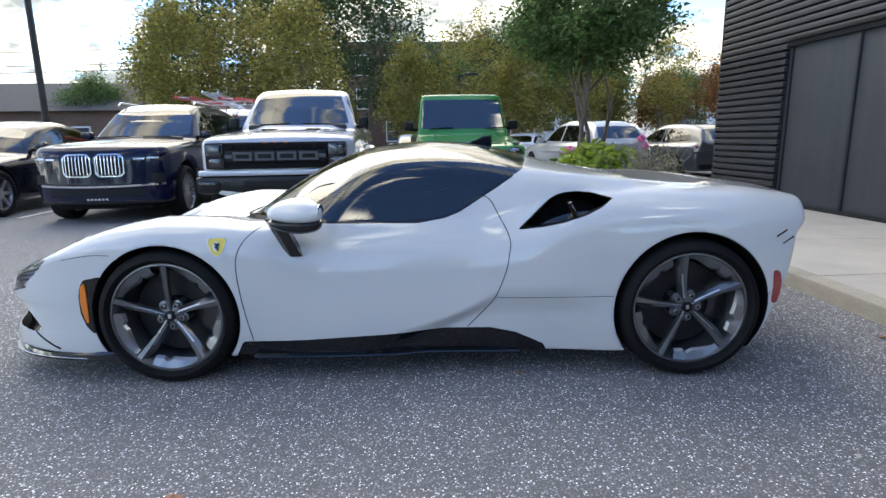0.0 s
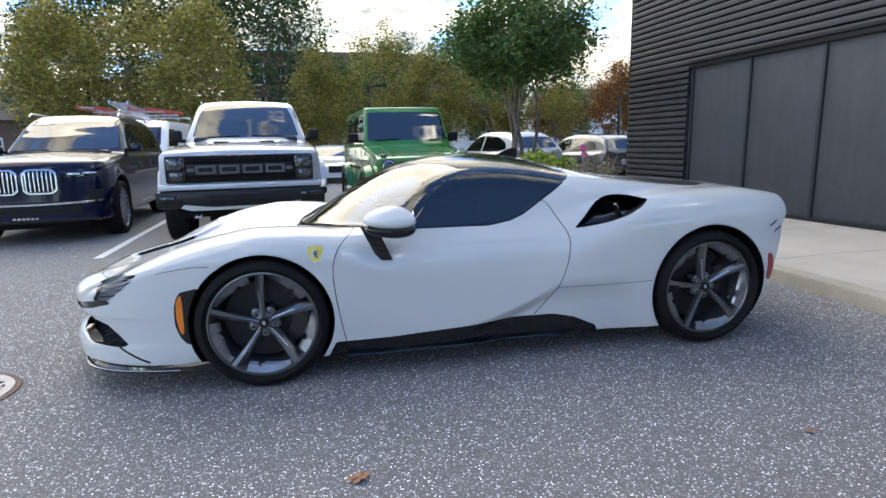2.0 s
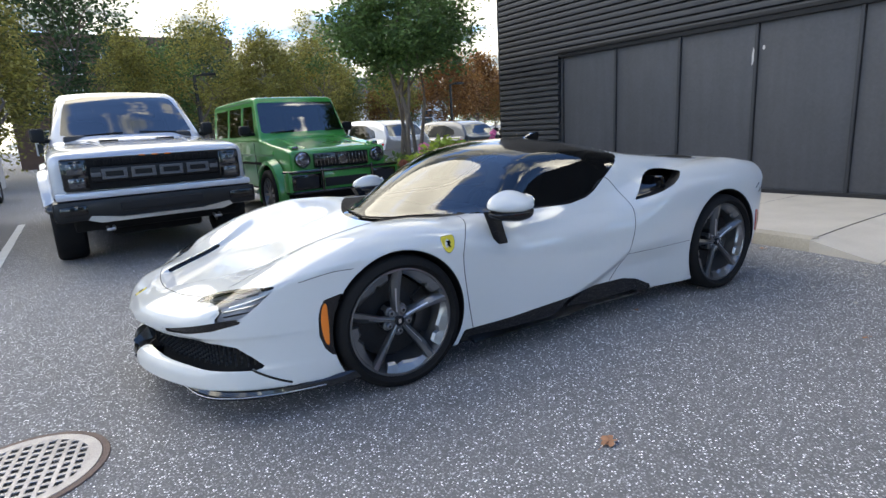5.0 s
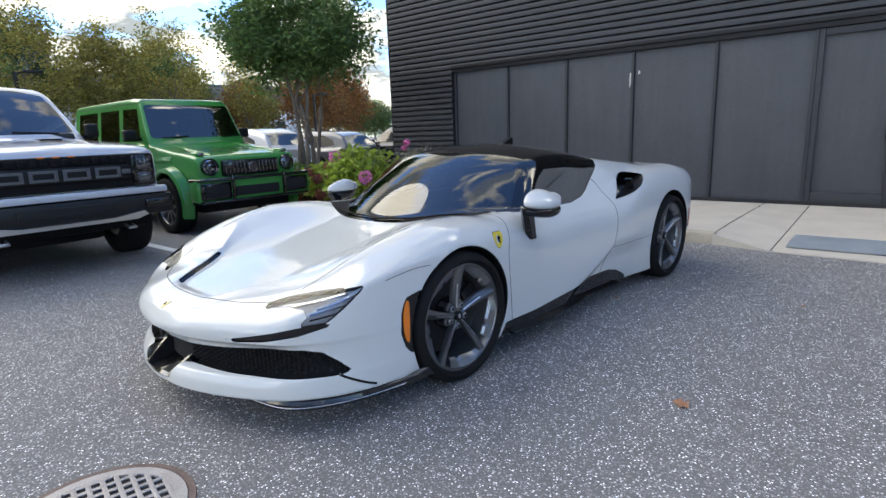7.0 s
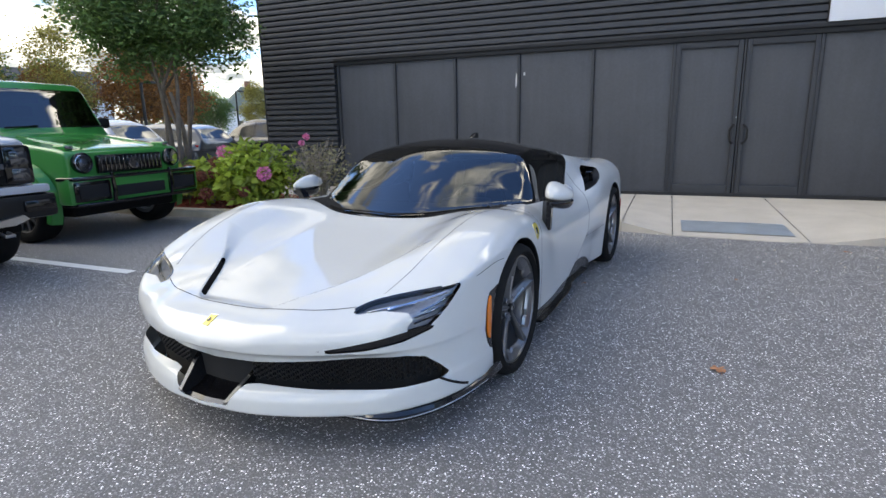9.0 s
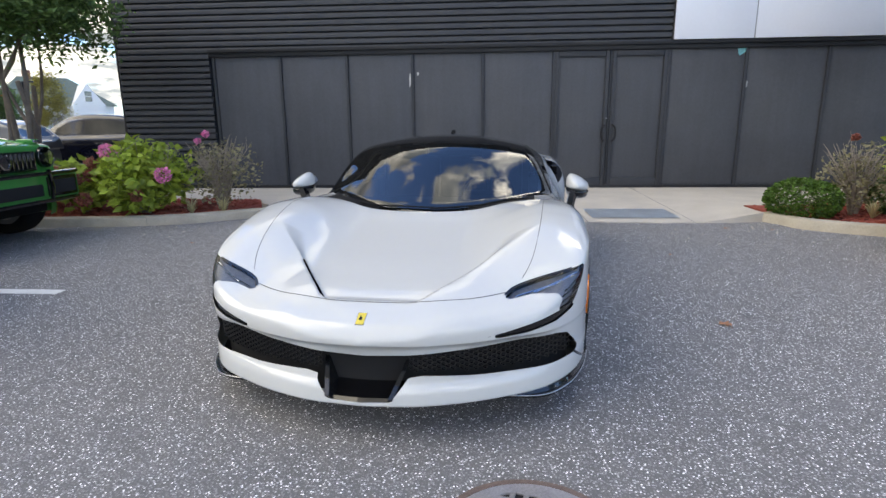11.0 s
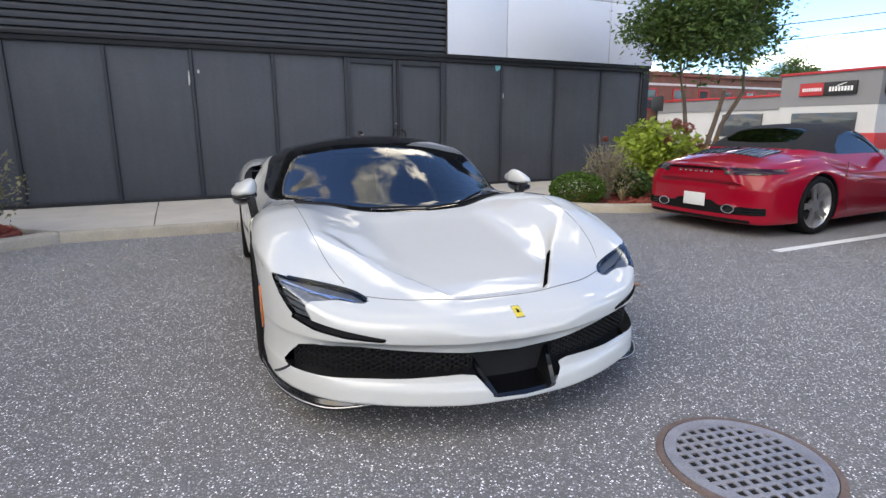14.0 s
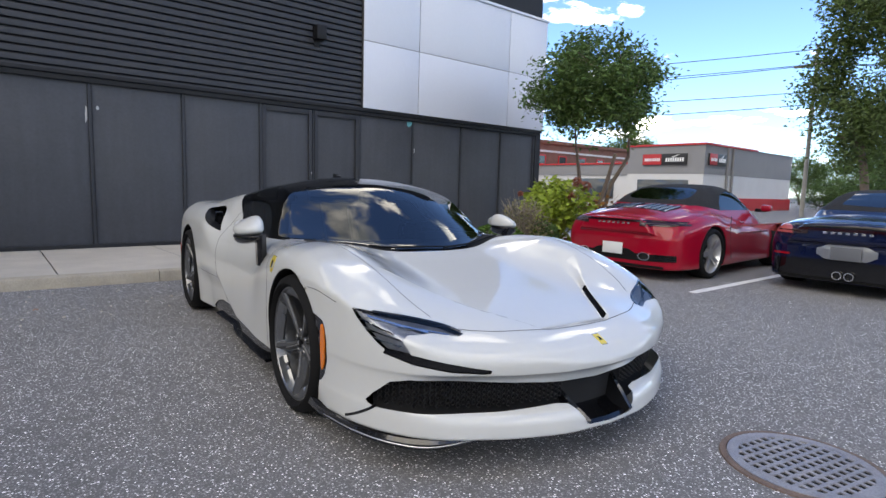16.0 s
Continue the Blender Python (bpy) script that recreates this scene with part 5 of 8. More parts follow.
# ---- parked vehicles (x to the tail from the front axle, z up) ----
def body_of(top, width, nose_x, tail_x, floor, arches, roof=None, cab=None, crown_low=0.06, crown_roof=0.05, round_side=0.12, round_cab=0.1, tumble=0.3, belt=0.9, lean=0.0, tuck=0.10, fat=0.55, nose_round=0.16, tail_round=0.16, nose_rake=0.0, tail_rake=0.0, edge=0.06, flare=0.0):
    def f(x, y, z):
        a = np.abs(y)
        wide = width(x)
        swell = 0 * x
        for cx, cz, r in arches:
            swell = swell + flare * (1 - ramp01(np.sqrt((x - cx) ** 2 + (z - cz) ** 2), r + 0.06, r + 0.11))
        side = a - (wide + swell - tuck * (z - fat) ** 2)
        low = smax(z - (top(x) - crown_low * a * a), side, round_side)
        low = smax(low, nose_x + nose_round * a * a * a + nose_rake * np.maximum(z - 0.55, 0) - x, edge)
        low = smax(low, x - (tail_x - tail_round * a * a * a - tail_rake * np.maximum(z - 0.55, 0)), edge)
        low = smax(low, floor - z, 0.04)
        if roof is not None:
            c = smax((z - (roof(x - lean * a * a) - crown_roof * a * a)) * 0.85, a - (cab(x) - tumble * (z - belt)), round_cab)
            c = np.maximum(c, np.maximum(belt - 0.25 - z, nose_x + 0.7 - x))
            low = smin(low, c, 0.03)
        for cx, cz, r in arches:
            low = smax(low, -np.maximum(np.sqrt((x - cx) ** 2 + (z - cz) ** 2) - r, 0.52 - a), 0.015)
        return low

    return f


def dress(sh, owner, paint, arches, windows="tinted windows"):
    """Turns the marked panels of a shell into parts."""
    for k, (cx, cz, r) in enumerate(arches):
        sh.mark("arch%d" % k, [(cx + (r + 0.008) * math.cos(q), cz + (r + 0.008) * math.sin(q)) for q in np.linspace(0, 2 * math.pi, 48, endpoint=False)], (0, 2), lambda x, a, z: a > 0.50)
    sh.mesh("body_shell", paint, owner, "body")
    for k in range(len(arches)):
        for s in (-1, 1):
            sh.mesh("wheel_arch", MATT_BLACK, owner, "arch%d" % k, "", s)
    for n in sh.names[1:]:
        if n.startswith("arch"):
            continue
        mat = {"windscreen": SUV_GLASS, "rear_window": SUV_GLASS, "side_window": DARK_GLASS, "trim": GLOSS_BLACK, "hood_top": SOFT_TOP}.get(n, GLOSS_BLACK)
        if n in ("side_window", "front_window", "rear_side_window"):
            for s in (-1, 1):
                sh.mesh("side_window", DARK_GLASS, owner, n, "", s)
        else:
            sh.mesh(n, mat, owner, n)


def band(owner, name, mat, f, y0, y1, low, high, guess=4.2, lift=0.004, label="", n=24):
    """A strip that follows the tail or nose of a body between two heights."""
    bm = bmesh.new()
    rows = []
    for y in np.linspace(y0, y1, n + 1):
        row = []
        za, zb = low(y), high(y)
        last = 3 if zb - za < 0.06 else 8
        for k in range(last + 1):
            z = za + (zb - za) * k / last
            p, nrm = on_car(y, z, (1, 2), guess, f)
            if k == 0:
                row.append(bm.verts.new(p - nrm * 0.01))
            row.append(bm.verts.new(p + nrm * lift))
            if k == last:
                row.append(bm.verts.new(p - nrm * 0.01))
        rows.append(row)
    for a, b in zip(rows, rows[1:]):
        for k in range(len(a) - 1):
            bm.faces.new((a[k], b[k], b[k + 1], a[k + 1]))
    bm.faces.new(rows[0])
    bm.faces.new(rows[-1][::-1])
    bmesh.ops.recalc_face_normals(bm, faces=bm.faces)
    return part(name, bm, mat, owner, label, 40)


def level(z, bow=0.0):
    return lambda y: z + bow * y * y


def slab_part(owner, name, mat, lo, hi, bevel=0.01, label=""):
    return part(name, boxed(lo, hi, bevel), mat, owner, label)


def multi_spoke(count, thick, mat_front, twin=False):
    def design(w, rim_r, lip, rim_mat):
        for i in range(count):
            for d in ((-0.10, 0.10) if twin else (0.0,)):
                a = 2 * math.pi * i / count
                p0 = Vector((0.05 * math.cos(a), 0.05 * math.sin(a), lip - 0.03))
                p1 = Vector(((rim_r - 0.012) * math.cos(a + d), (rim_r - 0.012) * math.sin(a + d), lip - 0.012))
                bm = bmesh.new()
                t = (p1 - p0).cross(Vector((0, 0, 1))).normalized() * thick
                dz = Vector((0, 0, 0.02))
                vs = [bm.verts.new(q) for q in (p0 - t * 1.3 + dz * 0.5, p0 + t * 1.3 + dz * 0.5, p1 + t + dz * 0.3, p1 - t + dz * 0.3, p0 - t * 1.3 - dz, p0 + t * 1.3 - dz, p1 + t - dz, p1 - t - dz)]
                for k in ((0, 1, 2, 3), (7, 6, 5, 4), (0, 4, 5, 1), (1, 5, 6, 2), (2, 6, 7, 3), (3, 7, 4, 0)):
                    bm.faces.new([vs[j] for j in k])
                bmesh.ops.recalc_face_normals(bm, faces=bm.faces)
                part("spoke", bm, mat_front, w)
        part("wheel_hub", lathed([(0.075, lip - 0.07), (0.072, lip - 0.02), (0.03, lip - 0.012)], 24), mat_front, w)

    return design


def four_wheels(owner, base, half, r, width, rim_r, design, rim_mat=None):
    first = None
    for x in (0, base):
        for s in (-1, 1):
            if first is None or s == 1 and x == 0:
                w = wheel_set(owner, (x, s * half, r), r, width, rim_r, s, design, 0, rim_mat)
                first = first or {}
                first[s] = w
            else:
                c = copy_thing(first[s], Matrix.Translation((x, s * half, r)) @ pose(0, 0, 0, 90 if s < 0 else -90, 0, 0))
                c.parent = owner


def mirror_pair(owner, x, half, z, mat, size=(0.10, 0.13, 0.09)):
    for s in (-1, 1):
        part("mirror", boxed((-size[0], -size[1], -size[2]), size, 0.045, Matrix.Translation((x, s * (half + size[1]), z)), 3), mat, owner)
        part("mirror_arm", boxed((x - 0.03, s * half - 0.08, z - size[2] - 0.01), (x + 0.03, s * half + 0.08, z - size[2] + 0.04), 0.01), MATT_BLACK, owner)


def seats(owner, x, z, half=0.40, top=0.55):
    for s in (-1, 1):
        part("seat_back", boxed((x, s * half - 0.24, z), (x + 0.14, s * half + 0.24, z + top), 0.05), LEATHER, owner)
        part("head_rest", boxed((x + 0.02, s * half - 0.12, z + top + 0.03), (x + 0.12, s * half + 0.12, z + top + 0.2), 0.04), LEATHER, owner)


def plate(owner, x, z, mat, tilt=0, bars=True, half=0.155, face=1):
    """A number plate whose writing is plain bars."""
    m = Matrix.Translation((x, 0, z))
    p = part("number_plate", boxed((-0.006, -half, -0.078), (0.006, half, 0.078), 0.004, m), mat, owner, "pale number plate with plain bars")
    if bars:
        bm = bmesh.new()
        for k in range(6):
            if k != 3:
                box(bm, (0.0062 * face - 0.001, -half + 0.03 + k * 0.045, -0.03), (0.0062 * face + 0.001, -half + 0.055 + k * 0.045, 0.03), 0, m)
        q = part("plate_bars", bm, PLATE_INK, p)
        q["kind"] = "stuff"
    return p


SUV_GLASS = pane_glass("vehicle_glass", (0.08, 0.11, 0.14), 2.5)
SOFT_TOP = material("black_canvas", (0.012, 0.012, 0.013), 0.9, spread=0.2, scale=40, bump=0.3, bump_scale=300)
PLATE_WHITE = material("plate_white", (0.7, 0.72, 0.72), 0.5)
PLATE_GREY = material("plate_grey", (0.12, 0.13, 0.15), 0.5)
PLATE_INK = material("plate_ink", (0.05, 0.06, 0.2), 0.5)
SILVER_PAINT = material("silver_grey_paint", (0.44, 0.465, 0.51), 0.3, metal=0.25, coat=1.0, spread=0.02, scale=3)
NAVY_PAINT = material("deep_navy_paint", (0.003, 0.005, 0.024), 0.25, coat=0.8, spec=0.1, coat_ior=1.4)
GREEN_PAINT = material("vivid_green_paint", (0.035, 0.22, 0.045), 0.3, coat=1.0, spec=0.2, spread=0.02, scale=3)
RED_PAINT = material("carmine_red_paint", (0.30, 0.003, 0.018), 0.3, coat=1.0, coat_ior=1.4, spec=0.1, spread=0.02, scale=3)
BLUE_PAINT = material("midnight_blue_paint", (0.003, 0.007, 0.035), 0.25, coat=1.0, spec=0.15)
STEEL = material("brushed_steel", (0.55, 0.56, 0.58), 0.3, metal=1.0, spread=0.08, scale=20)
BUMPER = material("dark_bumper", (0.007, 0.0075, 0.0085), 0.42, spec=0.3, coat=0.1, spread=0.1, scale=12)
LAMP_DIM = material("smoked_lamp", (0.06, 0.062, 0.07), 0.15, metal=0.5, coat=1.0)
EMBLEM_GREY = material("dark_grey_plastic", (0.075, 0.078, 0.085), 0.45)
SATIN_CHROME = material("satin_chrome", (0.50, 0.50, 0.51), 0.22, metal=1.0)
GRILLE_CHROME = material("dark_chrome", (0.22, 0.22, 0.23), 0.15, metal=1.0)
LAMP_BRIGHT = material("lamp_reflector", (0.62, 0.64, 0.68), 0.25, metal=0.4)
LAMP_INNER = material("lamp_inside", (0.25, 0.26, 0.28), 0.2, metal=0.8)


# silver pickup
def pickup():
    arches = ((0, 0.47, 0.53), (3.7, 0.47, 0.53))
    top = curve((-1.0, 1.24), (-0.8, 1.30), (-0.4, 1.345), (0.4, 1.39), (0.75, 1.40), (2.9, 1.42), (3.1, 1.45), (5.0, 1.48))
    roof = curve((0.35, 1.20), (0.65, 1.42), (1.05, 1.78), (1.35, 2.0), (1.6, 2.07), (2.2, 2.10), (2.8, 2.07), (3.05, 1.99), (3.25, 1.4))
    f = body_of(top, curve((-1, 1.0), (0, 1.02), (4.6, 1.02)), -0.96, 4.85, 0.62, arches, roof, curve((0.3, 0.90), (1.5, 0.94), (3.3, 0.93)), 0.05, 0.05, 0.10, 0.12, 0.28, 1.40, 0.22, 0.14, 0.95, 0.10, 0.03, edge=0.07, flare=0.10)
    ob = thing("pickup_truck", Matrix.Translation((-1.52, 8.42, 0)) @ pose(0, 0, 0, 0, 0, 90), "silver off-road pickup truck with a black grille and bumper", "pickup truck")
    sh = Shell(f, (-1.1, -1.2, 0.4), (5.0, 1.2, 2.2), 0.026)
    sh.mark("windscreen", [(-0.3, 1.445), (0.62, 1.455), (0.80, 1.475), (0.72, 1.79), (0.65, 1.95), (0.4, 2.0), (-0.3, 2.015)], (1, 2), lambda x, a, z: x < 1.6)
    sh.mark("side_window", [(1.0, 1.47), (1.28, 1.83), (1.45, 1.95), (2.05, 1.98), (2.05, 1.46)], (0, 2), lambda x, a, z: a > 0.6)
    sh.mark("rear_side_window", [(2.13, 1.46), (2.13, 1.98), (2.75, 1.96), (3.0, 1.86), (3.05, 1.46)], (0, 2), lambda x, a, z: a > 0.6)
    sh.mark("trim", [(-1.4, 0.5), (-1.4, 0.80), (-0.6, 0.80), (-0.45, 0.50)], (0, 2), None, ["body"])
    dress(sh, ob, SILVER_PAINT, arches)
    four_wheels(ob, 3.7, 0.91, 0.445, 0.31, 0.22, multi_spoke(6, 0.028, RIM_DARK), RIM_DARK)
    # nose: grille block with bars, twin lamps, steel bumper
    slab_part(ob, "grille_surround", MATT_BLACK, (-1.03, -0.90, 0.86), (-0.90, 0.90, 1.20), 0.03, "black grille panel")
    slab_part(ob, "grille_bar", SATIN_BLACK, (-1.065, -0.64, 0.945), (-1.02, 0.64, 1.10), 0.02)
    for k in range(14):
        slab_part(ob, "grille_slat", MATT_BLACK, (-1.05, -0.62 + 0.0886 * k, 1.115), (-1.02, -0.56 + 0.0886 * k, 1.175), 0.006)
    for k in range(4):
        y = -0.42 + 0.28 * k
        for lo, hi in (((-0.12, -0.055), (0.12, -0.027)), ((-0.12, 0.027), (0.12, 0.055)), ((-0.12, -0.027), (-0.085, 0.027)), ((0.085, -0.027), (0.12, 0.027))):
            slab_part(ob, "grille_emblem", EMBLEM_GREY, (-1.078, y + lo[0], 1.022 + lo[1]), (-1.064, y + hi[0], 1.022 + hi[1]), 0.004, "plain grey emblem block")
    for lo, hi in ((-0.64, -0.55), (0.55, 0.64)):
        slab_part(ob, "grille_emblem", EMBLEM_GREY, (-1.076, lo, 1.0), (-1.064, hi, 1.045), 0.004, "plain grey link bar")
    for k in range(3):
        slab_part(ob, "marker_lamp", AMBER, (-1.03, -0.16 + 0.13 * k, 1.19), (-0.985, -0.10 + 0.13 * k, 1.205), 0.004, "small amber marker lamp")
    # pressed power dome and edge lines of the bonnet
    for s in (-1, 1):
        part("bonnet_crease", tubed([on_car(x, s * (0.44 + 0.10 * t), (0, 1), 1.9, f)[0] for t, x in ((0, -0.78), (0.25, -0.45), (0.5, -0.1), (0.75, 0.2), (1, 0.45))], [0.004, 0.016, 0.02, 0.02, 0.006], 8), SILVER_PAINT, ob)
        slab_part(ob, "bonnet_vent", MATT_BLACK, (0.10, min(s * 0.22, s * 0.42), float(top(np.array([0.2]))[0]) - 0.02), (0.34, max(s * 0.22, s * 0.42), float(top(np.array([0.2]))[0]) + 0.008), 0.008, "black bonnet vent")
    for s in (-1, 1):
        def yy(a, b):
            return (min(s * a, s * b), max(s * a, s * b))
        a, b = yy(0.66, 0.90)
        lamp = slab_part(ob, "headlight", GLOSS_BLACK, (-1.045, a, 0.86), (-0.86, b, 1.19), 0.03, "black headlight unit")
        for z0, z1 in ((0.89, 1.0), (1.03, 1.15)):
            slab_part(lamp, "lamp_lens", LAMP_DIM, (-1.055, a + 0.04, z0), (-1.03, b - 0.05, z1), 0.015, "clear lamp lens")
        a, b = yy(0.72, 1.0)
        slab_part(ob, "fog_lamp", GLOSS_BLACK, (-1.13, a, 0.615), (-0.95, b - 0.02 if s > 0 else b, 0.72), 0.03)
        part("tow_hook", tubed([(-1.06, s * 0.58, 0.46), (-1.14, s * 0.58, 0.44), (-1.14, s * 0.52, 0.44), (-1.06, s * 0.52, 0.46)], 0.016, 8), STEEL, ob, "steel tow hook")
        part("wiper", tubed([(0.60, s * 0.55, 1.455), (0.66, s * 0.1, 1.475)], 0.012, 6), MATT_BLACK, ob)
    slab_part(ob, "chin_bar", SILVER_PAINT, (-1.085, -0.99, 0.775), (-0.86, 0.99, 0.85), 0.025)
    slab_part(ob, "bumper", BUMPER, (-1.10, -1.03, 0.55), (-0.82, 1.03, 0.77), 0.05, "dark steel bumper")
    slab_part(ob, "bumper_slot", VOID, (-1.122, -0.42, 0.615), (-1.0, 0.42, 0.715), 0.02)
    bm = bmesh.new()
    prism(bm, [(-0.74, 0.56), (-0.70, 0.60), (-0.40, 0.558), (0.40, 0.558), (0.70, 0.60), (0.74, 0.56), (0.62, 0.520), (-0.62, 0.520)], -1.13, -0.98, Matrix(((0, 0, 1, 0), (1, 0, 0, 0), (0, 1, 0, 0), (0, 0, 0, 1))), 0.01)
    bmesh.ops.recalc_face_normals(bm, faces=bm.faces)
    part("skid_plate", bm, STEEL, ob, "bare steel skid plate")
    slab_part(ob, "chassis", MATT_BLACK, (-0.8, -0.86, 0.40), (4.7, 0.86, 0.66), 0.03)
    part("axle", lathed([(0.07, -0.8), (0.07, -0.16), (0.16, -0.1), (0.16, 0.1), (0.07, 0.16), (0.07, 0.8)], 14, Matrix.Translation((3.7, 0, 0.40)) @ pose(0, 0, 0, 90, 0, 0)), MATT_BLACK, ob)
    slab_part(ob, "front_axle_guard", MATT_BLACK, (-0.5, -0.5, 0.28), (0.4, 0.5, 0.42), 0.05)
    mirror_pair(ob, 0.98, 0.96, 1.49, SATIN_BLACK, (0.05, 0.08, 0.09))
    slab_part(ob, "dashboard", LEATHER, (0.75, -0.78, 1.2), (1.2, 0.78, 1.47), 0.06)
    seats(ob, 2.0, 1.05, 0.42, 0.62)
    slab_part(ob, "bed_floor", MATT_BLACK, (3.3, -0.8, 1.0), (4.8, 0.8, 1.1), 0.01)


# boxy green off-roader
def offroader():
    arches = ((0, 0.42, 0.46), (2.85, 0.42, 0.46))
    top = curve((-0.78, 1.055), (-0.6, 1.11), (0.0, 1.19), (0.6, 1.27), (1.0, 1.30), (3.6, 1.30))
    roof = curve((0.48, 1.10), (0.62, 1.33), (0.78, 1.62), (0.93, 1.90), (1.02, 1.975), (1.3, 2.0), (3.5, 1.99), (3.66, 1.94))
    f = body_of(top, curve((-0.8, 0.80), (0.6, 0.83), (3.6, 0.84)), -0.72, 3.68, 0.46, arches, roof, curve((0.5, 0.80), (3.7, 0.80)), 0.02, 0.015, 0.05, 0.06, 0.13, 1.28, 0.06, 0.02, 0.9, 0.03, 0.02, edge=0.04, flare=0.0)
    ob = thing("offroad_wagon", Matrix.Translation((1.235, 9.22, 0)) @ pose(0, 0, 0, 0, 0, 90), "vivid green boxy off-road wagon with a dark grille", "car")

    def g(x, y, z):
        return smax(f(x, y, z), x - 3.68, 0.05)

    sh = Shell(g, (-0.85, -1.0, 0.3), (3.8, 1.0, 2.05), 0.026)
    sh.mark("windscreen", [(-0.3, 1.37), (0.70, 1.37), (0.735, 1.40), (0.69, 1.85), (0.66, 1.88), (-0.3, 1.885)], (1, 2), lambda x, a, z: x < 1.0)
    sh.mark("front_window", [(0.93, 1.34), (1.07, 1.83), (1.58, 1.84), (1.58, 1.33)], (0, 2), lambda x, a, z: a > 0.6)
    sh.mark("side_window", [(1.72, 1.33), (1.72, 1.84), (2.48, 1.84), (2.48, 1.33)], (0, 2), lambda x, a, z: a > 0.6)
    sh.mark("rear_side_window", [(2.62, 1.33), (2.62, 1.84), (3.45, 1.84), (3.45, 1.33)], (0, 2), lambda x, a, z: a > 0.6)
    dress(sh, ob, GREEN_PAINT, arches)
    four_wheels(ob, 2.85, 0.83, 0.40, 0.28, 0.27, multi_spoke(10, 0.018, RIM_DARK), RIM_DARK)
    for s in (-1, 1):
        for cx in (0, 2.85):
            bm = bmesh.new()
            rows = []
            for t in np.linspace(-20, 200, 23):
                c, n_ = math.cos(radians(t)), math.sin(radians(t))
                rows.append([bm.verts.new((cx + r * c, s * y, 0.42 + r * n_ * 0.98)) for r, y in ((0.455, 0.80), (0.455, 0.945), (0.475, 0.965), (0.53, 0.95), (0.56, 0.83))])
            for a, b in zip(rows, rows[1:]):
                for k in range(4):
                    bm.faces.new((a[k], b[k], b[k + 1], a[k + 1]))
            bmesh.ops.recalc_face_normals(bm, faces=bm.faces)
            part("wheel_flare", bm, GREEN_PAINT, ob)
        face = Matrix.Translation((-0.735, s * 0.63, 0.945)) @ pose(0, 0, 0, 0, -90, 0)
        lamp = part("headlight", lathed([(0.122, -0.03), (0.122, 0.022), (0.115, 0.03), (0.108, 0.022), (0.106, -0.01)], 36, face, True), GLOSS_BLACK, ob, "round headlight with a dark surround")
        part("lamp_bowl", lathed([(0.001, -0.012), (0.106, -0.012), (0.106, -0.006), (0.001, -0.004)], 32, face, True), LAMP_DIM, lamp)
        part("light_ring", lathed([(0.098, 0.004), (0.098, 0.016), (0.088, 0.018), (0.088, 0.004)], 36, face, True), CHROME, lamp, "bright ring inside the headlight")
        part("lamp_core", lathed([(0.055, -0.004), (0.05, 0.012), (0.02, 0.02)], 20, face), LAMP_INNER, lamp)
        part("lamp_bridge", boxed((-0.012, -0.09, 0.0), (0.012, 0.09, 0.014), 0.004, face), GLOSS_BLACK, lamp)
        part("lamp_lens", lathed([(0.106, 0.020), (0.08, 0.032), (0.03, 0.038)], 28, face), LENS, lamp)
        part("indicator", boxed((-0.62, -0.055, 0), (-0.40, 0.055, 0.055), 0.025, Matrix.Translation((0, s * 0.68, 1.10)), 3), GREEN_PAINT, ob, "indicator pod on the wing")
        part("indicator_lens", boxed((-0.632, -0.045, 0.008), (-0.60, 0.045, 0.045), 0.01, Matrix.Translation((0, s * 0.68, 1.10))), LAMP_INNER, ob)
        part("bonnet_edge", tubed([on_car(x, s * 0.52, (0, 1), 1.6, f)[0] for x in (-0.6, -0.3, 0.0, 0.3, 0.55)], 0.018, 8), GREEN_PAINT, ob)
        part("gutter", tubed([(1.0, s * 0.70, 1.915), (1.3, s * 0.715, 1.93), (3.5, s * 0.715, 1.925)], 0.02, 6), GREEN_PAINT, ob, "rain gutter along the roof")
        slab_part(ob, "intake_frame", GLOSS_BLACK, (-0.90, min(s * 0.42, s * 0.88), 0.50), (-0.72, max(s * 0.42, s * 0.88), 0.74), 0.03)
        slab_part(ob, "intake_mesh", VOID, (-0.915, min(s * 0.47, s * 0.83), 0.54), (-0.88, max(s * 0.47, s * 0.83), 0.695), 0.01)
        part("wiper", tubed([(0.625, s * 0.50 + 0.1, 1.372), (0.645, s * 0.50 - 0.32, 1.392)], 0.011, 6), MATT_BLACK, ob)
        part("side_step", tubed([(0.55, s * 0.93, 0.43), (2.35, s * 0.93, 0.43)], 0.05, 10), STEEL, ob, "steel side step")
        slab_part(ob, "door_strip", MATT_BLACK, (0.45, s * 0.84 - 0.015, 0.86), (3.4, s * 0.84 + 0.015, 0.90), 0.006)
        for x in (0.86, 1.65, 2.55):
            slab_part(ob, "door_gap", JOINT, (x - 0.005, s * 0.833 - 0.006, 0.55), (x + 0.005, s * 0.833 + 0.006, 1.22), 0)
    frame = slab_part(ob, "grille_frame", GLOSS_BLACK, (-0.775, -0.46, 0.80), (-0.70, 0.46, 1.03), 0.03, "black grille")
    for k in range(15):
        y = -0.42 + 0.06 * k
        slab_part(frame, "grille_bar", GRILLE_CHROME, (-0.79, y - 0.007, 0.825), (-0.765, y + 0.007, 1.005), 0.005)
    part("grille_emblem", lathed([(0.075, 0), (0.075, 0.016), (0.06, 0.018), (0.058, 0.006)], 28, Matrix.Translation((-0.795, 0, 0.915)) @ pose(0, 0, 0, 0, -90, 0)), GRILLE_CHROME, ob, "plain round emblem")
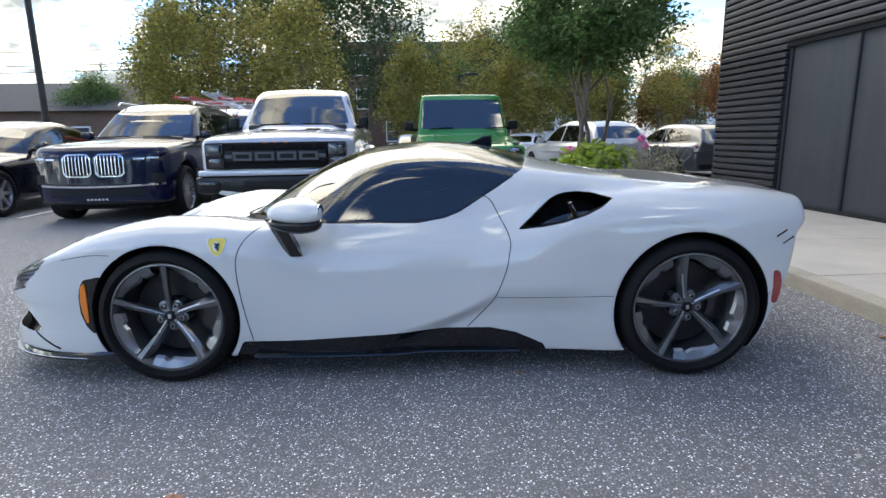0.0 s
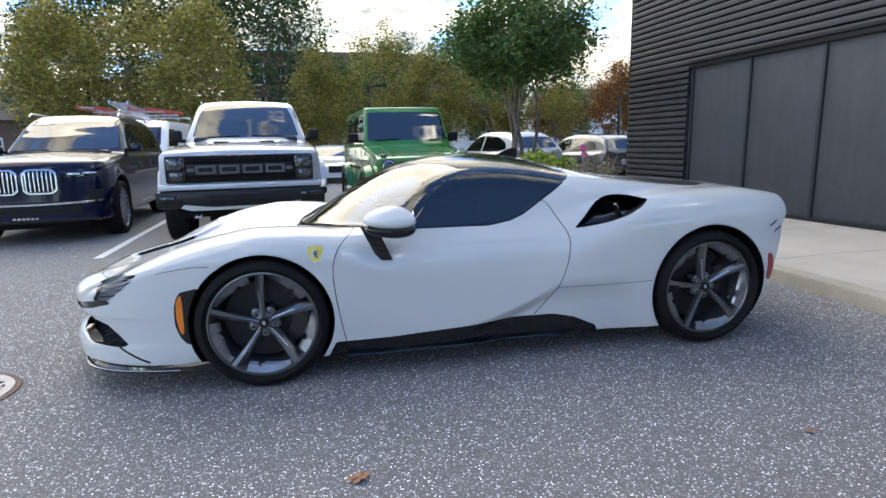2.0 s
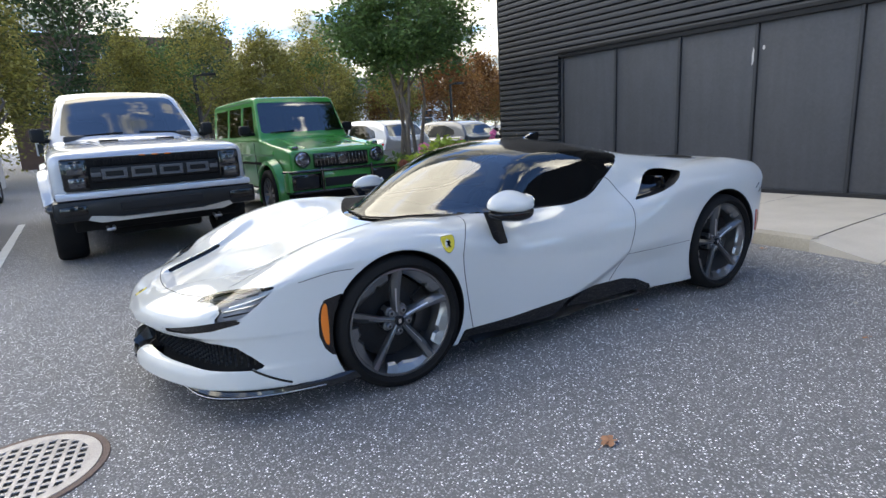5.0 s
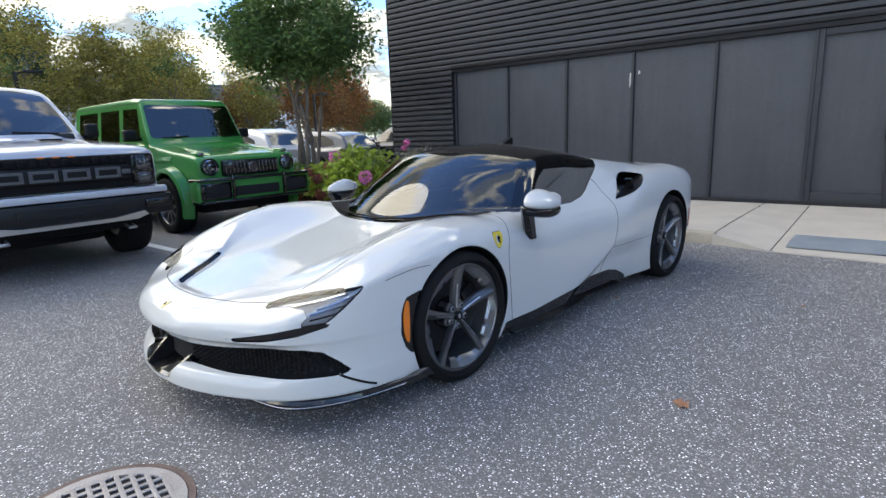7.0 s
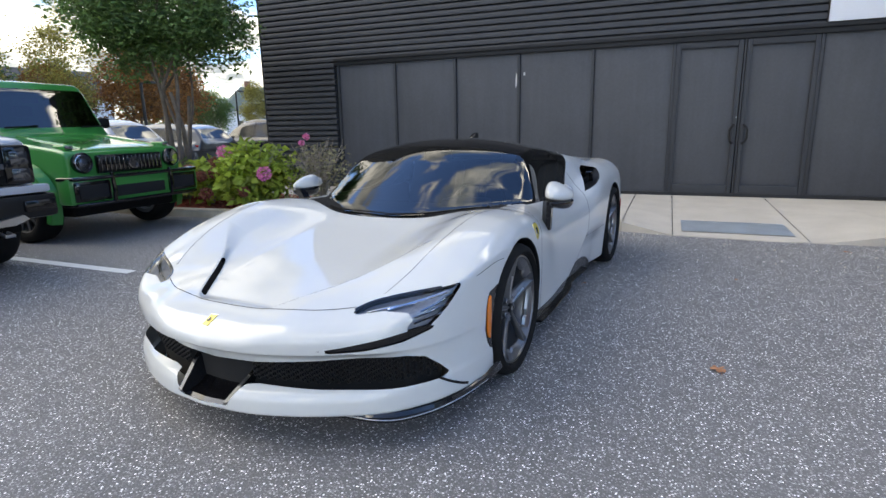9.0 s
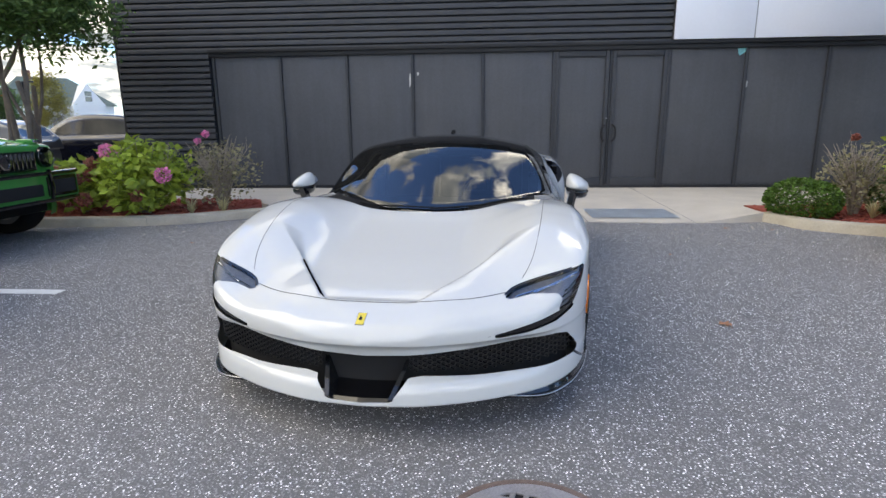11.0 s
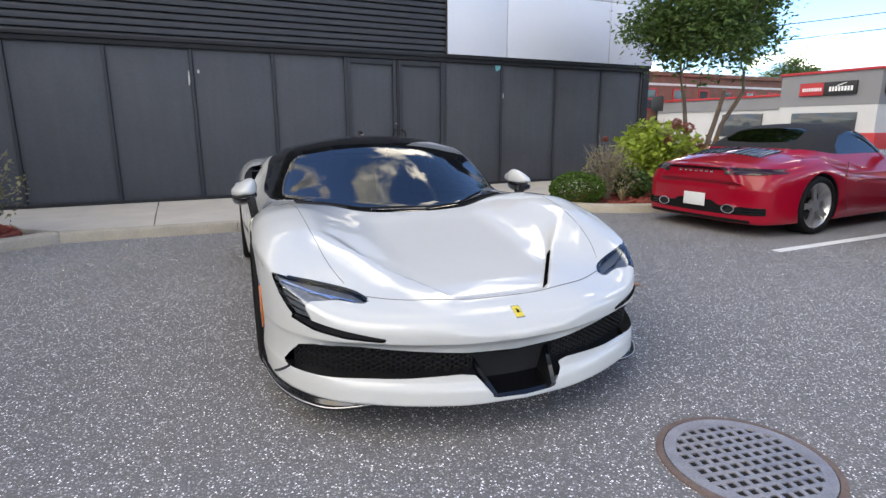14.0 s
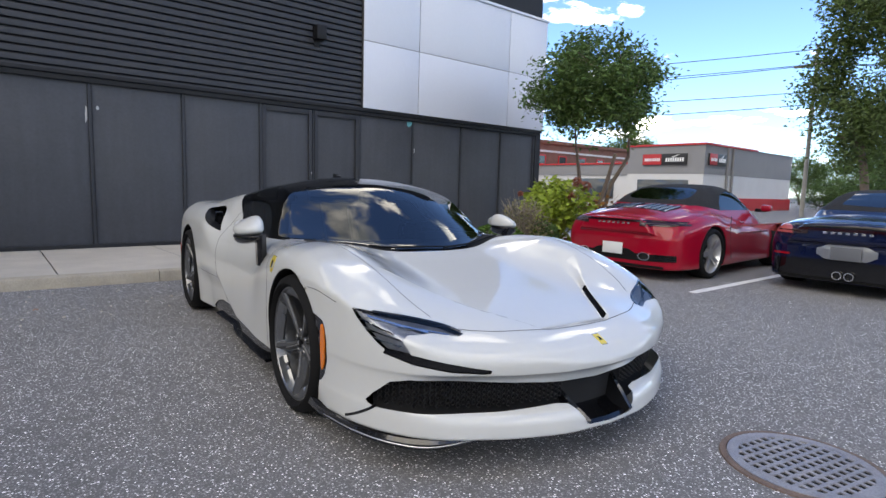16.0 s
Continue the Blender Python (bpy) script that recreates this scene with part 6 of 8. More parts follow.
    slab_part(ob, "bumper", GREEN_PAINT, (-0.88, -0.93, 0.47), (-0.66, 0.93, 0.79), 0.05, "green bumper")
    slab_part(ob, "bumper_mesh", VOID, (-0.895, -0.36, 0.52), (-0.86, 0.36, 0.66), 0.02)
    for z, h in ((0.775, 0.93), (0.47, 0.9)):
        part("bull_bar", tubed([(-0.70, -h, z), (-0.90, -h + 0.05, z), (-0.93, -h + 0.18, z), (-0.93, h - 0.18, z), (-0.90, h - 0.05, z), (-0.70, h, z)], 0.022, 10), GLOSS_BLACK, ob, "black bull bar")
    for s in (-1, 1):
        part("bull_bar", tubed([(-0.93, s * 0.42, 0.47), (-0.95, s * 0.42, 0.62), (-0.93, s * 0.42, 0.82)], 0.024, 8), GLOSS_BLACK, ob)
    slab_part(ob, "chassis", MATT_BLACK, (-0.6, -0.72, 0.30), (3.5, 0.72, 0.5), 0.03)
    mirror_pair(ob, 0.92, 0.86, 1.43, SATIN_BLACK, (0.06, 0.09, 0.08))
    slab_part(ob, "dashboard", LEATHER, (0.74, -0.7, 1.1), (1.05, 0.7, 1.40), 0.05)
    slab_part(ob, "interior_mirror", LEATHER, (0.98, -0.10, 1.70), (1.01, 0.10, 1.77), 0.01)
    seats(ob, 1.75, 0.95, 0.38, 0.55)


# navy seven-seat wagon
def big_wagon():
    arches = ((0, 0.40, 0.45), (3.1, 0.40, 0.45))
    top = curve((-0.92, 1.01), (-0.8, 1.065), (-0.55, 1.12), (0.0, 1.175), (0.6, 1.20), (1.0, 1.20), (4.2, 1.2))
    roof = curve((0.25, 0.95), (0.6, 1.17), (1.05, 1.48), (1.4, 1.69), (1.75, 1.79), (2.4, 1.82), (3.3, 1.80), (3.9, 1.74), (4.2, 1.55))
    f = body_of(top, curve((-0.9, 0.93), (0, 0.985), (1.5, 0.98), (4.2, 0.94)), -0.88, 4.2, 0.28, arches, roof, curve((0.2, 0.84), (1.4, 0.89), (4.2, 0.84)), 0.06, 0.06, 0.12, 0.12, 0.36, 1.12, 0.28, 0.12, 0.75, 0.24, 0.1, 0.05, edge=0.16)
    ob = thing("luxury_wagon", Matrix.Translation((-4.48, 9.62, 0)) @ pose(0, 0, 0, 0, 0, 90) @ Matrix.Diagonal((1.04, 1.04, 1.08, 1)), "deep navy luxury sport wagon with a twin chrome grille", "car")
    sh = Shell(lambda x, y, z: smax(f(x, y, z), x - 4.2, 0.1), (-1.05, -1.05, 0.2), (4.3, 1.05, 1.9), 0.028)
    sh.mark("windscreen", [(-0.3, 1.225), (0.66, 1.235), (0.76, 1.26), (0.68, 1.55), (0.60, 1.66), (0.4, 1.70), (-0.3, 1.71)], (1, 2), lambda x, a, z: x < 1.6)
    sh.mark("front_window", [(0.95, 1.22), (1.35, 1.54), (1.6, 1.64), (2.02, 1.66), (2.05, 1.21)], (0, 2), lambda x, a, z: a > 0.55)
    sh.mark("side_window", [(2.13, 1.21), (2.11, 1.66), (2.95, 1.65), (3.02, 1.21)], (0, 2), lambda x, a, z: a > 0.55)
    sh.mark("rear_side_window", [(3.1, 1.21), (3.04, 1.64), (3.7, 1.60), (3.85, 1.40), (3.7, 1.22)], (0, 2), lambda x, a, z: a > 0.55)
    dress(sh, ob, NAVY_PAINT, arches)
    four_wheels(ob, 3.1, 0.86, 0.385, 0.28, 0.285, multi_spoke(20, 0.006, RIM_SILVER), RIM_DARK)
    front = -1.6

    def soft(base, sign, y0, y1, depth=0.05):
        """A height that draws in towards both ends of a rounded outline."""
        return lambda y: base + sign * depth * (max(0, abs(2 * (abs(y) - y0) / (y1 - y0) - 1) - 0.6) / 0.4) ** 2

    for s in (-1, 1):
        fr = band(ob, "kidney_grille", SATIN_CHROME, sh.f, s * 0.025, s * 0.42, soft(0.66, 1, 0.025, 0.42), soft(0.975, -1, 0.025, 0.42), front, 0.022, "chrome-framed grille", 14)
        band(fr, "grille_back", VOID, sh.f, s * 0.045, s * 0.40, soft(0.682, 1, 0.045, 0.40), soft(0.953, -1, 0.045, 0.40), front, 0.026, "", 14)
        for k in range(7):
            y = 0.075 + 0.048 * k
            band(fr, "grille_bar", SATIN_CHROME, sh.f, s * (y - 0.008), s * (y + 0.008), level(0.695), level(0.94), front, 0.042, "", 1)
        lamp = band(ob, "headlight", GLOSS_BLACK, sh.f, s * 0.47, s * 0.90, lambda y: 0.865 + 0.05 * (abs(y) - 0.47), lambda y: 0.93 + 0.04 * (abs(y) - 0.47), front, 0.006, "slim headlight", 12)
        for k in (0, 1):
            band(lamp, "lamp_strip", LAMP_BRIGHT, sh.f, s * (0.54 + 0.17 * k), s * (0.68 + 0.17 * k), level(0.895 + 0.01 * k), level(0.918 + 0.01 * k), front, 0.010, "", 4)
        band(ob, "air_duct", VOID, sh.f, s * 0.74, s * 0.90, level(0.57), level(0.70), front, 0.004, "", 6)
        part("roof_rail", tubed([(1.55, s * 0.66, 1.76), (1.65, s * 0.66, 1.81), (3.6, s * 0.64, 1.80), (3.75, s * 0.63, 1.75)], 0.014, 8), STEEL, ob, "silver roof rail")
        slab_part(ob, "sill_trim", CHROME, (0.7, s * 0.955 - 0.01, 0.37), (2.5, s * 0.955 + 0.01, 0.40), 0.006)
        part("wiper", tubed([(0.52, s * 0.6, 1.215), (0.60, s * 0.1, 1.225)], 0.008, 6), MATT_BLACK, ob)
    band(ob, "bumper_blade", CHROME, sh.f, -0.90, 0.90, level(0.515, 0.03), level(0.54, 0.035), front, 0.012, "chrome bumper trim", 30)
    band(ob, "lower_grille", VOID, sh.f, -0.66, 0.66, level(0.40), level(0.495), front, 0.004, "", 20)
    band(ob, "chin_spoiler", GLOSS_BLACK, sh.f, -0.86, 0.86, level(0.30), level(0.325), front, 0.025, "", 24)
    bm = bmesh.new()
    for k in range(6):
        p, _n = on_car(-0.14 + 0.052 * k, 0.35, (1, 2), front, sh.f)
        box(bm, (p.x - 0.012, -0.155 + 0.052 * k, 0.34), (p.x + 0.01, -0.12 + 0.052 * k, 0.365))
    q = part("spoiler_lettering", bm, CHROME, ob, "plain silver bars on the spoiler")
    q["kind"] = "stuff"
    mirror_pair(ob, 1.05, 0.91, 1.25, NAVY_PAINT, (0.07, 0.09, 0.06))
    slab_part(ob, "dashboard", LEATHER, (0.6, -0.7, 1.0), (1.1, 0.7, 1.22), 0.06)
    seats(ob, 1.95, 0.85, 0.40, 0.58)
    slab_part(ob, "underbody", MATT_BLACK, (-0.7, -0.7, 0.2), (4.0, 0.7, 0.36), 0.03)


# rear-engined cabriolet, red, seen from behind
def cabriolet():
    arches = ((0, 0.34, 0.365), (2.45, 0.35, 0.37))
    top = curve((-0.95, 0.52), (-0.7, 0.62), (-0.3, 0.69), (0.3, 0.76), (0.7, 0.82), (1.5, 0.88), (2.0, 0.945), (2.35, 0.995), (2.6, 0.985), (2.9, 0.945), (3.15, 0.89), (3.34, 0.83), (3.45, 0.77))
    roof = curve((0.25, 0.70), (0.5, 0.88), (0.8, 1.08), (1.05, 1.22), (1.3, 1.285), (1.6, 1.30), (1.9, 1.26), (2.15, 1.175), (2.4, 1.055), (2.6, 0.94), (2.75, 0.82))
    f = body_of(top, curve((-0.95, 0.80), (0, 0.89), (0.8, 0.88), (1.4, 0.89), (2.2, 0.935), (2.7, 0.935), (3.1, 0.90), (3.4, 0.82)), -0.92, 3.42, 0.15, arches, roof, curve((0.2, 0.72), (1.2, 0.76), (2.2, 0.76), (2.8, 0.60), (3.0, 0.45)), 0.16, 0.10, 0.2, 0.14, 0.50, 0.86, 0.25, 0.10, 0.55, 0.3, 0.16, 0.0, 0.22, edge=0.12)
    ob = thing("cabriolet", Matrix.Translation((0.78, -4.19, 0)) @ pose(0, 0, 0, 0, 0, 90), "carmine red cabriolet with a closed black canvas roof", "car")
    sh = Shell(lambda x, y, z: smax(f(x, y, z), x - 3.45, 0.05), (-1.05, -1.0, 0.08), (3.55, 1.0, 1.36), 0.022)
    sh.mark("hood_top", [(0.86, 1.4), (0.86, 1.09), (0.80, 0.985), (0.84, 0.925), (1.95, 0.93), (2.45, 0.99), (2.52, 0.985), (2.56, 1.4)], (0, 2), lambda x, a, z: z > f_deck(x) + 0.006)
    sh.mark("rear_window", [(1.98, 0.0), (2.0, 0.34), (2.08, 0.46), (2.32, 0.48), (2.38, 0.40), (2.40, 0.0)], (0, 1), lambda x, a, z: z > 1.0, ["hood_top"])
    sh.mark("side_window", [(0.78, 0.925), (0.97, 1.085), (1.17, 1.18), (1.45, 1.20), (1.72, 1.14), (1.86, 1.02), (1.88, 0.925)], (0, 2), lambda x, a, z: (a > 0.45))
    sh.mark("windscreen", [(-0.3, 0.83), (0.5, 0.84), (0.66, 0.88), (0.58, 1.15), (0.4, 1.21), (-0.3, 1.22)], (1, 2), lambda x, a, z: x < 1.05)
    dress(sh, ob, RED_PAINT, arches)
    four_wheels(ob, 2.45, 0.80, 0.345, 0.27, 0.265, multi_spoke(5, 0.015, RIM_SILVER, True), RIM_SILVER)
    rear_dress(ob, sh.f, 0.775)
    band(ob, "bumper_insert", MATT_BLACK, sh.f, -0.84, 0.84, level(0.245, 0.03), lambda y: 0.345 + 0.05 * (1 - ramp01(abs(y), 0.22, 0.34)), 4.2, 0.005, "black bumper insert", 40)
    for s in (-1, 1):
        p, _n = on_car(s * 0.47, 0.315, (1, 2), 4.2, sh.f)
        tip = part("exhaust", lathed([(0.075, -0.03), (0.08, 0.03), (0.065, 0.03), (0.06, -0.02)], 28, Matrix.Translation(p) @ pose(0, 0, 0, 0, 90, 0) @ Matrix.Diagonal((0.66, 1.1, 1, 1)), True), CHROME, ob, "oval chrome exhaust tip")
        part("exhaust_bore", lathed([(0.001, 0.004), (0.062, 0.004), (0.062, 0.008), (0.001, 0.008)], 24, Matrix.Translation(p) @ pose(0, 0, 0, 0, 90, 0) @ Matrix.Diagonal((0.66, 1.1, 1, 1)), True), VOID, tip)
        for z in (0.275, 0.305, 0.335):
            band(ob, "bumper_vent", GLOSS_BLACK, sh.f, s * 0.60, s * 0.83, level(z), level(z + 0.016), 4.2, 0.016, "", 8)
    for s in (-1, 1):  # dark louvre well either side of the deck spine
        bm = bmesh.new()
        grid = []
        for x in np.linspace(2.57, 2.98, 8):
            row = []
            for y in np.linspace(0.035, 0.50 - 0.05 * (x - 2.57), 8):
                p, n0 = on_car(x, s * y, (0, 1), 1.4, sh.f)
                row.append(bm.verts.new(p + n0 * 0.003))
            grid.append(row)
        for p, q in zip(grid, grid[1:]):
            for k in range(7):
                bm.faces.new((p[k], q[k], q[k + 1], p[k + 1]) if s > 0 else (p[k + 1], q[k + 1], q[k], p[k]))
        part("louvre_well", bm, VOID, ob, "dark engine louvre well")
    for k in range(20):
        if k not in (9, 10):
            y = -0.47 + 0.0495 * k
            p0, n0 = on_car(2.58, y, (0, 1), 1.4, sh.f)
            p1, n1 = on_car(2.97, y * 0.97, (0, 1), 1.4, sh.f)
            part("engine_grille_slat", tubed([p0 + n0 * 0.004, (p0 + p1) / 2 + n0 * 0.010, p1 + n1 * 0.004], 0.011, 6), RIM_GREY if k % 2 else GLOSS_BLACK, ob)
    for s in (-1, 1):
        part("door_gap", tubed([(1.95, s * 0.915, 0.85), (1.97, s * 0.925, 0.6), (1.85, s * 0.915, 0.25)], 0.004, 5), JOINT, ob)
        part("door_handle", tubed([(1.55, s * 0.915, 0.76), (1.72, s * 0.925, 0.77)], 0.012, 6), RED_PAINT, ob)
    mirror_pair(ob, 0.75, 0.84, 0.96, RED_PAINT, (0.06, 0.075, 0.05))
    seats(ob, 1.55, 0.55, 0.34, 0.45)
    slab_part(ob, "dashboard", LEATHER, (0.55, -0.6, 0.7), (0.95, 0.6, 0.88), 0.05)
    plate(ob, on_car(0, 0.37, (1, 2), 4.2, sh.f)[0].x + 0.02, 0.39, PLATE_WHITE, 0, False)


f_deck = curve((0.5, 0.86), (1.95, 0.93), (2.35, 0.985), (2.6, 0.975), (3.05, 0.9))


def rear_dress(ob, f, z):
    """Full-width light bar, lettering bars and outer lamps of a sports car."""
    band(ob, "light_bar", TAIL_DARK, f, -0.84, 0.84, level(z - 0.014, -0.015), level(z + 0.016, -0.015), 4.2, 0.008, "dark red full-width light bar", 40)
    for s in (-1, 1):
        lens = band(ob, "tail_lamp", TAIL_SMOKE, f, s * 0.40, s * 0.87, lambda y: z - 0.062 + 0.02 * ramp01(abs(y), 0.7, 0.87), level(z - 0.018, -0.012), 4.2, 0.010, "smoked tail lamp", 14)
        band(lens, "lamp_strip", TAIL_DARK, f, s * 0.46, s * 0.82, level(z - 0.046), level(z - 0.036), 4.2, 0.013, "dark red strip in the lamp", 10)
    bm = bmesh.new()
    for k in range(7):
        y = -0.24 + 0.075 * k
        p, _n = on_car(y + 0.02, z - 0.036, (1, 2), 4.2, f)
        box(bm, (p.x - 0.01, y, z - 0.05), (p.x + 0.008, y + 0.042, z - 0.022), 0.004)
    q = part("rear_lettering", bm, CHROME, ob, "plain silver bars across the tail")
    q["kind"] = "stuff"
    band(ob, "rear_skirt", MATT_BLACK, f, -0.72, 0.72, level(0.165), level(0.20), 4.2, 0.003, "black lower bumper")


TAIL_DARK = material("dark_tail_lens", (0.02, 0.002, 0.004), 0.2, coat=0.5, spec=0.2)
TAIL_SMOKE = material("smoked_tail_lens", (0.035, 0.022, 0.024), 0.2, coat=0.5, spec=0.3)


def roadster():
    arches = ((0, 0.34, 0.365), (2.47, 0.35, 0.37))
    top = curve((-0.9, 0.50), (-0.6, 0.66), (-0.2, 0.76), (0.3, 0.78), (0.8, 0.83), (1.6, 0.86), (2.2, 0.93), (2.7, 0.935), (3.1, 0.90), (3.35, 0.82))
    roof = curve((0.3, 0.70), (0.55, 0.90), (0.9, 1.13), (1.15, 1.25), (1.4, 1.28), (1.7, 1.25), (2.0, 1.15), (2.3, 1.02), (2.6, 0.86))
    f = body_of(top, curve((-0.9, 0.80), (0, 0.89), (1.4, 0.88), (2.4, 0.91), (3.1, 0.87), (3.35, 0.80)), -0.9, 3.36, 0.15, arches, roof, curve((0.2, 0.72), (1.3, 0.75), (2.2, 0.72), (2.6, 0.5)), 0.14, 0.10, 0.2, 0.14, 0.5, 0.86, 0.25, 0.10, 0.55, 0.3, 0.18, 0, 0.18, edge=0.12)
    ob = thing("roadster", Matrix.Translation((-1.62, -5.22, 0)) @ pose(0, 0, 0, 0, 0, 90), "midnight blue roadster with a closed black canvas roof", "car")
    sh = Shell(lambda x, y, z: smax(f(x, y, z), x - 3.4, 0.05), (-1.0, -1.0, 0.08), (3.5, 1.0, 1.34), 0.025)
    sh.mark("hood_top", [(0.85, 1.4), (0.95, 1.12), (1.2, 1.19), (1.5, 1.20), (1.8, 1.1), (1.95, 0.915), (2.3, 0.955), (2.6, 0.93), (2.65, 1.4)], (0, 2), lambda x, a, z: z > f_deck(x) + 0.004)
    sh.mark("rear_window", [(1.78, 0.0), (1.80, 0.35), (2.2, 0.40), (2.25, 0.0)], (0, 1), lambda x, a, z: z > 1.0, ["hood_top"])
    sh.mark("side_window", [(0.75, 0.93), (0.98, 1.09), (1.2, 1.17), (1.5, 1.18), (1.74, 1.09), (1.86, 0.93)], (0, 2), lambda x, a, z: a > 0.45)
    sh.mark("windscreen", [(-0.3, 0.85), (0.5, 0.86), (0.64, 0.89), (0.58, 1.12), (0.4, 1.18), (-0.3, 1.19)], (1, 2), lambda x, a, z: x < 1.1)
    dress(sh, ob, BLUE_PAINT, arches)
    four_wheels(ob, 2.47, 0.79, 0.345, 0.26, 0.25, multi_spoke(5, 0.02, RIM_SILVER), RIM_SILVER)
    rear_dress(ob, sh.f, 0.775)
    band(ob, "rear_spoiler", GLOSS_BLACK, sh.f, -0.60, 0.60, level(0.80), level(0.825), 4.2, 0.012, "black spoiler blade")
    band(ob, "bumper_insert", GLOSS_BLACK, sh.f, -0.78, 0.78, level(0.20), level(0.42, -0.05), 4.2, 0.005, "gloss black lower bumper", 30)
    for s in (-1, 1):
        band(ob, "corner_lamp", RED_GLOW, sh.f, s * 0.58, s * 0.85, level(0.70), lambda y: 0.70 + 0.10 * ramp01(abs(y), 0.52, 0.66), 4.2, 0.012, "pale red corner lamp", 10)
        band(ob, "reflector", RED_LENS, sh.f, s * 0.60, s * 0.80, level(0.435), level(0.462), 4.2, 0.006, "", 6)
        p, _n = on_car(s * 0.06, 0.24, (1, 2), 4.2, sh.f)
        part("exhaust", lathed([(0.045, -0.04), (0.05, 0.05), (0.04, 0.05), (0.035, -0.02)], 20, Matrix.Translation(p) @ pose(0, 0, 0, 0, 90, 0), True), CHROME, ob, "round exhaust tip")
    band(ob, "plate_recess", STEEL, sh.f, -0.30, 0.30, lambda y: 0.425 + 0.05 * ramp01(abs(y), 0.2, 0.3), lambda y: 0.60 - 0.05 * ramp01(abs(y), 0.17, 0.30), 4.2, 0.006, "silver surround of the plate")
    mirror_pair(ob, 0.78, 0.84, 0.96, BLUE_PAINT, (0.075, 0.09, 0.06))
    seats(ob, 1.5, 0.55, 0.34, 0.45)
    plate(ob, on_car(0, 0.47, (1, 2), 4.2, sh.f)[0].x + 0.02, 0.50, PLATE_GREY, 0, False)


RED_GLOW = material("pale_red_lens", (0.4, 0.08, 0.08), 0.12, coat=1.0)


def plain_car(name, label, paint, m, scale=(1, 1, 1), suv=True, rear=True):
    """An everyday car of the far rows, whole but simple."""
    arches = ((0, 0.35, 0.39), (2.8, 0.35, 0.39))
    if suv:
        top = curve((-0.9, 0.75), (-0.6, 0.92), (0.0, 1.0), (0.6, 1.04), (3.6, 1.08))
        roof = curve((0.3, 0.85), (0.6, 1.05), (1.1, 1.40), (1.5, 1.58), (2.0, 1.64), (2.9, 1.60), (3.4, 1.47), (3.75, 1.05))
    else:
        top = curve((-0.9, 0.62), (-0.6, 0.76), (0.0, 0.86), (0.7, 0.93), (2.8, 0.98), (3.4, 1.02), (3.75, 0.92))
        roof = curve((0.3, 0.70), (0.6, 0.92), (1.1, 1.22), (1.5, 1.38), (2.0, 1.44), (2.6, 1.38), (3.1, 1.18), (3.5, 0.95))
    b = 1.03 if suv else 0.93
    f = body_of(top, curve((-0.9, 0.86), (0, 0.93), (3.0, 0.94), (3.75, 0.86)), -0.88, 3.78, 0.22, arches, roof, curve((0.3, 0.80), (1.5, 0.85), (3.7, 0.76)), 0.08, 0.06, 0.14, 0.12, 0.4, b, 0.25, 0.12, 0.65, 0.16, 0.14, 0.05, 0.1, edge=0.1)
    ob = thing(name, m @ Matrix.Diagonal((*scale, 1)), label, "car")
    sh = Shell(lambda x, y, z: smax(f(x, y, z), x - 3.8, 0.06), (-1.0, -1.05, 0.15), (3.9, 1.05, 1.72), 0.04)
    h = 1.56 if suv else 1.34
    sh.mark("windscreen", [(-0.3, b + 0.06), (0.72, b + 0.07), (0.62, h - 0.10), (0.4, h - 0.04), (-0.3, h - 0.03)], (1, 2), lambda x, a, z: x < 1.5)
    sh.mark("rear_window", [(-0.3, b + 0.10), (0.60, b + 0.12), (0.54, h - 0.12), (-0.3, h - 0.08)], (1, 2), lambda x, a, z: x > 2.9)
    sh.mark("front_window", [(0.95, b + 0.05), (1.38, h - 0.14), (1.7, h - 0.06), (1.98, h - 0.05), (1.98, b + 0.04)], (0, 2), lambda x, a, z: a > 0.5)
    sh.mark("side_window", [(2.06, b + 0.04), (2.06, h - 0.05), (2.7, h - 0.08), (3.2, h - 0.26), (3.3, b + 0.10), (2.9, b + 0.04)], (0, 2), lambda x, a, z: a > 0.5)
    dress(sh, ob, paint, arches)
    four_wheels(ob, 2.8, 0.83, 0.345, 0.24, 0.24, multi_spoke(7, 0.02, RIM_SILVER), RIM_DARK)
    slab_part(ob, "grille", VOID, (-0.93, -0.45, 0.42), (-0.86, 0.45, 0.66), 0.03)
    slab_part(ob, "rear_bumper", MATT_BLACK, (3.6, -0.75, 0.28), (3.82, 0.75, 0.42), 0.03)
    for s in (-1, 1):
        slab_part(ob, "headlight", LAMP_INNER, (-0.84, min(s * 0.55, s * 0.82), b - 0.34), (-0.68, max(s * 0.55, s * 0.82), b - 0.22), 0.03)
        slab_part(ob, "tail_lamp", RED_LENS, (3.60, min(s * 0.42, s * 0.82), b - 0.14), (3.73, max(s * 0.42, s * 0.82), b - 0.06), 0.02)
    mirror_pair(ob, 1.0, 0.92, b + 0.08, paint, (0.07, 0.10, 0.07))
    plate(ob, 3.80, b - 0.32, PLATE_WHITE)
    return ob


pickup()
offroader()
big_wagon()
cabriolet()
roadster()
GREY_PAINT = material("light_grey_paint", (0.42, 0.43, 0.44), 0.3, metal=0.3, coat=1.0)
SLATE_PAINT = material("slate_grey_paint", (0.07, 0.075, 0.085), 0.3, metal=0.4, coat=1.0)
BLACK_PAINT = material("black_car_paint", (0.004, 0.005, 0.012), 0.25, coat=1.0, spec=0.1)
WHITE_CAR = material("plain_white_paint", (0.7, 0.71, 0.72), 0.3, coat=1.0)


def facing(x, y, turn):
    return Matrix.Translation((x, y, 0)) @ pose(0, 0, 0, 0, 0, turn)


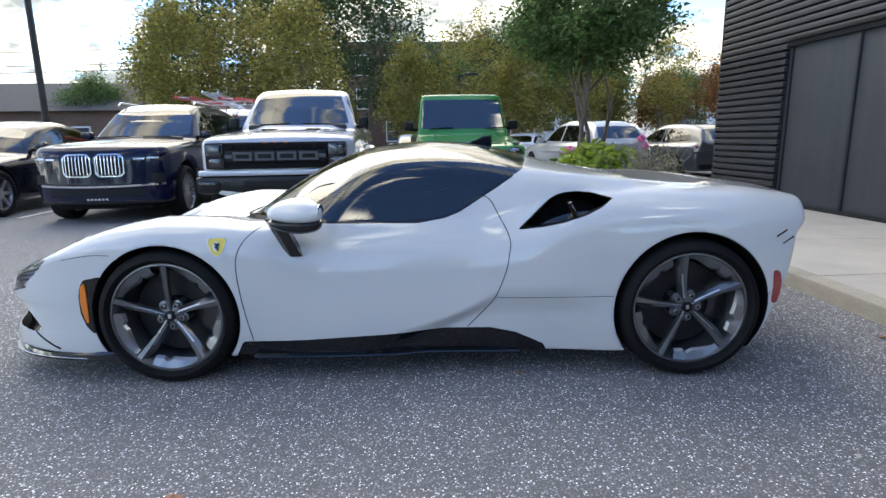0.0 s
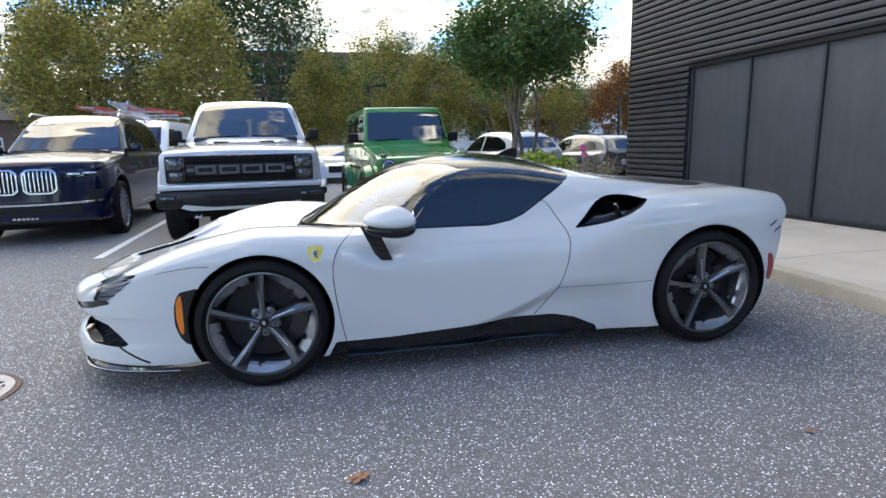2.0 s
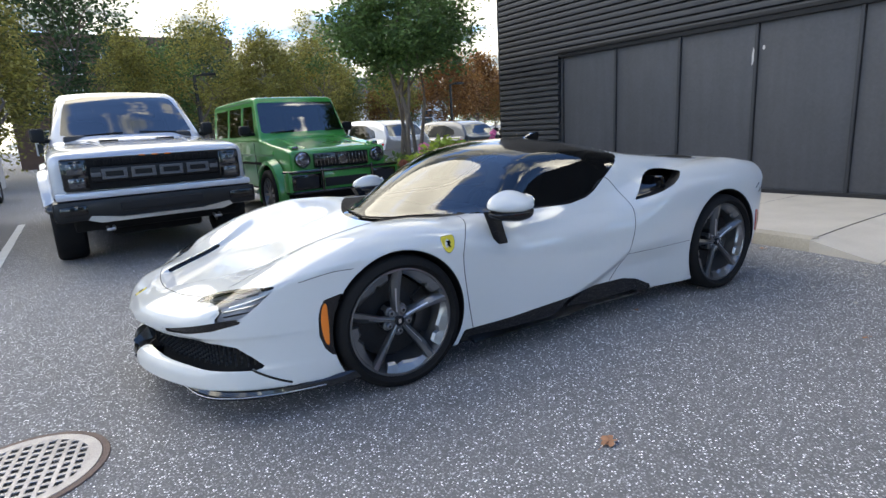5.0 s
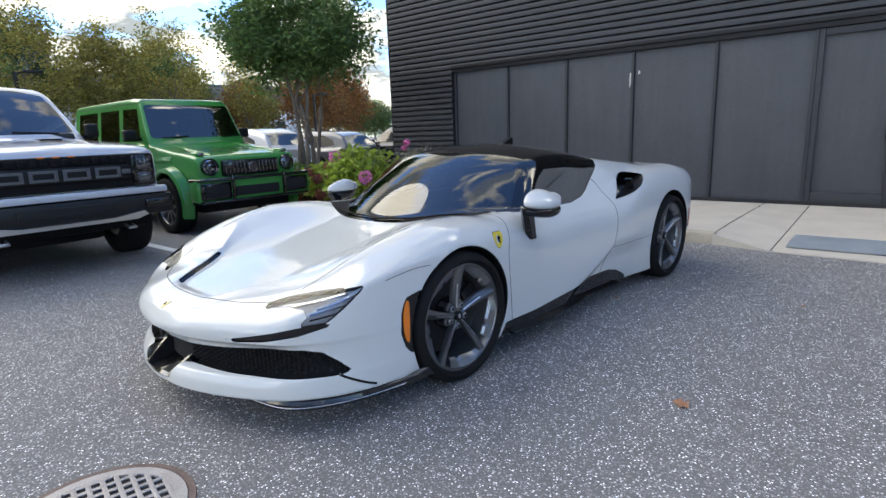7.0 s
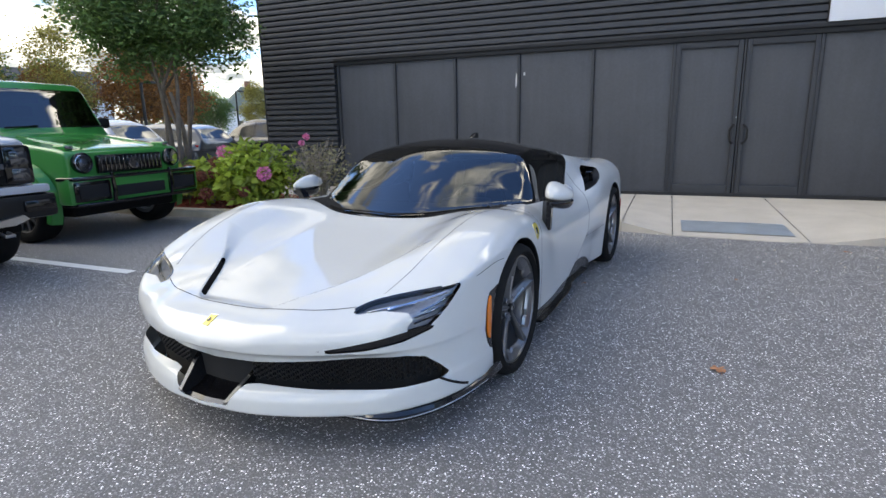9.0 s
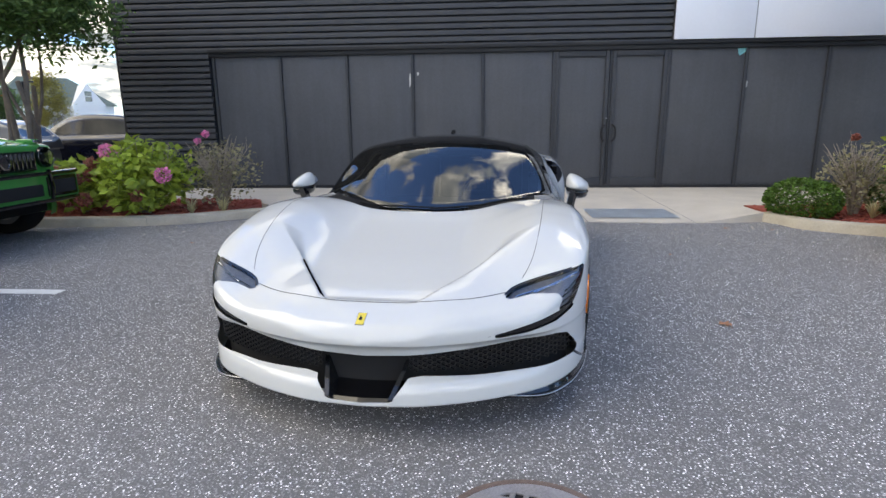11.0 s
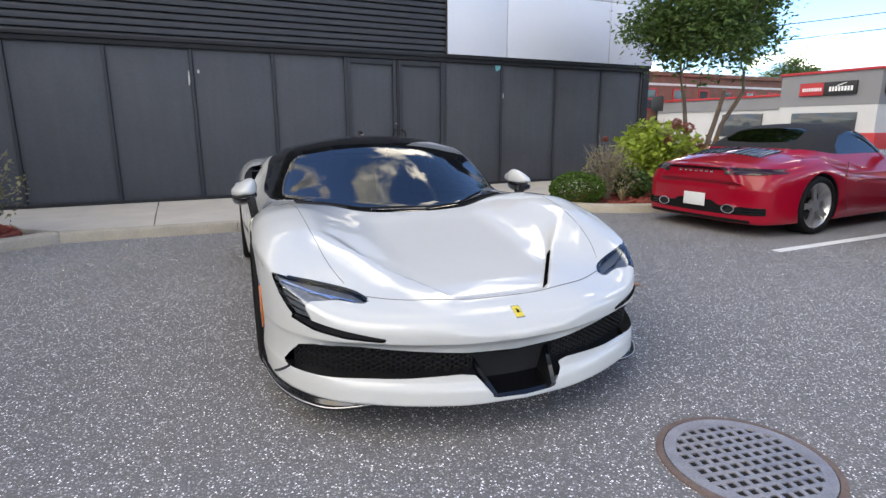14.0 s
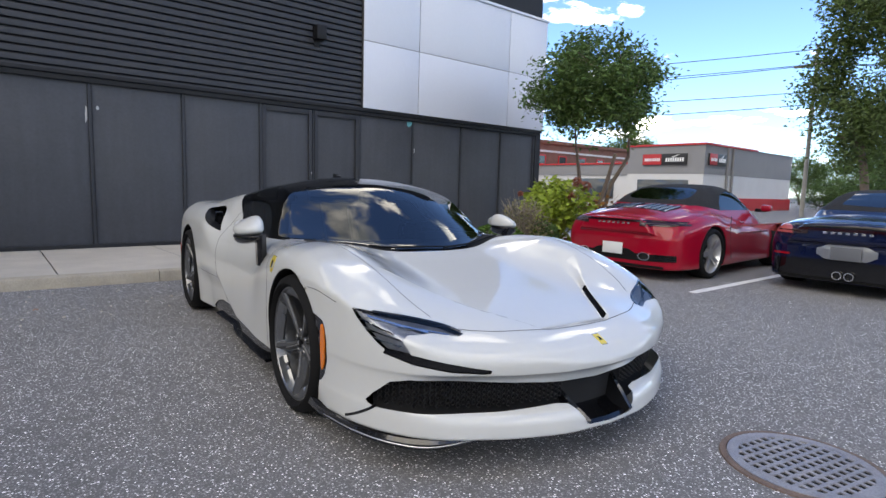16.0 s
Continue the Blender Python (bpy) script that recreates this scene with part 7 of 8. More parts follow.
plain_car("hatchback_suv", "light grey sport utility car parked tail first", GREY_PAINT, facing(5.3, 17.6, -84), (1.05, 1.0, 0.99))
plain_car("hatchback_suv", "dark grey sport utility car behind the planting bed", SLATE_PAINT, facing(8.6, 18.2, -84), (1, 1, 0.92))
plain_car("fastback_saloon", "black fastback saloon with chrome window trim", BLACK_PAINT, facing(-7.6, 9.95, 90), (1.12, 1.02, 1.16), False)
plain_car("small_saloon", "white saloon in the far row", WHITE_CAR, facing(0.95, 20.5, 92), (1, 0.95, 0.95), False)
plain_car("small_saloon", "white saloon parked beyond the green wagon", WHITE_CAR, facing(5.2, 24.5, 60), (1, 0.95, 0.95), False)
plain_car("small_saloon", "pale blue saloon in the far row", GREY_PAINT, facing(-10.6, 18.2, 92), (1, 1, 1), False)
plain_car("dark_saloon", "black car parked beyond the bed", BLACK_PAINT, facing(11.9, 17.0, -88), (1, 1, 1.0), True)


def van():
    ob = thing("work_van", facing(-4.85, 15.6, 86), "white work van with red and white ladders on its roof rack", "van")
    arches = ((0, 0.38, 0.42), (3.4, 0.38, 0.42))
    top = curve((-0.9, 0.95), (-0.5, 1.15), (0.2, 1.25), (0.6, 1.3), (4.6, 1.3))
    roof = curve((0.0, 1.1), (0.5, 1.5), (1.0, 1.95), (1.4, 2.12), (4.4, 2.15), (4.7, 2.1))
    f = body_of(top, curve((-0.9, 0.9), (0, 0.98), (4.6, 0.98)), -0.9, 4.75, 0.3, arches, roof, curve((0, 0.93), (4.7, 0.95)), 0.04, 0.04, 0.1, 0.12, 0.12, 1.3, 0.1, 0.08, 0.8, 0.14, 0.03, edge=0.08)
    sh = Shell(lambda x, y, z: smax(f(x, y, z), x - 4.75, 0.05), (-1.0, -1.1, 0.2), (4.85, 1.1, 2.25), 0.045)
    sh.mark("windscreen", [(-0.3, 1.40), (0.78, 1.42), (0.72, 1.92), (-0.3, 2.0)], (1, 2), lambda x, a, z: x < 1.5)
    sh.mark("rear_window", [(0.08, 1.45), (0.72, 1.45), (0.70, 1.92), (0.08, 1.92)], (1, 2), lambda x, a, z: x > 4.4)
    sh.mark("front_window", [(0.75, 1.40), (1.15, 1.85), (1.75, 1.87), (1.75, 1.38)], (0, 2), lambda x, a, z: a > 0.5)
    dress(sh, ob, WHITE_CAR, arches)
    four_wheels(ob, 3.4, 0.86, 0.36, 0.24, 0.22, multi_spoke(5, 0.03, RIM_SILVER), RIM_DARK)
    bm = bmesh.new()
    for k in range(8):
        box(bm, (-0.94, -0.34 + 0.09 * k, 0.72), (-0.90, -0.29 + 0.09 * k, 0.80))
    part("grille_bars", bm, MATT_BLACK, ob)["kind"] = "stuff"
    for x in (0.9, 2.4, 4.0):
        part("rack_bar", tubed([(x, -0.85, 2.16), (x, -0.85, 2.3), (x, 0.85, 2.3), (x, 0.85, 2.16)], 0.02, 6), STEEL, ob)


RED_FRP = material("red_fibreglass", (0.45, 0.05, 0.04), 0.5)
van()
for y, z, mat, tilt in ((-5.5, 2.36, RED_FRP, 0), (-4.9, 2.36, STEEL, 3), (-4.3, 2.40, RED_FRP, -2)):
    ladder = thing("ladder", Matrix.Translation((y, 17.8, z)) @ pose(0, 0, 0, 2, tilt, 90 + tilt), "ladder strapped on the roof rack of the van", "ladder", "ladders on the van")
    for s in (-1, 1):
        part("rail", boxed((-2.3, s * 0.2 - 0.02, -0.04), (2.3, s * 0.2 + 0.02, 0.04), 0.006), mat, ladder)
    for k in range(14):
        part("rung", tubed([(-2.1 + 0.32 * k, -0.19, 0), (-2.1 + 0.32 * k, 0.19, 0)], 0.015, 6), STEEL, ladder)


# ---- trees and plants ----
def leaf_material(name, color, spread=0.5):
    m = material(name, color, 0.55)
    n, l = m.node_tree.nodes, m.node_tree.links
    b = n["Principled BSDF"]
    geo, ramp, mul = n.new("ShaderNodeNewGeometry"), n.new("ShaderNodeMapRange"), n.new("ShaderNodeVectorMath")
    ramp.inputs["To Min"].default_value, ramp.inputs["To Max"].default_value = 1 - spread, 1 + spread
    mul.operation = "SCALE"
    mul.inputs[0].default_value = color
    l.new(geo.outputs["Random Per Island"], ramp.inputs["Value"])
    l.new(ramp.outputs[0], mul.inputs["Scale"])
    l.new(mul.outputs[0], b.inputs["Base Color"])
    # thin leaves let some light through
    thin, mix = n.new("ShaderNodeBsdfTranslucent"), n.new("ShaderNodeMixShader")
    l.new(mul.outputs[0], thin.inputs["Color"])
    mix.inputs[0].default_value = 0.38
    l.new(b.outputs[0], mix.inputs[1])
    l.new(thin.outputs[0], mix.inputs[2])
    l.new(mix.outputs[0], n["Material Output"].inputs["Surface"])
    return m


BARK = material("grey_brown_bark", (0.16, 0.125, 0.1), 0.9, spread=0.3, scale=12, fine=70, bump=0.6, bump_scale=40)
LEAF_GREEN = leaf_material("green_leaf", (0.095, 0.165, 0.045))
LEAF_YELLOW = leaf_material("yellowing_leaf", (0.255, 0.225, 0.05))
LEAF_DARK = leaf_material("dark_leaf", (0.05, 0.09, 0.03))
LEAF_MID = leaf_material("mid_green_leaf", (0.085, 0.13, 0.035))
LEAF_ORANGE = leaf_material("orange_leaf", (0.24, 0.11, 0.03))
LEAF_LIME = leaf_material("hydrangea_leaf", (0.31, 0.40, 0.055), 0.45)
LEAF_DRY = leaf_material("dry_leaf", (0.24, 0.22, 0.12))
LEAF_BOX = leaf_material("boxwood_leaf", (0.075, 0.15, 0.02))
PETAL = leaf_material("pink_petal", (0.80, 0.27, 0.50), 0.25)
PETAL_OLD = leaf_material("faded_petal", (0.34, 0.12, 0.09), 0.35)
STRAW = leaf_material("pale_grass", (0.48, 0.43, 0.24), 0.3)
TWIG = material("grey_twig", (0.27, 0.23, 0.185), 0.9, spread=0.2, scale=30)


def leaf_cloud(name, mat, parent, centres, size, rng, slim=0.45, droop=0.3):
    """Single leaves, each a folded blade, at the given points."""
    n = len(centres)
    c = np.asarray(centres, np.float32)
    d = rng.normal(size=(n, 3)).astype(np.float32)
    d[:, 2] = d[:, 2] * 0.5 - droop
    d /= np.linalg.norm(d, axis=1)[:, None]
    u = np.cross(d, rng.normal(size=(n, 3)).astype(np.float32))
    u /= np.maximum(np.linalg.norm(u, axis=1), 1e-6)[:, None]
    w = np.cross(d, u)
    s = (size * rng.uniform(0.6, 1.35, n)).astype(np.float32)[:, None]
    v = np.stack([c, c + d * s * 0.45 + u * s * slim * 0.5 + w * s * 0.10, c + d * s, c + d * s * 0.45 - u * s * slim * 0.5 + w * s * 0.10], 1).reshape(-1, 3)
    k = np.arange(n)[:, None] * 4
    faces = np.concatenate([k + [0, 1, 2], k + [0, 2, 3]], 0)
    me = bpy.data.meshes.new(name)
    me.from_pydata(v.tolist(), [], faces.tolist())
    me.materials.append(mat)
    ob = new(name, me)
    ob.parent = parent
    return ob


def limbs(rng, base, stems, height, spread, r0, levels=3):
    """A branching frame: a list of (points, radii), and the tips of its twigs."""
    bars, tips = [], []

    def grow(p, d, length, r, level, stem=-1):
        pts, rad = [p], [r]
        for k in range(1, 5):
            d = (d + Vector(rng.normal(size=3)) * 0.11 + Vector((0, 0, 0.05))).normalized()
            p = p + d * length / 4
            pts.append(p)
            rad.append(r * (1 - 0.12 * k))
        bars.append((pts, rad, stem))
        own = len(bars) - 1
        if level == 0:
            tips.extend(pts[1:])
            return
        for _ in range(4 if level > 1 else 5):
            q = Vector(rng.normal(size=3))
            q = (q - d * q.dot(d)).normalized()
            at = pts[int(rng.integers(2, 5))]
            grow(at, (d * 0.75 + q * spread).normalized(), length * rng.uniform(0.5, 0.8), r * 0.52, level - 1, own)

    for i in range(stems):
        a = 2 * math.pi * (i + rng.uniform(-0.2, 0.2)) / max(stems, 1)
        lean = 0.0 if stems == 1 else 0.13
        grow(base + Vector((math.cos(a), math.sin(a), 0)) * (0.1 if stems > 1 else 0), Vector((lean * math.cos(a), lean * math.sin(a), 1)).normalized(), height * 0.42, r0, levels)
    return bars, tips


def tree(name, m, label, seed, stems, height, crown, crown_z, leaves, size, mat, r0=0.06, spread=0.75, gaps=0.5, cone=0.0):
    """crown: half width and half height of the leafy part, whose middle is crown_z up."""
    rng = np.random.default_rng(seed)
    ob = thing(name, m, label, "tree")
    bars, tips = limbs(rng, Vector((0, 0, -0.05)), stems, height, spread, r0)
    bm = bmesh.new()
    held = set()
    for own, (pts, rad, stem) in enumerate(bars):
        # limbs end inside the leafy crown; no bare twigs below it
        if rad[0] < r0 * 0.6 and (pts[-1].z < crown_z - crown[1] * 0.6 or math.hypot(pts[-1].x, pts[-1].y) > crown[0] * 0.8):
            continue
        if stem >= 0 and stem not in held:
            continue
        held.add(own)
        kept = []
        for p in pts:
            taper = crown[0] * (1 - cone * min(1, max(0, (p.z - crown_z) / crown[1] + 1) / 2))
            if p.z > crown_z - crown[1] * 0.8 and (p.x * p.x + p.y * p.y) / taper ** 2 + ((p.z - crown_z) / crown[1]) ** 2 > 0.72:
                break
            kept.append(p)
        if rad[0] > 0.004 and len(kept) > 1:
            tube(bm, kept, rad[:len(kept)], 7 if rad[0] > 0.02 else 4)
    part("trunk", bm, BARK, ob, "", 60)
    # clumps in an uneven crown, with gaps
    pts = []
    clumps = max(30, leaves // 26)
    while len(pts) < leaves:
        v = rng.normal(size=3)
        v /= np.linalg.norm(v)
        r = rng.uniform(0.25, 1.0) ** 0.55
        taper = 1 - cone * (v[2] * r + 1) / 2
        c = np.array([v[0] * r * crown[0] * taper, v[1] * r * crown[0] * taper, crown_z + v[2] * r * crown[1] * (1 if v[2] > 0 else 0.95)])
        nz = noise.noise(Vector((c[0] * 1.1 / crown[0] * 2 + seed, c[1] * 2.2 / crown[0], c[2] * 2.2 / crown[1])))
        if nz < gaps - 0.62:
            continue
        bump = 1 + 0.40 * noise.noise(Vector((v[0] * 2.2 + seed, v[1] * 2.2, v[2] * 2.2)))
        c = np.array([0, 0, crown_z]) + (c - np.array([0, 0, crown_z])) * bump
        k = int(rng.integers(16, 36))
        pts.extend(c + rng.normal(size=(k, 3)) * np.array([1, 1, 0.8]) * crown[0] * 0.11)
    leaf_cloud("crown", mat, ob, np.array(pts[:leaves]), size, rng)
    return ob


tree("ornamental_tree", Matrix.Translation((3.58, 10.2, 0.08)), "small multi-stemmed ornamental tree in full green leaf", 11, 5, 6.2, (1.42, 0.95), 3.12, 22000, 0.095, LEAF_GREEN, 0.05, 0.6, 0.60)
tree("ornamental_tree", Matrix.Translation((3.42, -3.85, 0.08)), "small green ornamental tree beside the cabriolet", 23, 3, 6.2, (1.32, 1.0), 3.15, 22000, 0.095, LEAF_GREEN, 0.055, 0.6, 0.52)

# the rows of trees beyond the car park: a few models, repeated
models = {
    "yellow": tree("street_tree", Matrix.Translation((-9.4, 26, 0)), "tree with yellowing autumn leaves along the road", 3, 1, 5.4, (2.5, 3.0), 4.1, 13000, 0.17, LEAF_YELLOW, 0.13, 0.9, 0.42, 0.55),
    "sparse": tree("street_tree", Matrix.Translation((3.9, 27, 0)), "thinly leaved autumn tree along the road", 8, 1, 5.6, (2.0, 2.6), 4.4, 6000, 0.15, LEAF_YELLOW, 0.11, 0.8, 0.62, 0.3),
    "dark": tree("tall_tree", Matrix.Translation((-8.5, 36, 0)), "tall dark green tree behind the road", 14, 1, 9.5, (4.2, 5.2), 7.6, 17000, 0.26, LEAF_DARK, 0.22, 0.8, 0.5, 0.2),
    "orange": tree("street_tree", Matrix.Translation((18.5, 29, 0)), "tree with rusty orange autumn leaves", 19, 1, 4.8, (2.4, 2.3), 3.6, 10000, 0.18, LEAF_ORANGE, 0.12, 0.9, 0.5, 0.3),
    "green": tree("street_tree", Matrix.Translation((11.5, 33, 0)), "mid-green tree in the distance", 27, 1, 5.5, (2.8, 2.5), 4.2, 12000, 0.2, LEAF_GREEN, 0.13, 0.9, 0.48, 0.3),
}
for kind, x, y, turn, size in (("yellow", -4.0, 25.5, 80, 1.03), ("yellow", 0.9, 27, 200, 0.80), ("yellow", 6.6, 27.5, 310, 0.86), ("sparse", 9.2, 27.5, 130, 1.0), ("sparse", 14.0, 28, 250, 0.95), ("sparse", 7.2, 29, 60, 0.92), ("sparse", -6.8, 28, 10, 1.15),
                               ("dark", -1.8, 35, 120, 1.02), ("dark", -13.5, 39, 210, 0.8), ("orange", 22.5, 31, 90, 1.05), ("orange", 15.2, 31, 170, 0.8), ("green", 25.5, 36, 30, 0.9), ("green", 14, 38, 100, 1.0), ("green", -21, 42, 160, 0.9), ("green", 19.5, 37, 230, 0.85), ("yellow", 12.0, 31, 20, 0.72), ("green", 3.5, 36, 300, 1.0), ("yellow", 41, 40, 60, 0.8), ("dark", 7.5, 44, 60, 0.75),
                               ("green", 34, 41, 10, 0.8), ("green", 28, 33, 70, 0.62), ("orange", 30, 38, 250, 0.85)):
    copy_thing(models[kind], Matrix.Translation((x, y, 0)) @ pose(0, 0, 0, 0, 0, turn) @ Matrix.Diagonal((size, size, size, 1)))
copy_thing(models["green"], Matrix.Translation((33, -52, 0)) @ Matrix.Diagonal((1.25, 1.25, 1.25, 1)))
ever = tree("tall_tree", Matrix.Translation((4.4, -28, 0)), "tall dense green roadside tree by the utility pole", 31, 1, 12, (3.6, 6.4), 8.4, 30000, 0.24, LEAF_MID, 0.24, 0.7, 0.48, 0.3)
copy_thing(ever, Matrix.Translation((-3.5, -33, 0)) @ pose(0, 0, 0, 0, 0, 140) @ Matrix.Diagonal((0.95, 0.95, 1.05, 1)))
for x, y, s, turn in ((9.5, -62, 1.0, 20), (3, -60, 0.9, 100), (-4, -58, 1.1, 200), (15, -75, 1.2, 260), (24, -80, 1.0, 10)):
    copy_thing(models["green"], Matrix.Translation((x, y, 0)) @ pose(0, 0, 0, 0, 0, turn) @ Matrix.Diagonal((1.5 * s, 1.5 * s, s, 1)))
for x, y, s, turn in ((-30, 30, 1.0, 20), (-34, 12, 0.9, 100), (-33, -6, 1.1, 200), (-28, -24, 1.0, 260), (-14, -36, 1.0, 10), (-36, 22, 1.1, 60), (-24, -34, 0.9, 80)):
    copy_thing(models["dark"], Matrix.Translation((x, y, 0)) @ pose(0, 0, 0, 0, 0, turn) @ Matrix.Diagonal((s, s, 0.45 * s, 1)))

for x, y, turn in ((9, -47, 0), (5, -46, 70), (1, -48, 150), (-3, -46, 220), (-7, -47, 300), (12, -50, 40)):
    copy_thing(models["green"], Matrix.Translation((x, y, -0.9)) @ pose(0, 0, 0, 0, 0, turn) @ Matrix.Diagonal((1.0, 1.0, 0.55, 1)))


def shrub(name, label, m, seed, radius, height, leaves, size, mat, twigs, flowers=(), petal=None, slim=0.6, ball=False):
    rng = np.random.default_rng(seed)
    ob = thing(name, m, label, "shrub")
    bm = bmesh.new()
    for _ in range(twigs):
        a, t = rng.uniform(0, 6.28), rng.uniform(0.3, 1)
        tip = Vector((radius * t * math.cos(a), radius * t * math.sin(a), height * rng.uniform(0.65, 1.0)))
        mid = Vector((tip.x * 0.35, tip.y * 0.35, tip.z * 0.55))
        tube(bm, [Vector((tip.x * 0.1, tip.y * 0.1, 0)), mid, tip], [0.009, 0.006, 0.003], 4)
        for _k in range(2):
            s = mid.lerp(tip, rng.uniform(0.1, 0.8))
            tube(bm, [s, s + Vector(rng.normal(size=3)) * 0.09 + Vector((0, 0, 0.08))], [0.004, 0.002], 4)
    part("twig_frame", bm, TWIG, ob, "", 60)
    v = rng.normal(size=(leaves, 3))
    v /= np.linalg.norm(v, axis=1)[:, None]
    r = rng.uniform(0.9 if ball else 0.15, 1.0, leaves)[:, None] ** 0.6
    p = v * r * np.array([radius, radius, height * (0.5 if ball else 0.48)]) + np.array([0, 0, height * 0.53])
    p[:, :2] *= (1 + 0.22 * np.sin(3 * np.arctan2(v[:, 1], v[:, 0]) + seed))[:, None] if not ball else 1
    p[:, 2] = np.maximum(p[:, 2], 0.02)
    leaf_cloud("foliage", mat, ob, p, size, rng, slim, 0.1)
    for x, y, z, rad, mt in flowers:
        q = rng.normal(size=(260, 3))
        q /= np.linalg.norm(q, axis=1)[:, None]
        leaf_cloud("flower_head", mt, ob, q * rad * rng.uniform(0.75, 1.0, 260)[:, None] + np.array([x, y, z]), 0.034, rng, 0.95, 0.0)
    return ob


shrub("hydrangea", "bushy green hydrangea with pink flower heads in mulch", Matrix.Translation((2.98, 8.05, 0.09)), 4, 0.60, 1.02, 2100, 0.14, LEAF_LIME, 26,
      ((-0.36, -0.52, 0.57, 0.105, PETAL), (-0.32, 0.22, 0.88, 0.10, PETAL), (-0.40, -0.16, 0.30, 0.075, PETAL_OLD), (-0.35, 0.62, 0.25, 0.09, PETAL_OLD), (-0.2, 0.55, 0.72, 0.07, PETAL_OLD), (-0.30, 0.75, 0.50, 0.08, PETAL_OLD)))
shrub("hydrangea", "spreading green hydrangea with faded flowers in mulch", Matrix.Translation((3.05, 9.0, 0.09)), 14, 0.45, 0.75, 600, 0.14, LEAF_LIME, 18, ((-0.3, 0.1, 0.6, 0.085, PETAL_OLD), (-0.2, -0.3, 0.55, 0.08, PETAL_OLD)))
shrub("rose_bush", "sparse dry rose bush with bare stems in mulch", Matrix.Translation((3.42, 7.15, 0.09)), 6, 0.52, 1.02, 950, 0.06, LEAF_DRY, 60, ((-0.1, 0.1, 1.08, 0.035, PETAL), (0.05, 0.3, 0.98, 0.03, PETAL)))
shrub("rose_bush", "sparse dry rose bush with bare stems in the second bed", Matrix.Translation((3.02, -1.38, 0.09)), 9, 0.46, 0.92, 900, 0.06, LEAF_DRY, 55, ((0.0, 0.1, 0.98, 0.03, PETAL_OLD),))
shrub("boxwood", "clipped low green boxwood shrub", Matrix.Translation((2.98, -0.72, 0.02)), 10, 0.43, 0.52, 5200, 0.045, LEAF_BOX, 6, ball=True)
shrub("boxwood", "low green shrub behind the rose bush", Matrix.Translation((3.1, -1.95, 0.06)), 12, 0.33, 0.50, 2000, 0.06, LEAF_GREEN, 6, ball=True)
shrub("hydrangea", "yellow-green hydrangea with faded pink flowers by the tree", Matrix.Translation((3.45, -2.75, 0.09)), 15, 0.72, 1.30, 2200, 0.14, LEAF_LIME, 26, ((-0.35, -0.2, 1.22, 0.09, PETAL_OLD), (-0.3, -0.55, 1.15, 0.10, PETAL_OLD), (-0.45, 0.1, 0.95, 0.07, PETAL_OLD)))
shrub("low_shrub", "reddish low shrub at the foot of the tree", Matrix.Translation((3.35, -3.9, 0.09)), 16, 0.6, 1.0, 900, 0.10, LEAF_ORANGE, 16)
shrub("low_shrub", "green shrub at the foot of the ornamental tree", Matrix.Translation((3.4, 10.1, 0.09)), 18, 0.7, 0.75, 900, 0.13, LEAF_GREEN, 16)


def tuft(m, seed, label):
    rng = np.random.default_rng(seed)
    bm = bmesh.new()
    for _ in range(60):
        a, r = rng.uniform(0, 6.28), rng.uniform(0.05, 0.22)
        tip = Vector((r * math.cos(a), r * math.sin(a), rng.uniform(0.08, 0.26)))
        side = Vector((-math.sin(a), math.cos(a), 0)) * 0.006
        mid = Vector((tip.x * 0.45, tip.y * 0.45, tip.z * 0.75))
        vs = [bm.verts.new(q) for q in (side * -1, side, mid + side, mid - side, tip)]
        bm.faces.new((vs[0], vs[1], vs[2], vs[3]))
        bm.faces.new((vs[3], vs[2], vs[4]))
    ob = tagged(finish(bm, "grass_tuft", STRAW), label, "grass")
    ob.matrix_world = m


tuft(Matrix.Translation((2.98, 7.38, 0.09)), 1, "pale dry grass tuft in the mulch")
tuft(Matrix.Translation((2.72, -1.42, 0.09)), 2, "pale dry grass tuft in the second bed")
tuft(Matrix.Translation((3.1, 6.98, 0.09)), 3, "pale dry grass tuft in the mulch")


# ---- street furniture and the buildings around ----
POLE_DARK = material("dark_bronze_pole", (0.02, 0.018, 0.016), 0.5, metal=0.4)
POLE_WOOD = material("weathered_pole_wood", (0.3, 0.29, 0.27), 0.9, spread=0.2, scale=4)


def street_lamp(x, y, height, label):
    ob = thing("street_lamp", Matrix.Translation((x, y, 0)), label, "street lamp", "car park lamps")
    part("pole", lathed([(0.16, 0), (0.16, 0.25), (0.085, 0.3), (0.07, height)], 16), POLE_DARK, ob)
    part("arm", tubed([(0, 0, height - 0.05), (0.3, 0, height + 0.02), (0.5, 0, height + 0.02)], 0.035, 8), POLE_DARK, ob)
    part("lamp_head", boxed((0.3, -0.16, height - 0.02), (0.85, 0.16, height + 0.09), 0.03), POLE_DARK, ob)
    return ob


street_lamp(-9.2, 15.9, 9.0, "dark bronze car park lamp post")
street_lamp(3.1, 26.0, 4.0, "dark lamp post among the trees")
street_lamp(16.4, 26.0, 3.6, "dark lamp post behind the ornamental tree")
street_lamp(-8.6, 27.0, 4.2, "dark lamp post by the road")
street_lamp(34.0, 36.0, 4.4, "dark lamp post near the house")

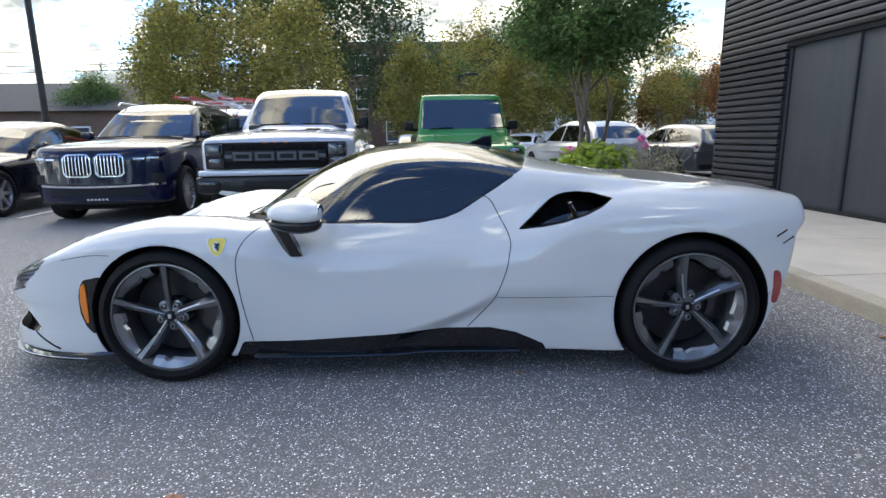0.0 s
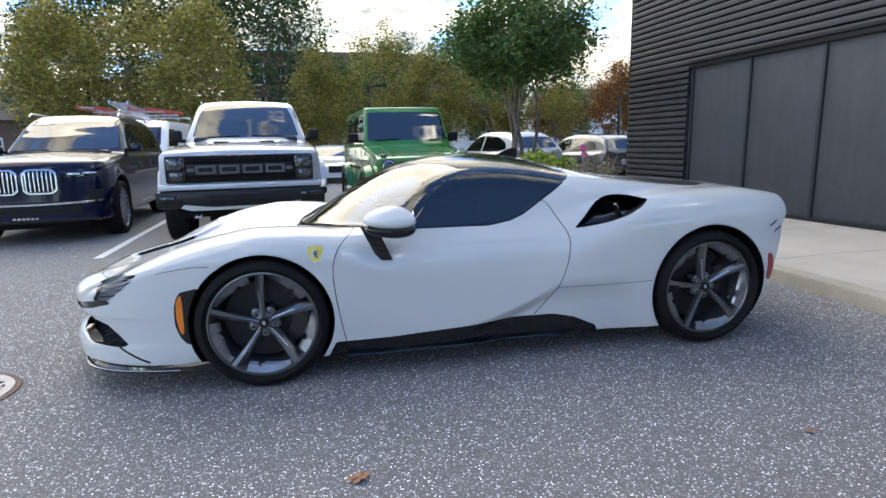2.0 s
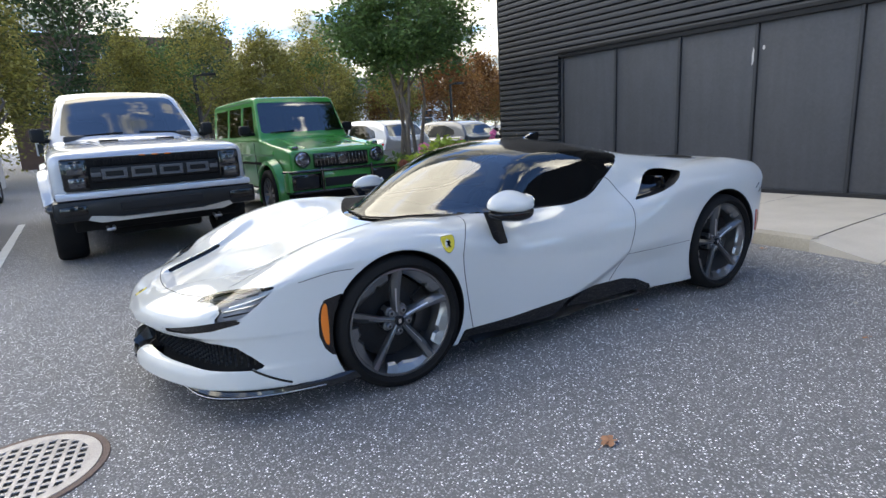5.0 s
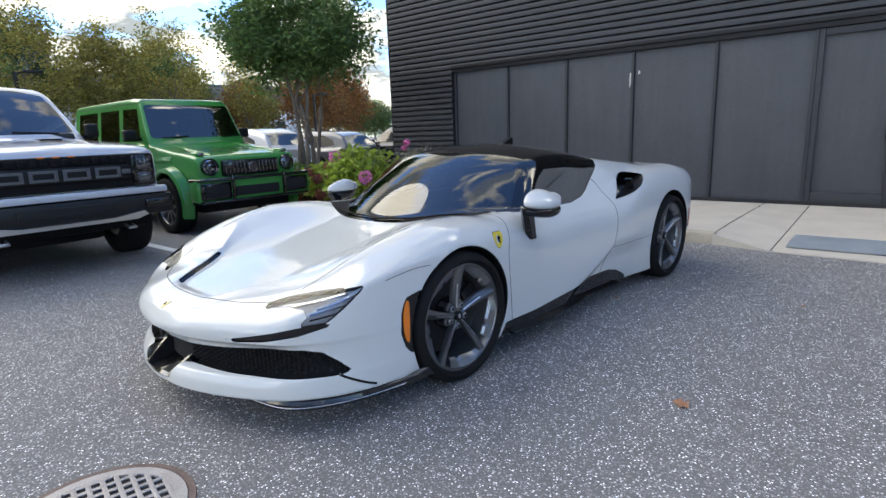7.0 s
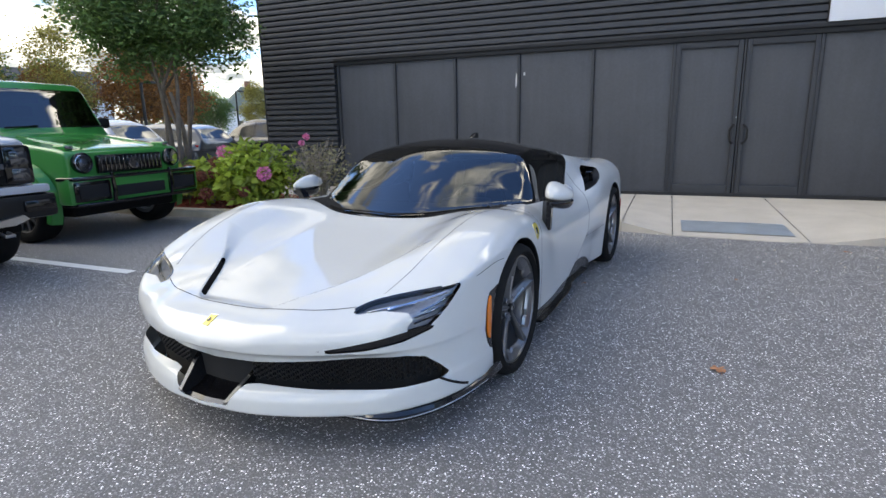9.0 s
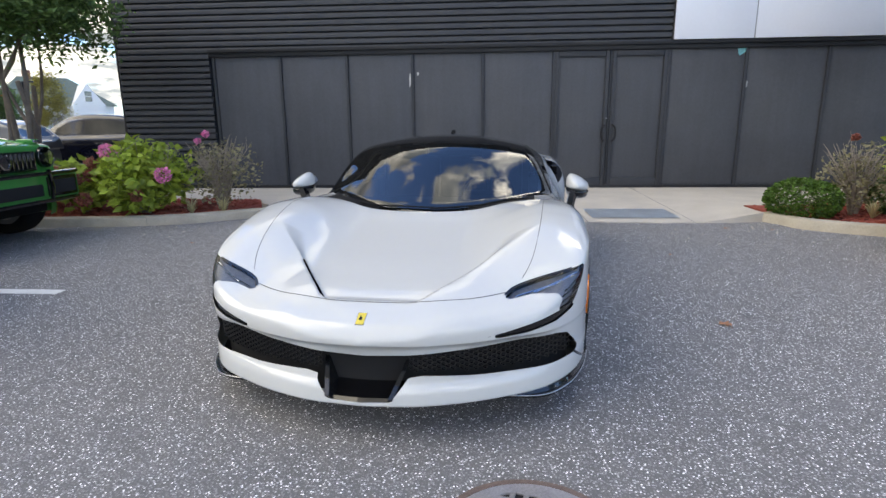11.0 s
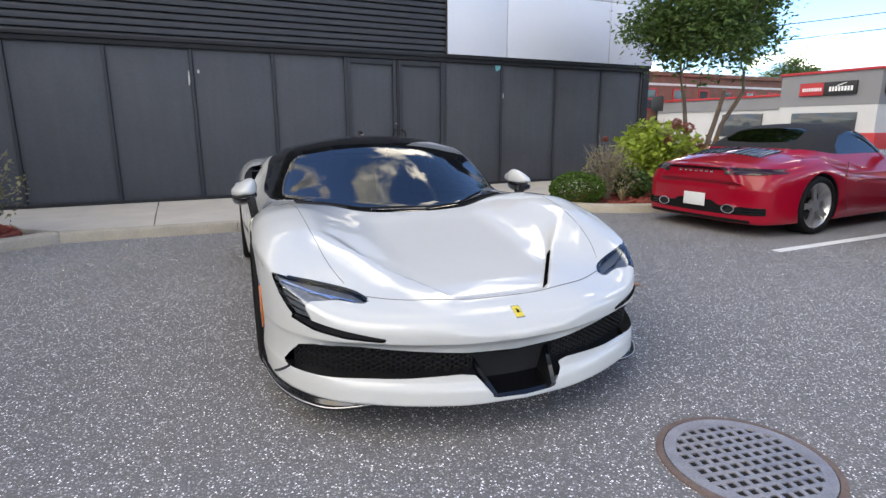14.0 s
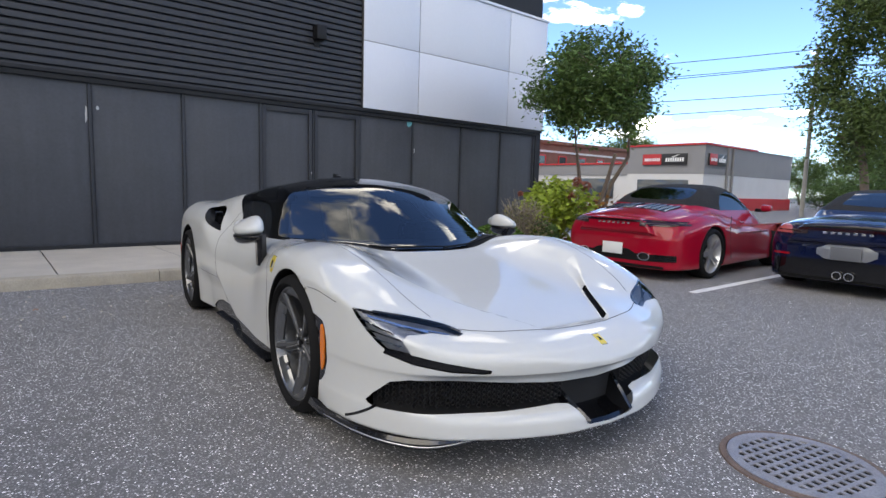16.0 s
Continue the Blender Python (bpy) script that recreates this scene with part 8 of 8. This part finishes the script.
GREY_WALL = material("grey_render", (0.25, 0.25, 0.26), 0.85, spread=0.08, scale=1)
PALE_WALL = material("pale_render", (0.6, 0.6, 0.6), 0.85, spread=0.06, scale=1)
RED_TRIM = material("red_trim", (0.5, 0.03, 0.035), 0.5)
BRICK = material("red_brown_brick", (0.20, 0.095, 0.07), 0.9, spread=0.22, scale=2, fine=30)
WIN_DARK = material("far_window", (0.04, 0.05, 0.06), 0.1, coat=1.0)
WHITE_SIDING = material("white_clapboard", (0.72, 0.73, 0.72), 0.7, spread=0.05, scale=1)
ROOF_GREEN = material("grey_green_shingle", (0.12, 0.15, 0.13), 0.9, spread=0.15, scale=3)
ROOF_GREY = material("grey_shingle", (0.075, 0.072, 0.07), 0.9, spread=0.2, scale=3)
BROWN_WALL = material("brown_brick", (0.16, 0.10, 0.075), 0.9, spread=0.2, scale=3)
SIGN_BLACK = material("sign_black", (0.015, 0.015, 0.017), 0.4)
SIGN_WHITE = material("sign_white", (0.85, 0.85, 0.85), 0.4)


def window_unit(owner, m, w, h, frame, deep=0.12):
    """A window in its frame, facing local -y."""
    win = part("window", boxed((-w / 2, -0.02, 0), (w / 2, deep, h), 0, m), WIN_DARK, owner)
    for lo, hi in (((-w / 2 - 0.09, -0.06, -0.1), (w / 2 + 0.09, 0.04, 0)), ((-w / 2 - 0.09, -0.06, h), (w / 2 + 0.09, 0.04, h + 0.1)), ((-w / 2 - 0.09, -0.06, 0), (-w / 2, 0.04, h)), ((w / 2, -0.06, 0), (w / 2 + 0.09, 0.04, h)), ((-w / 2, -0.05, h * 0.48), (w / 2, 0.02, h * 0.54))):
        part("frame", boxed(lo, hi, 0, m), frame, win)
    return win


shop = thing("glass_repair_shop", Matrix(), "low grey and white flat-roofed shop with red roof edge", "building")
part("wall", boxed((13.6, -45, 2.45), (19.2, -30, 4.32)), GREY_WALL, shop, "grey upper wall")
part("lower_wall", boxed((13.62, -44.98, 0), (19.18, -30.02, 2.45)), PALE_WALL, shop, "white lower wall")
part("roof_edge", boxed((13.5, -38, 4.322), (19.3, -29.9, 4.46), 0.02), RED_TRIM, shop, "red roof edge")
part("roof_edge", boxed((13.52, -45.1, 4.32), (19.28, -38, 4.36), 0.02), GREY_WALL, shop)
part("base_band", boxed((13.5, -45.05, 0), (19.25, -29.92, 0.9), 0.02), RED_TRIM, shop, "red base band")
part("wing_wall", boxed((19.2, -36, 0), (29.5, -30.4, 2.35)), PALE_WALL, shop)
part("wing_band", boxed((19.21, -36.02, 2.352), (29.6, -30.3, 3.15)), GREY_WALL, shop)
part("wing_edge", boxed((19.2, -36.1, 3.152), (29.7, -30.2, 3.28), 0.02), RED_TRIM, shop)
for i, y in enumerate((-33.2, -34.0)):
    part("drain_pipe", tubed([(13.52, y, 4.3), (13.52, y, 0.3)], 0.09, 8), GREY_WALL, shop)
part("shop_window", boxed((20.5, -30.42, 0.6), (23.5, -30.28, 2.1), 0.01), WIN_DARK, shop)
part("shop_window", boxed((14.6, -30.04, 1.0), (18.3, -29.95, 2.05), 0.01), WIN_DARK, shop)


def shop_sign(m, w, label):
    s = thing("shop_sign", m, label, "sign")
    part("backing", boxed((-w / 2, -0.12, -0.38), (w / 2, 0, 0.38), 0.02), SIGN_BLACK, s)
    part("red_field", boxed((-w / 2 + 0.02, -0.13, -0.36), (-w * 0.06, -0.118, 0.36), 0.004), RED_TRIM, s)
    bm = bmesh.new()
    for k in range(8):
        box(bm, (w * 0.04 + k * w * 0.052, -0.134, -0.16), (w * 0.075 + k * w * 0.052, -0.119, 0.1))
    part("writing", bm, SIGN_WHITE, s, "plain white bars")["kind"] = "stuff"
    bm = bmesh.new()
    for k in range(9):
        box(bm, (-w * 0.44 + k * w * 0.04, -0.142, -0.12), (-w * 0.415 + k * w * 0.04, -0.131, 0.08))
    part("writing", bm, SIGN_WHITE, s, "plain white bars")["kind"] = "stuff"
    part("swoosh", tubed([(w * 0.18, -0.13, 0.14), (w * 0.24, -0.13, 0.2), (w * 0.34, -0.13, 0.31)], [0.03, 0.03, 0.01], 6), SIGN_WHITE, s)


shop_sign(Matrix.Translation((16.35, -29.98, 3.42)) @ pose(0, 0, 0, 0, 0, 180), 3.2, "black and red shop sign with plain white bars")
shop_sign(Matrix.Translation((13.58, -31.6, 3.42)) @ pose(0, 0, 0, 0, 0, -90), 2.4, "smaller black and red shop sign round the corner")

mill = thing("brick_building", Matrix(), "old red brick building with red-framed windows", "building")
part("wall", boxed((30, -62, 0), (44, -28, 5.3)), BRICK, mill)
part("cornice", boxed((29.8, -62.1, 5.3), (44.1, -27.8, 5.62), 0.03), BRICK, mill)
part("stone_band", boxed((29.93, -62.02, 4.55), (44, -27.97, 4.72)), PALE_WALL, mill)
for k in range(9):
    window_unit(mill, Matrix.Translation((29.98, -30.0 - 3.0 * k, 2.7)) @ pose(0, 0, 0, 0, 0, -90), 1.0, 1.5, RED_TRIM)
small_sign = thing("shop_sign", Matrix.Translation((13.3, -13.2, 0)), "small dark post sign beside the building", "sign")
part("panel", boxed((-0.3, -0.03, 1.9), (0.3, 0.03, 2.5), 0.01), SIGN_BLACK, small_sign)
part("post", tubed([(0, 0, 0), (0, 0, 1.92)], 0.04, 8), POLE_DARK, small_sign)

house = thing("house", Matrix.Translation((86, 76, 0)) @ pose(0, 0, 0, 0, 0, -38), "white clapboard house with a grey-green hipped roof", "house")
part("wall", boxed((-8, -5, 0), (8, 5, 4.6)), WHITE_SIDING, house)
bm = bmesh.new()
vs = [bm.verts.new(q) for q in ((-8.6, -5.6, 4.5), (8.6, -5.6, 4.5), (8.6, 5.6, 4.5), (-8.6, 5.6, 4.5), (-4, 0, 9.2), (3, 0, 9.2))]
for q in ((0, 1, 5, 4), (1, 2, 5), (2, 3, 4, 5), (3, 0, 4), (3, 2, 1, 0)):
    bm.faces.new([vs[k] for k in q])
part("roof", bm, ROOF_GREEN, house)
bm = bmesh.new()
vs = [bm.verts.new(q) for q in ((1.5, -6.2, 4.5), (6.5, -6.2, 4.5), (4, -6.2, 8.0), (1.5, 0, 4.5), (6.5, 0, 4.5), (4, 0, 8.0))]
for q in ((0, 1, 2), (0, 2, 5, 3), (1, 4, 5, 2)):
    bm.faces.new([vs[k] for k in q])
part("gable", bm, WHITE_SIDING, house)
part("gable_front", boxed((1.6, -6.1, 0), (6.4, -5, 4.5)), WHITE_SIDING, house)
for x, y, z in ((-5.5, -5.0, 1.2), (-2.5, -5.0, 1.2), (3.0, -6.1, 1.2), (5.0, -6.1, 1.2), (4.0, -6.2, 5.2)):
    window_unit(house, Matrix.Translation((x, y, z)), 1.0, 1.6, WHITE_SIDING)
part("chimney", boxed((-3.2, -0.5, 8), (-2.2, 0.5, 10.2), 0.03), BRICK, house)

low = thing("low_building", Matrix(), "low brown brick building with a grey roof", "building")
part("wall", boxed((-40, 40, 0), (-16, 50, 3.4)), BROWN_WALL, low)
bm = bmesh.new()
vs = [bm.verts.new(q) for q in ((-40.6, 39.3, 3.3), (-15.4, 39.3, 3.3), (-15.4, 50.7, 3.3), (-40.6, 50.7, 3.3), (-38, 45, 5.6), (-18, 45, 5.6))]
for q in ((0, 1, 5, 4), (1, 2, 5), (2, 3, 4, 5), (3, 0, 4), (3, 2, 1, 0)):
    bm.faces.new([vs[k] for k in q])
part("roof", bm, ROOF_GREY, low)
for k in range(7):
    window_unit(low, Matrix.Translation((-37 + 3.2 * k, 39.98, 1.0)), 1.1, 1.2, WHITE_SIDING)

block = thing("apartment_block", Matrix(), "dark brown brick block behind the trees", "building")
part("wall", boxed((-4, 48, 0), (11, 58, 8.6)), BROWN_WALL, block)
part("parapet", boxed((-4.15, 47.85, 8.6), (11.15, 58.1, 9.0), 0.03), BROWN_WALL, block)
for r in range(3):
    for k in range(6):
        window_unit(block, Matrix.Translation((-2.4 + 2.4 * k, 47.98, 1.0 + 2.7 * r)), 1.0, 1.5, WHITE_SIDING)
for x, y, w, h, turn, mat in ((30, 52, 9, 4.2, -10, WHITE_SIDING), (14, 50, 8, 4.6, 0, WHITE_SIDING)):
    hs = thing("house", Matrix.Translation((x, y, 0)) @ pose(0, 0, 0, 0, 0, turn), "white gabled house seen between the trees", "house")
    part("wall", boxed((-w / 2, 0, 0), (w / 2, 7, h)), mat, hs)
    bm = bmesh.new()
    vs = [bm.verts.new(q) for q in ((-w / 2 - 0.4, -0.4, h), (w / 2 + 0.4, -0.4, h), (w / 2 + 0.4, 7.4, h), (-w / 2 - 0.4, 7.4, h), (-w / 2 - 0.4, 3.5, h + 2.8), (w / 2 + 0.4, 3.5, h + 2.8))]
    for q in ((0, 1, 5, 4), (1, 2, 5), (2, 3, 4, 5), (3, 0, 4), (3, 2, 1, 0)):
        bm.faces.new([vs[k] for k in q])
    part("roof", bm, ROOF_GREY, hs)
    for k in range(3):
        window_unit(hs, Matrix.Translation((-w / 2 + 1.5 + 2.6 * k, -0.02, 1.6)), 1.0, 1.5, mat)

pole = thing("utility_pole", Matrix.Translation((7.8, -30, 0)), "grey wooden utility pole with wires", "utility pole")
part("post", lathed([(0.12, 0), (0.085, 9.5)], 12), POLE_WOOD, pole)
part("cross_arm", boxed((-1.1, -0.06, 8.4), (1.1, 0.06, 8.55), 0.01), POLE_WOOD, pole)
for k, (z0, z1, x1, y1, sag) in enumerate(((9.3, 9.8, 50, -6, 0.9), (8.5, 9.0, 50, -6, 0.9), (8.45, 8.9, 50, -7, 1.0), (7.0, 7.6, 50, -6, 0.8), (6.3, 6.6, 50, -8, 0.8))):
    wire = tagged(new("overhead_wire"), "black overhead wire between utility poles", "wire", "overhead wires")
    for end in (0, 1):
        far = Vector((x1, y1, z1)) if not end else Vector((-34, -54, z1))
        a = Vector((7.8, -30, z0))
        pts = [a.lerp(far, t) - Vector((0, 0, sag * 4 * t * (1 - t))) for t in np.linspace(0, 1, 14)]
        part("cable", tubed(pts, 0.022, 5), POLE_DARK, wire)
for z in (7.5, 6.6, 6.2):
    wire = tagged(new("overhead_wire"), "black overhead wire along the road", "wire", "overhead wires")
    pts = [Vector((-60 + 58 * t, 44 - 6 * t, z - 1.6 * t * (1 - t))) for t in np.linspace(0, 1, 14)]
    part("cable", tubed(pts, 0.02, 5), POLE_DARK, wire)


# ---- things on the ground ----
def drain():
    ob = thing("drain_cover", Matrix.Translation((-2.82, 3.18, 0)) @ pose(0, 0, 0, 0, 0, -12) @ Matrix.Diagonal((0.92, 0.92, 1, 1)), "round cast iron drain grate set in the asphalt", "drain cover")
    part("collar", lathed([(0.355, 0.0), (0.352, 0.007), (0.325, 0.009), (0.322, 0.0)], 56, closed=True), RUST, ob, "rusty iron collar")
    part("pit", lathed([(0.318, 0.0018), (0.318, 0.0022)], 48), VOID, ob, "dark opening under the grate")
    bm = bmesh.new()
    lathe(bm, [(0.321, 0.002), (0.320, 0.010), (0.272, 0.010), (0.270, 0.002)], 56, closed=True)
    part("grate_ring", bm, CAST_IRON, ob)
    pitch = 0.052
    for i in range(-5, 6):
        c = i * pitch
        half = math.sqrt(max(0.0, 0.2745 ** 2 - c * c))
        if half > 0.05:
            part("grate_bar", boxed((c - 0.0105, -half, 0.0025), (c + 0.0105, half, 0.0096), 0.002), CAST_IRON, ob)
            part("grate_bar", boxed((-half, c - 0.0105, 0.0024), (half, c + 0.0105, 0.0092), 0.002), CAST_IRON, ob)


drain()


def marking(points, w, label):
    a, b = Vector((*points[0], 0)), Vector((*points[1], 0))
    d = (b - a).normalized()
    s = Vector((-d.y, d.x, 0)) * w / 2
    n = 30
    bm = bmesh.new()
    rng = random.Random(3)
    rows = []
    for i in range(n + 1):
        p = a.lerp(b, i / n)
        e0, e1 = (1 + rng.uniform(-0.05, 0.05) for _ in range(2))
        rows.append([bm.verts.new((*(p + s * k).xy, z)) for k, z in ((e0, 0.0), (e0 * 0.99, 0.004), (-e1 * 0.99, 0.004), (-e1, 0.0))])
    for p, q in zip(rows, rows[1:]):
        for k in range(3):
            bm.faces.new((p[k], q[k], q[k + 1], p[k + 1]))
    bm.faces.new(rows[0])
    bm.faces.new(rows[-1][::-1])
    bmesh.ops.recalc_face_normals(bm, faces=bm.faces)
    tagged(finish(bm, "parking_line", LINE_PAINT), label, "road marking", "parking bay lines", "structure")


marking(((-3.25, 7.3), (-3.08, 13.0)), 0.105, "white painted parking bay line")
marking(((-6.32, 9.75), (-6.25, 15.2)), 0.105, "white painted parking bay line")
marking(((-0.32, 6.72), (-0.27, 12.5)), 0.105, "white painted parking bay line")
marking(((-0.52, -0.46), (-0.60, -6.0)), 0.105, "white painted parking bay line")
marking(((-3.6, -0.46), (-3.68, -6.0)), 0.105, "white painted parking bay line")


def fallen_leaf(x, y, turn, size, mat):
    """A dry curled leaf with five lobes."""
    rng = random.Random(int(1000 * (x + 9)))
    bm = bmesh.new()
    c = bm.verts.new((0, 0, 0.012))
    ring = []
    for i in range(20):
        a = 2 * math.pi * i / 20
        r = size * (0.55 + 0.45 * abs(math.cos(2.5 * a)) ** 0.8) * rng.uniform(0.85, 1.1)
        ring.append(bm.verts.new((r * math.cos(a), r * math.sin(a) * 0.8, 0.006 + 0.35 * size * abs(math.sin(1.5 * a + 1)) * rng.uniform(0.2, 1))))
    for p, q in zip(ring, ring[1:] + ring[:1]):
        bm.faces.new((c, p, q))
    tube(bm, [(0, 0, 0.012), (-size * 0.8, 0.01, 0.016), (-size * 1.5, 0.03, 0.008)], 0.0014, 4)
    ob = tagged(finish(bm, "fallen_leaf", mat, smooth=60), "dry brown fallen leaf on the asphalt", "leaf", "fallen leaves")
    ob.matrix_world = Matrix.Translation((x, y, 0)) @ pose(0, 0, 0, 0, 0, turn)


DRY_LEAF = material("dry_brown_leaf", (0.33, 0.16, 0.085), 0.8, spread=0.3, scale=40)
for x, y, turn, size in ((-0.82, 1.77, 30, 0.05), (1.1, 1.5, 200, 0.022), (2.5, 0.4, 90, 0.03), (2.2, 5.6, 10, 0.028), (2.4, -0.1, 160, 0.025), (1.5, 6.6, 70, 0.025), (0.62, 2.66, 20, 0.02), (2.9, 2.9, 120, 0.03)):
    fallen_leaf(x, y, turn, size, DRY_LEAF)
rng = random.Random(9)
bm = bmesh.new()
for _ in range(160):
    x, y = rng.uniform(1.6, 3.0), rng.uniform(-0.6, 7.5)
    s = rng.uniform(0.004, 0.011)
    box(bm, (-s, -s * 0.7, 0), (s, s * 0.7, s), 0, Matrix.Translation((x, y, 0.0)) @ pose(0, 0, 0, 0, 0, rng.uniform(0, 360)))
tagged(finish(bm, "grit", CONCRETE), "loose grit along the kerb", "grit", kind="stuff")

# ---- siding boards of the building ----
def board_mesh(y0, y1, pitch, proud):
    """A long board with a rolled lower edge."""
    bm = bmesh.new()
    sec = [(0.10, 0.0), (-proud * 0.35, 0.0), (-proud, pitch * 0.08), (-proud * 1.03, pitch * 0.40), (-proud * 0.92, pitch * 0.68), (-proud * 0.5, pitch * 0.80), (0.03, pitch * 0.82), (0.03, pitch - 0.0005), (0.10, pitch - 0.0005)]
    a = [bm.verts.new((x, y0, z)) for x, z in sec]
    b = [bm.verts.new((x, y1, z)) for x, z in sec]
    for k in range(len(sec) - 1):
        bm.faces.new((a[k], a[k + 1], b[k + 1], b[k]))
    bm.faces.new(a[::-1])
    bm.faces.new(b)
    bmesh.ops.recalc_face_normals(bm, faces=bm.faces)
    me = bpy.data.meshes.new("siding_board")
    bm.to_mesh(me)
    bm.free()
    me.materials.append(SIDING)
    me.shade_smooth()
    me.set_sharp_from_angle(angle=radians(40))
    return me


PITCH = 0.112
low_board = board_mesh(SEAMS[0] + 0.062, CORNER - 0.031, PITCH, 0.052)
high_board = board_mesh(0.062, CORNER - 0.031, PITCH, 0.03)
z, i = 0.02, 0
while z < ROOF - PITCH:
    low_part = z + PITCH < TOP + 0.12
    ob = new("siding_board", low_board if low_part else high_board)
    ob.parent = building
    ob.location = (WALL_X, 0, z)
    z += PITCH
end_board = board_mesh(0, 9.0, PITCH, 0.03)
z = 0.02
while z < ROOF - PITCH:  # the end wall towards the trees
    ob = new("siding_board", end_board)
    ob.parent = building
    ob.matrix_local = Matrix.Translation((WALL_X + 0.12, CORNER - 0.002, z)) @ pose(0, 0, 0, 0, 0, -90)
    z += PITCH
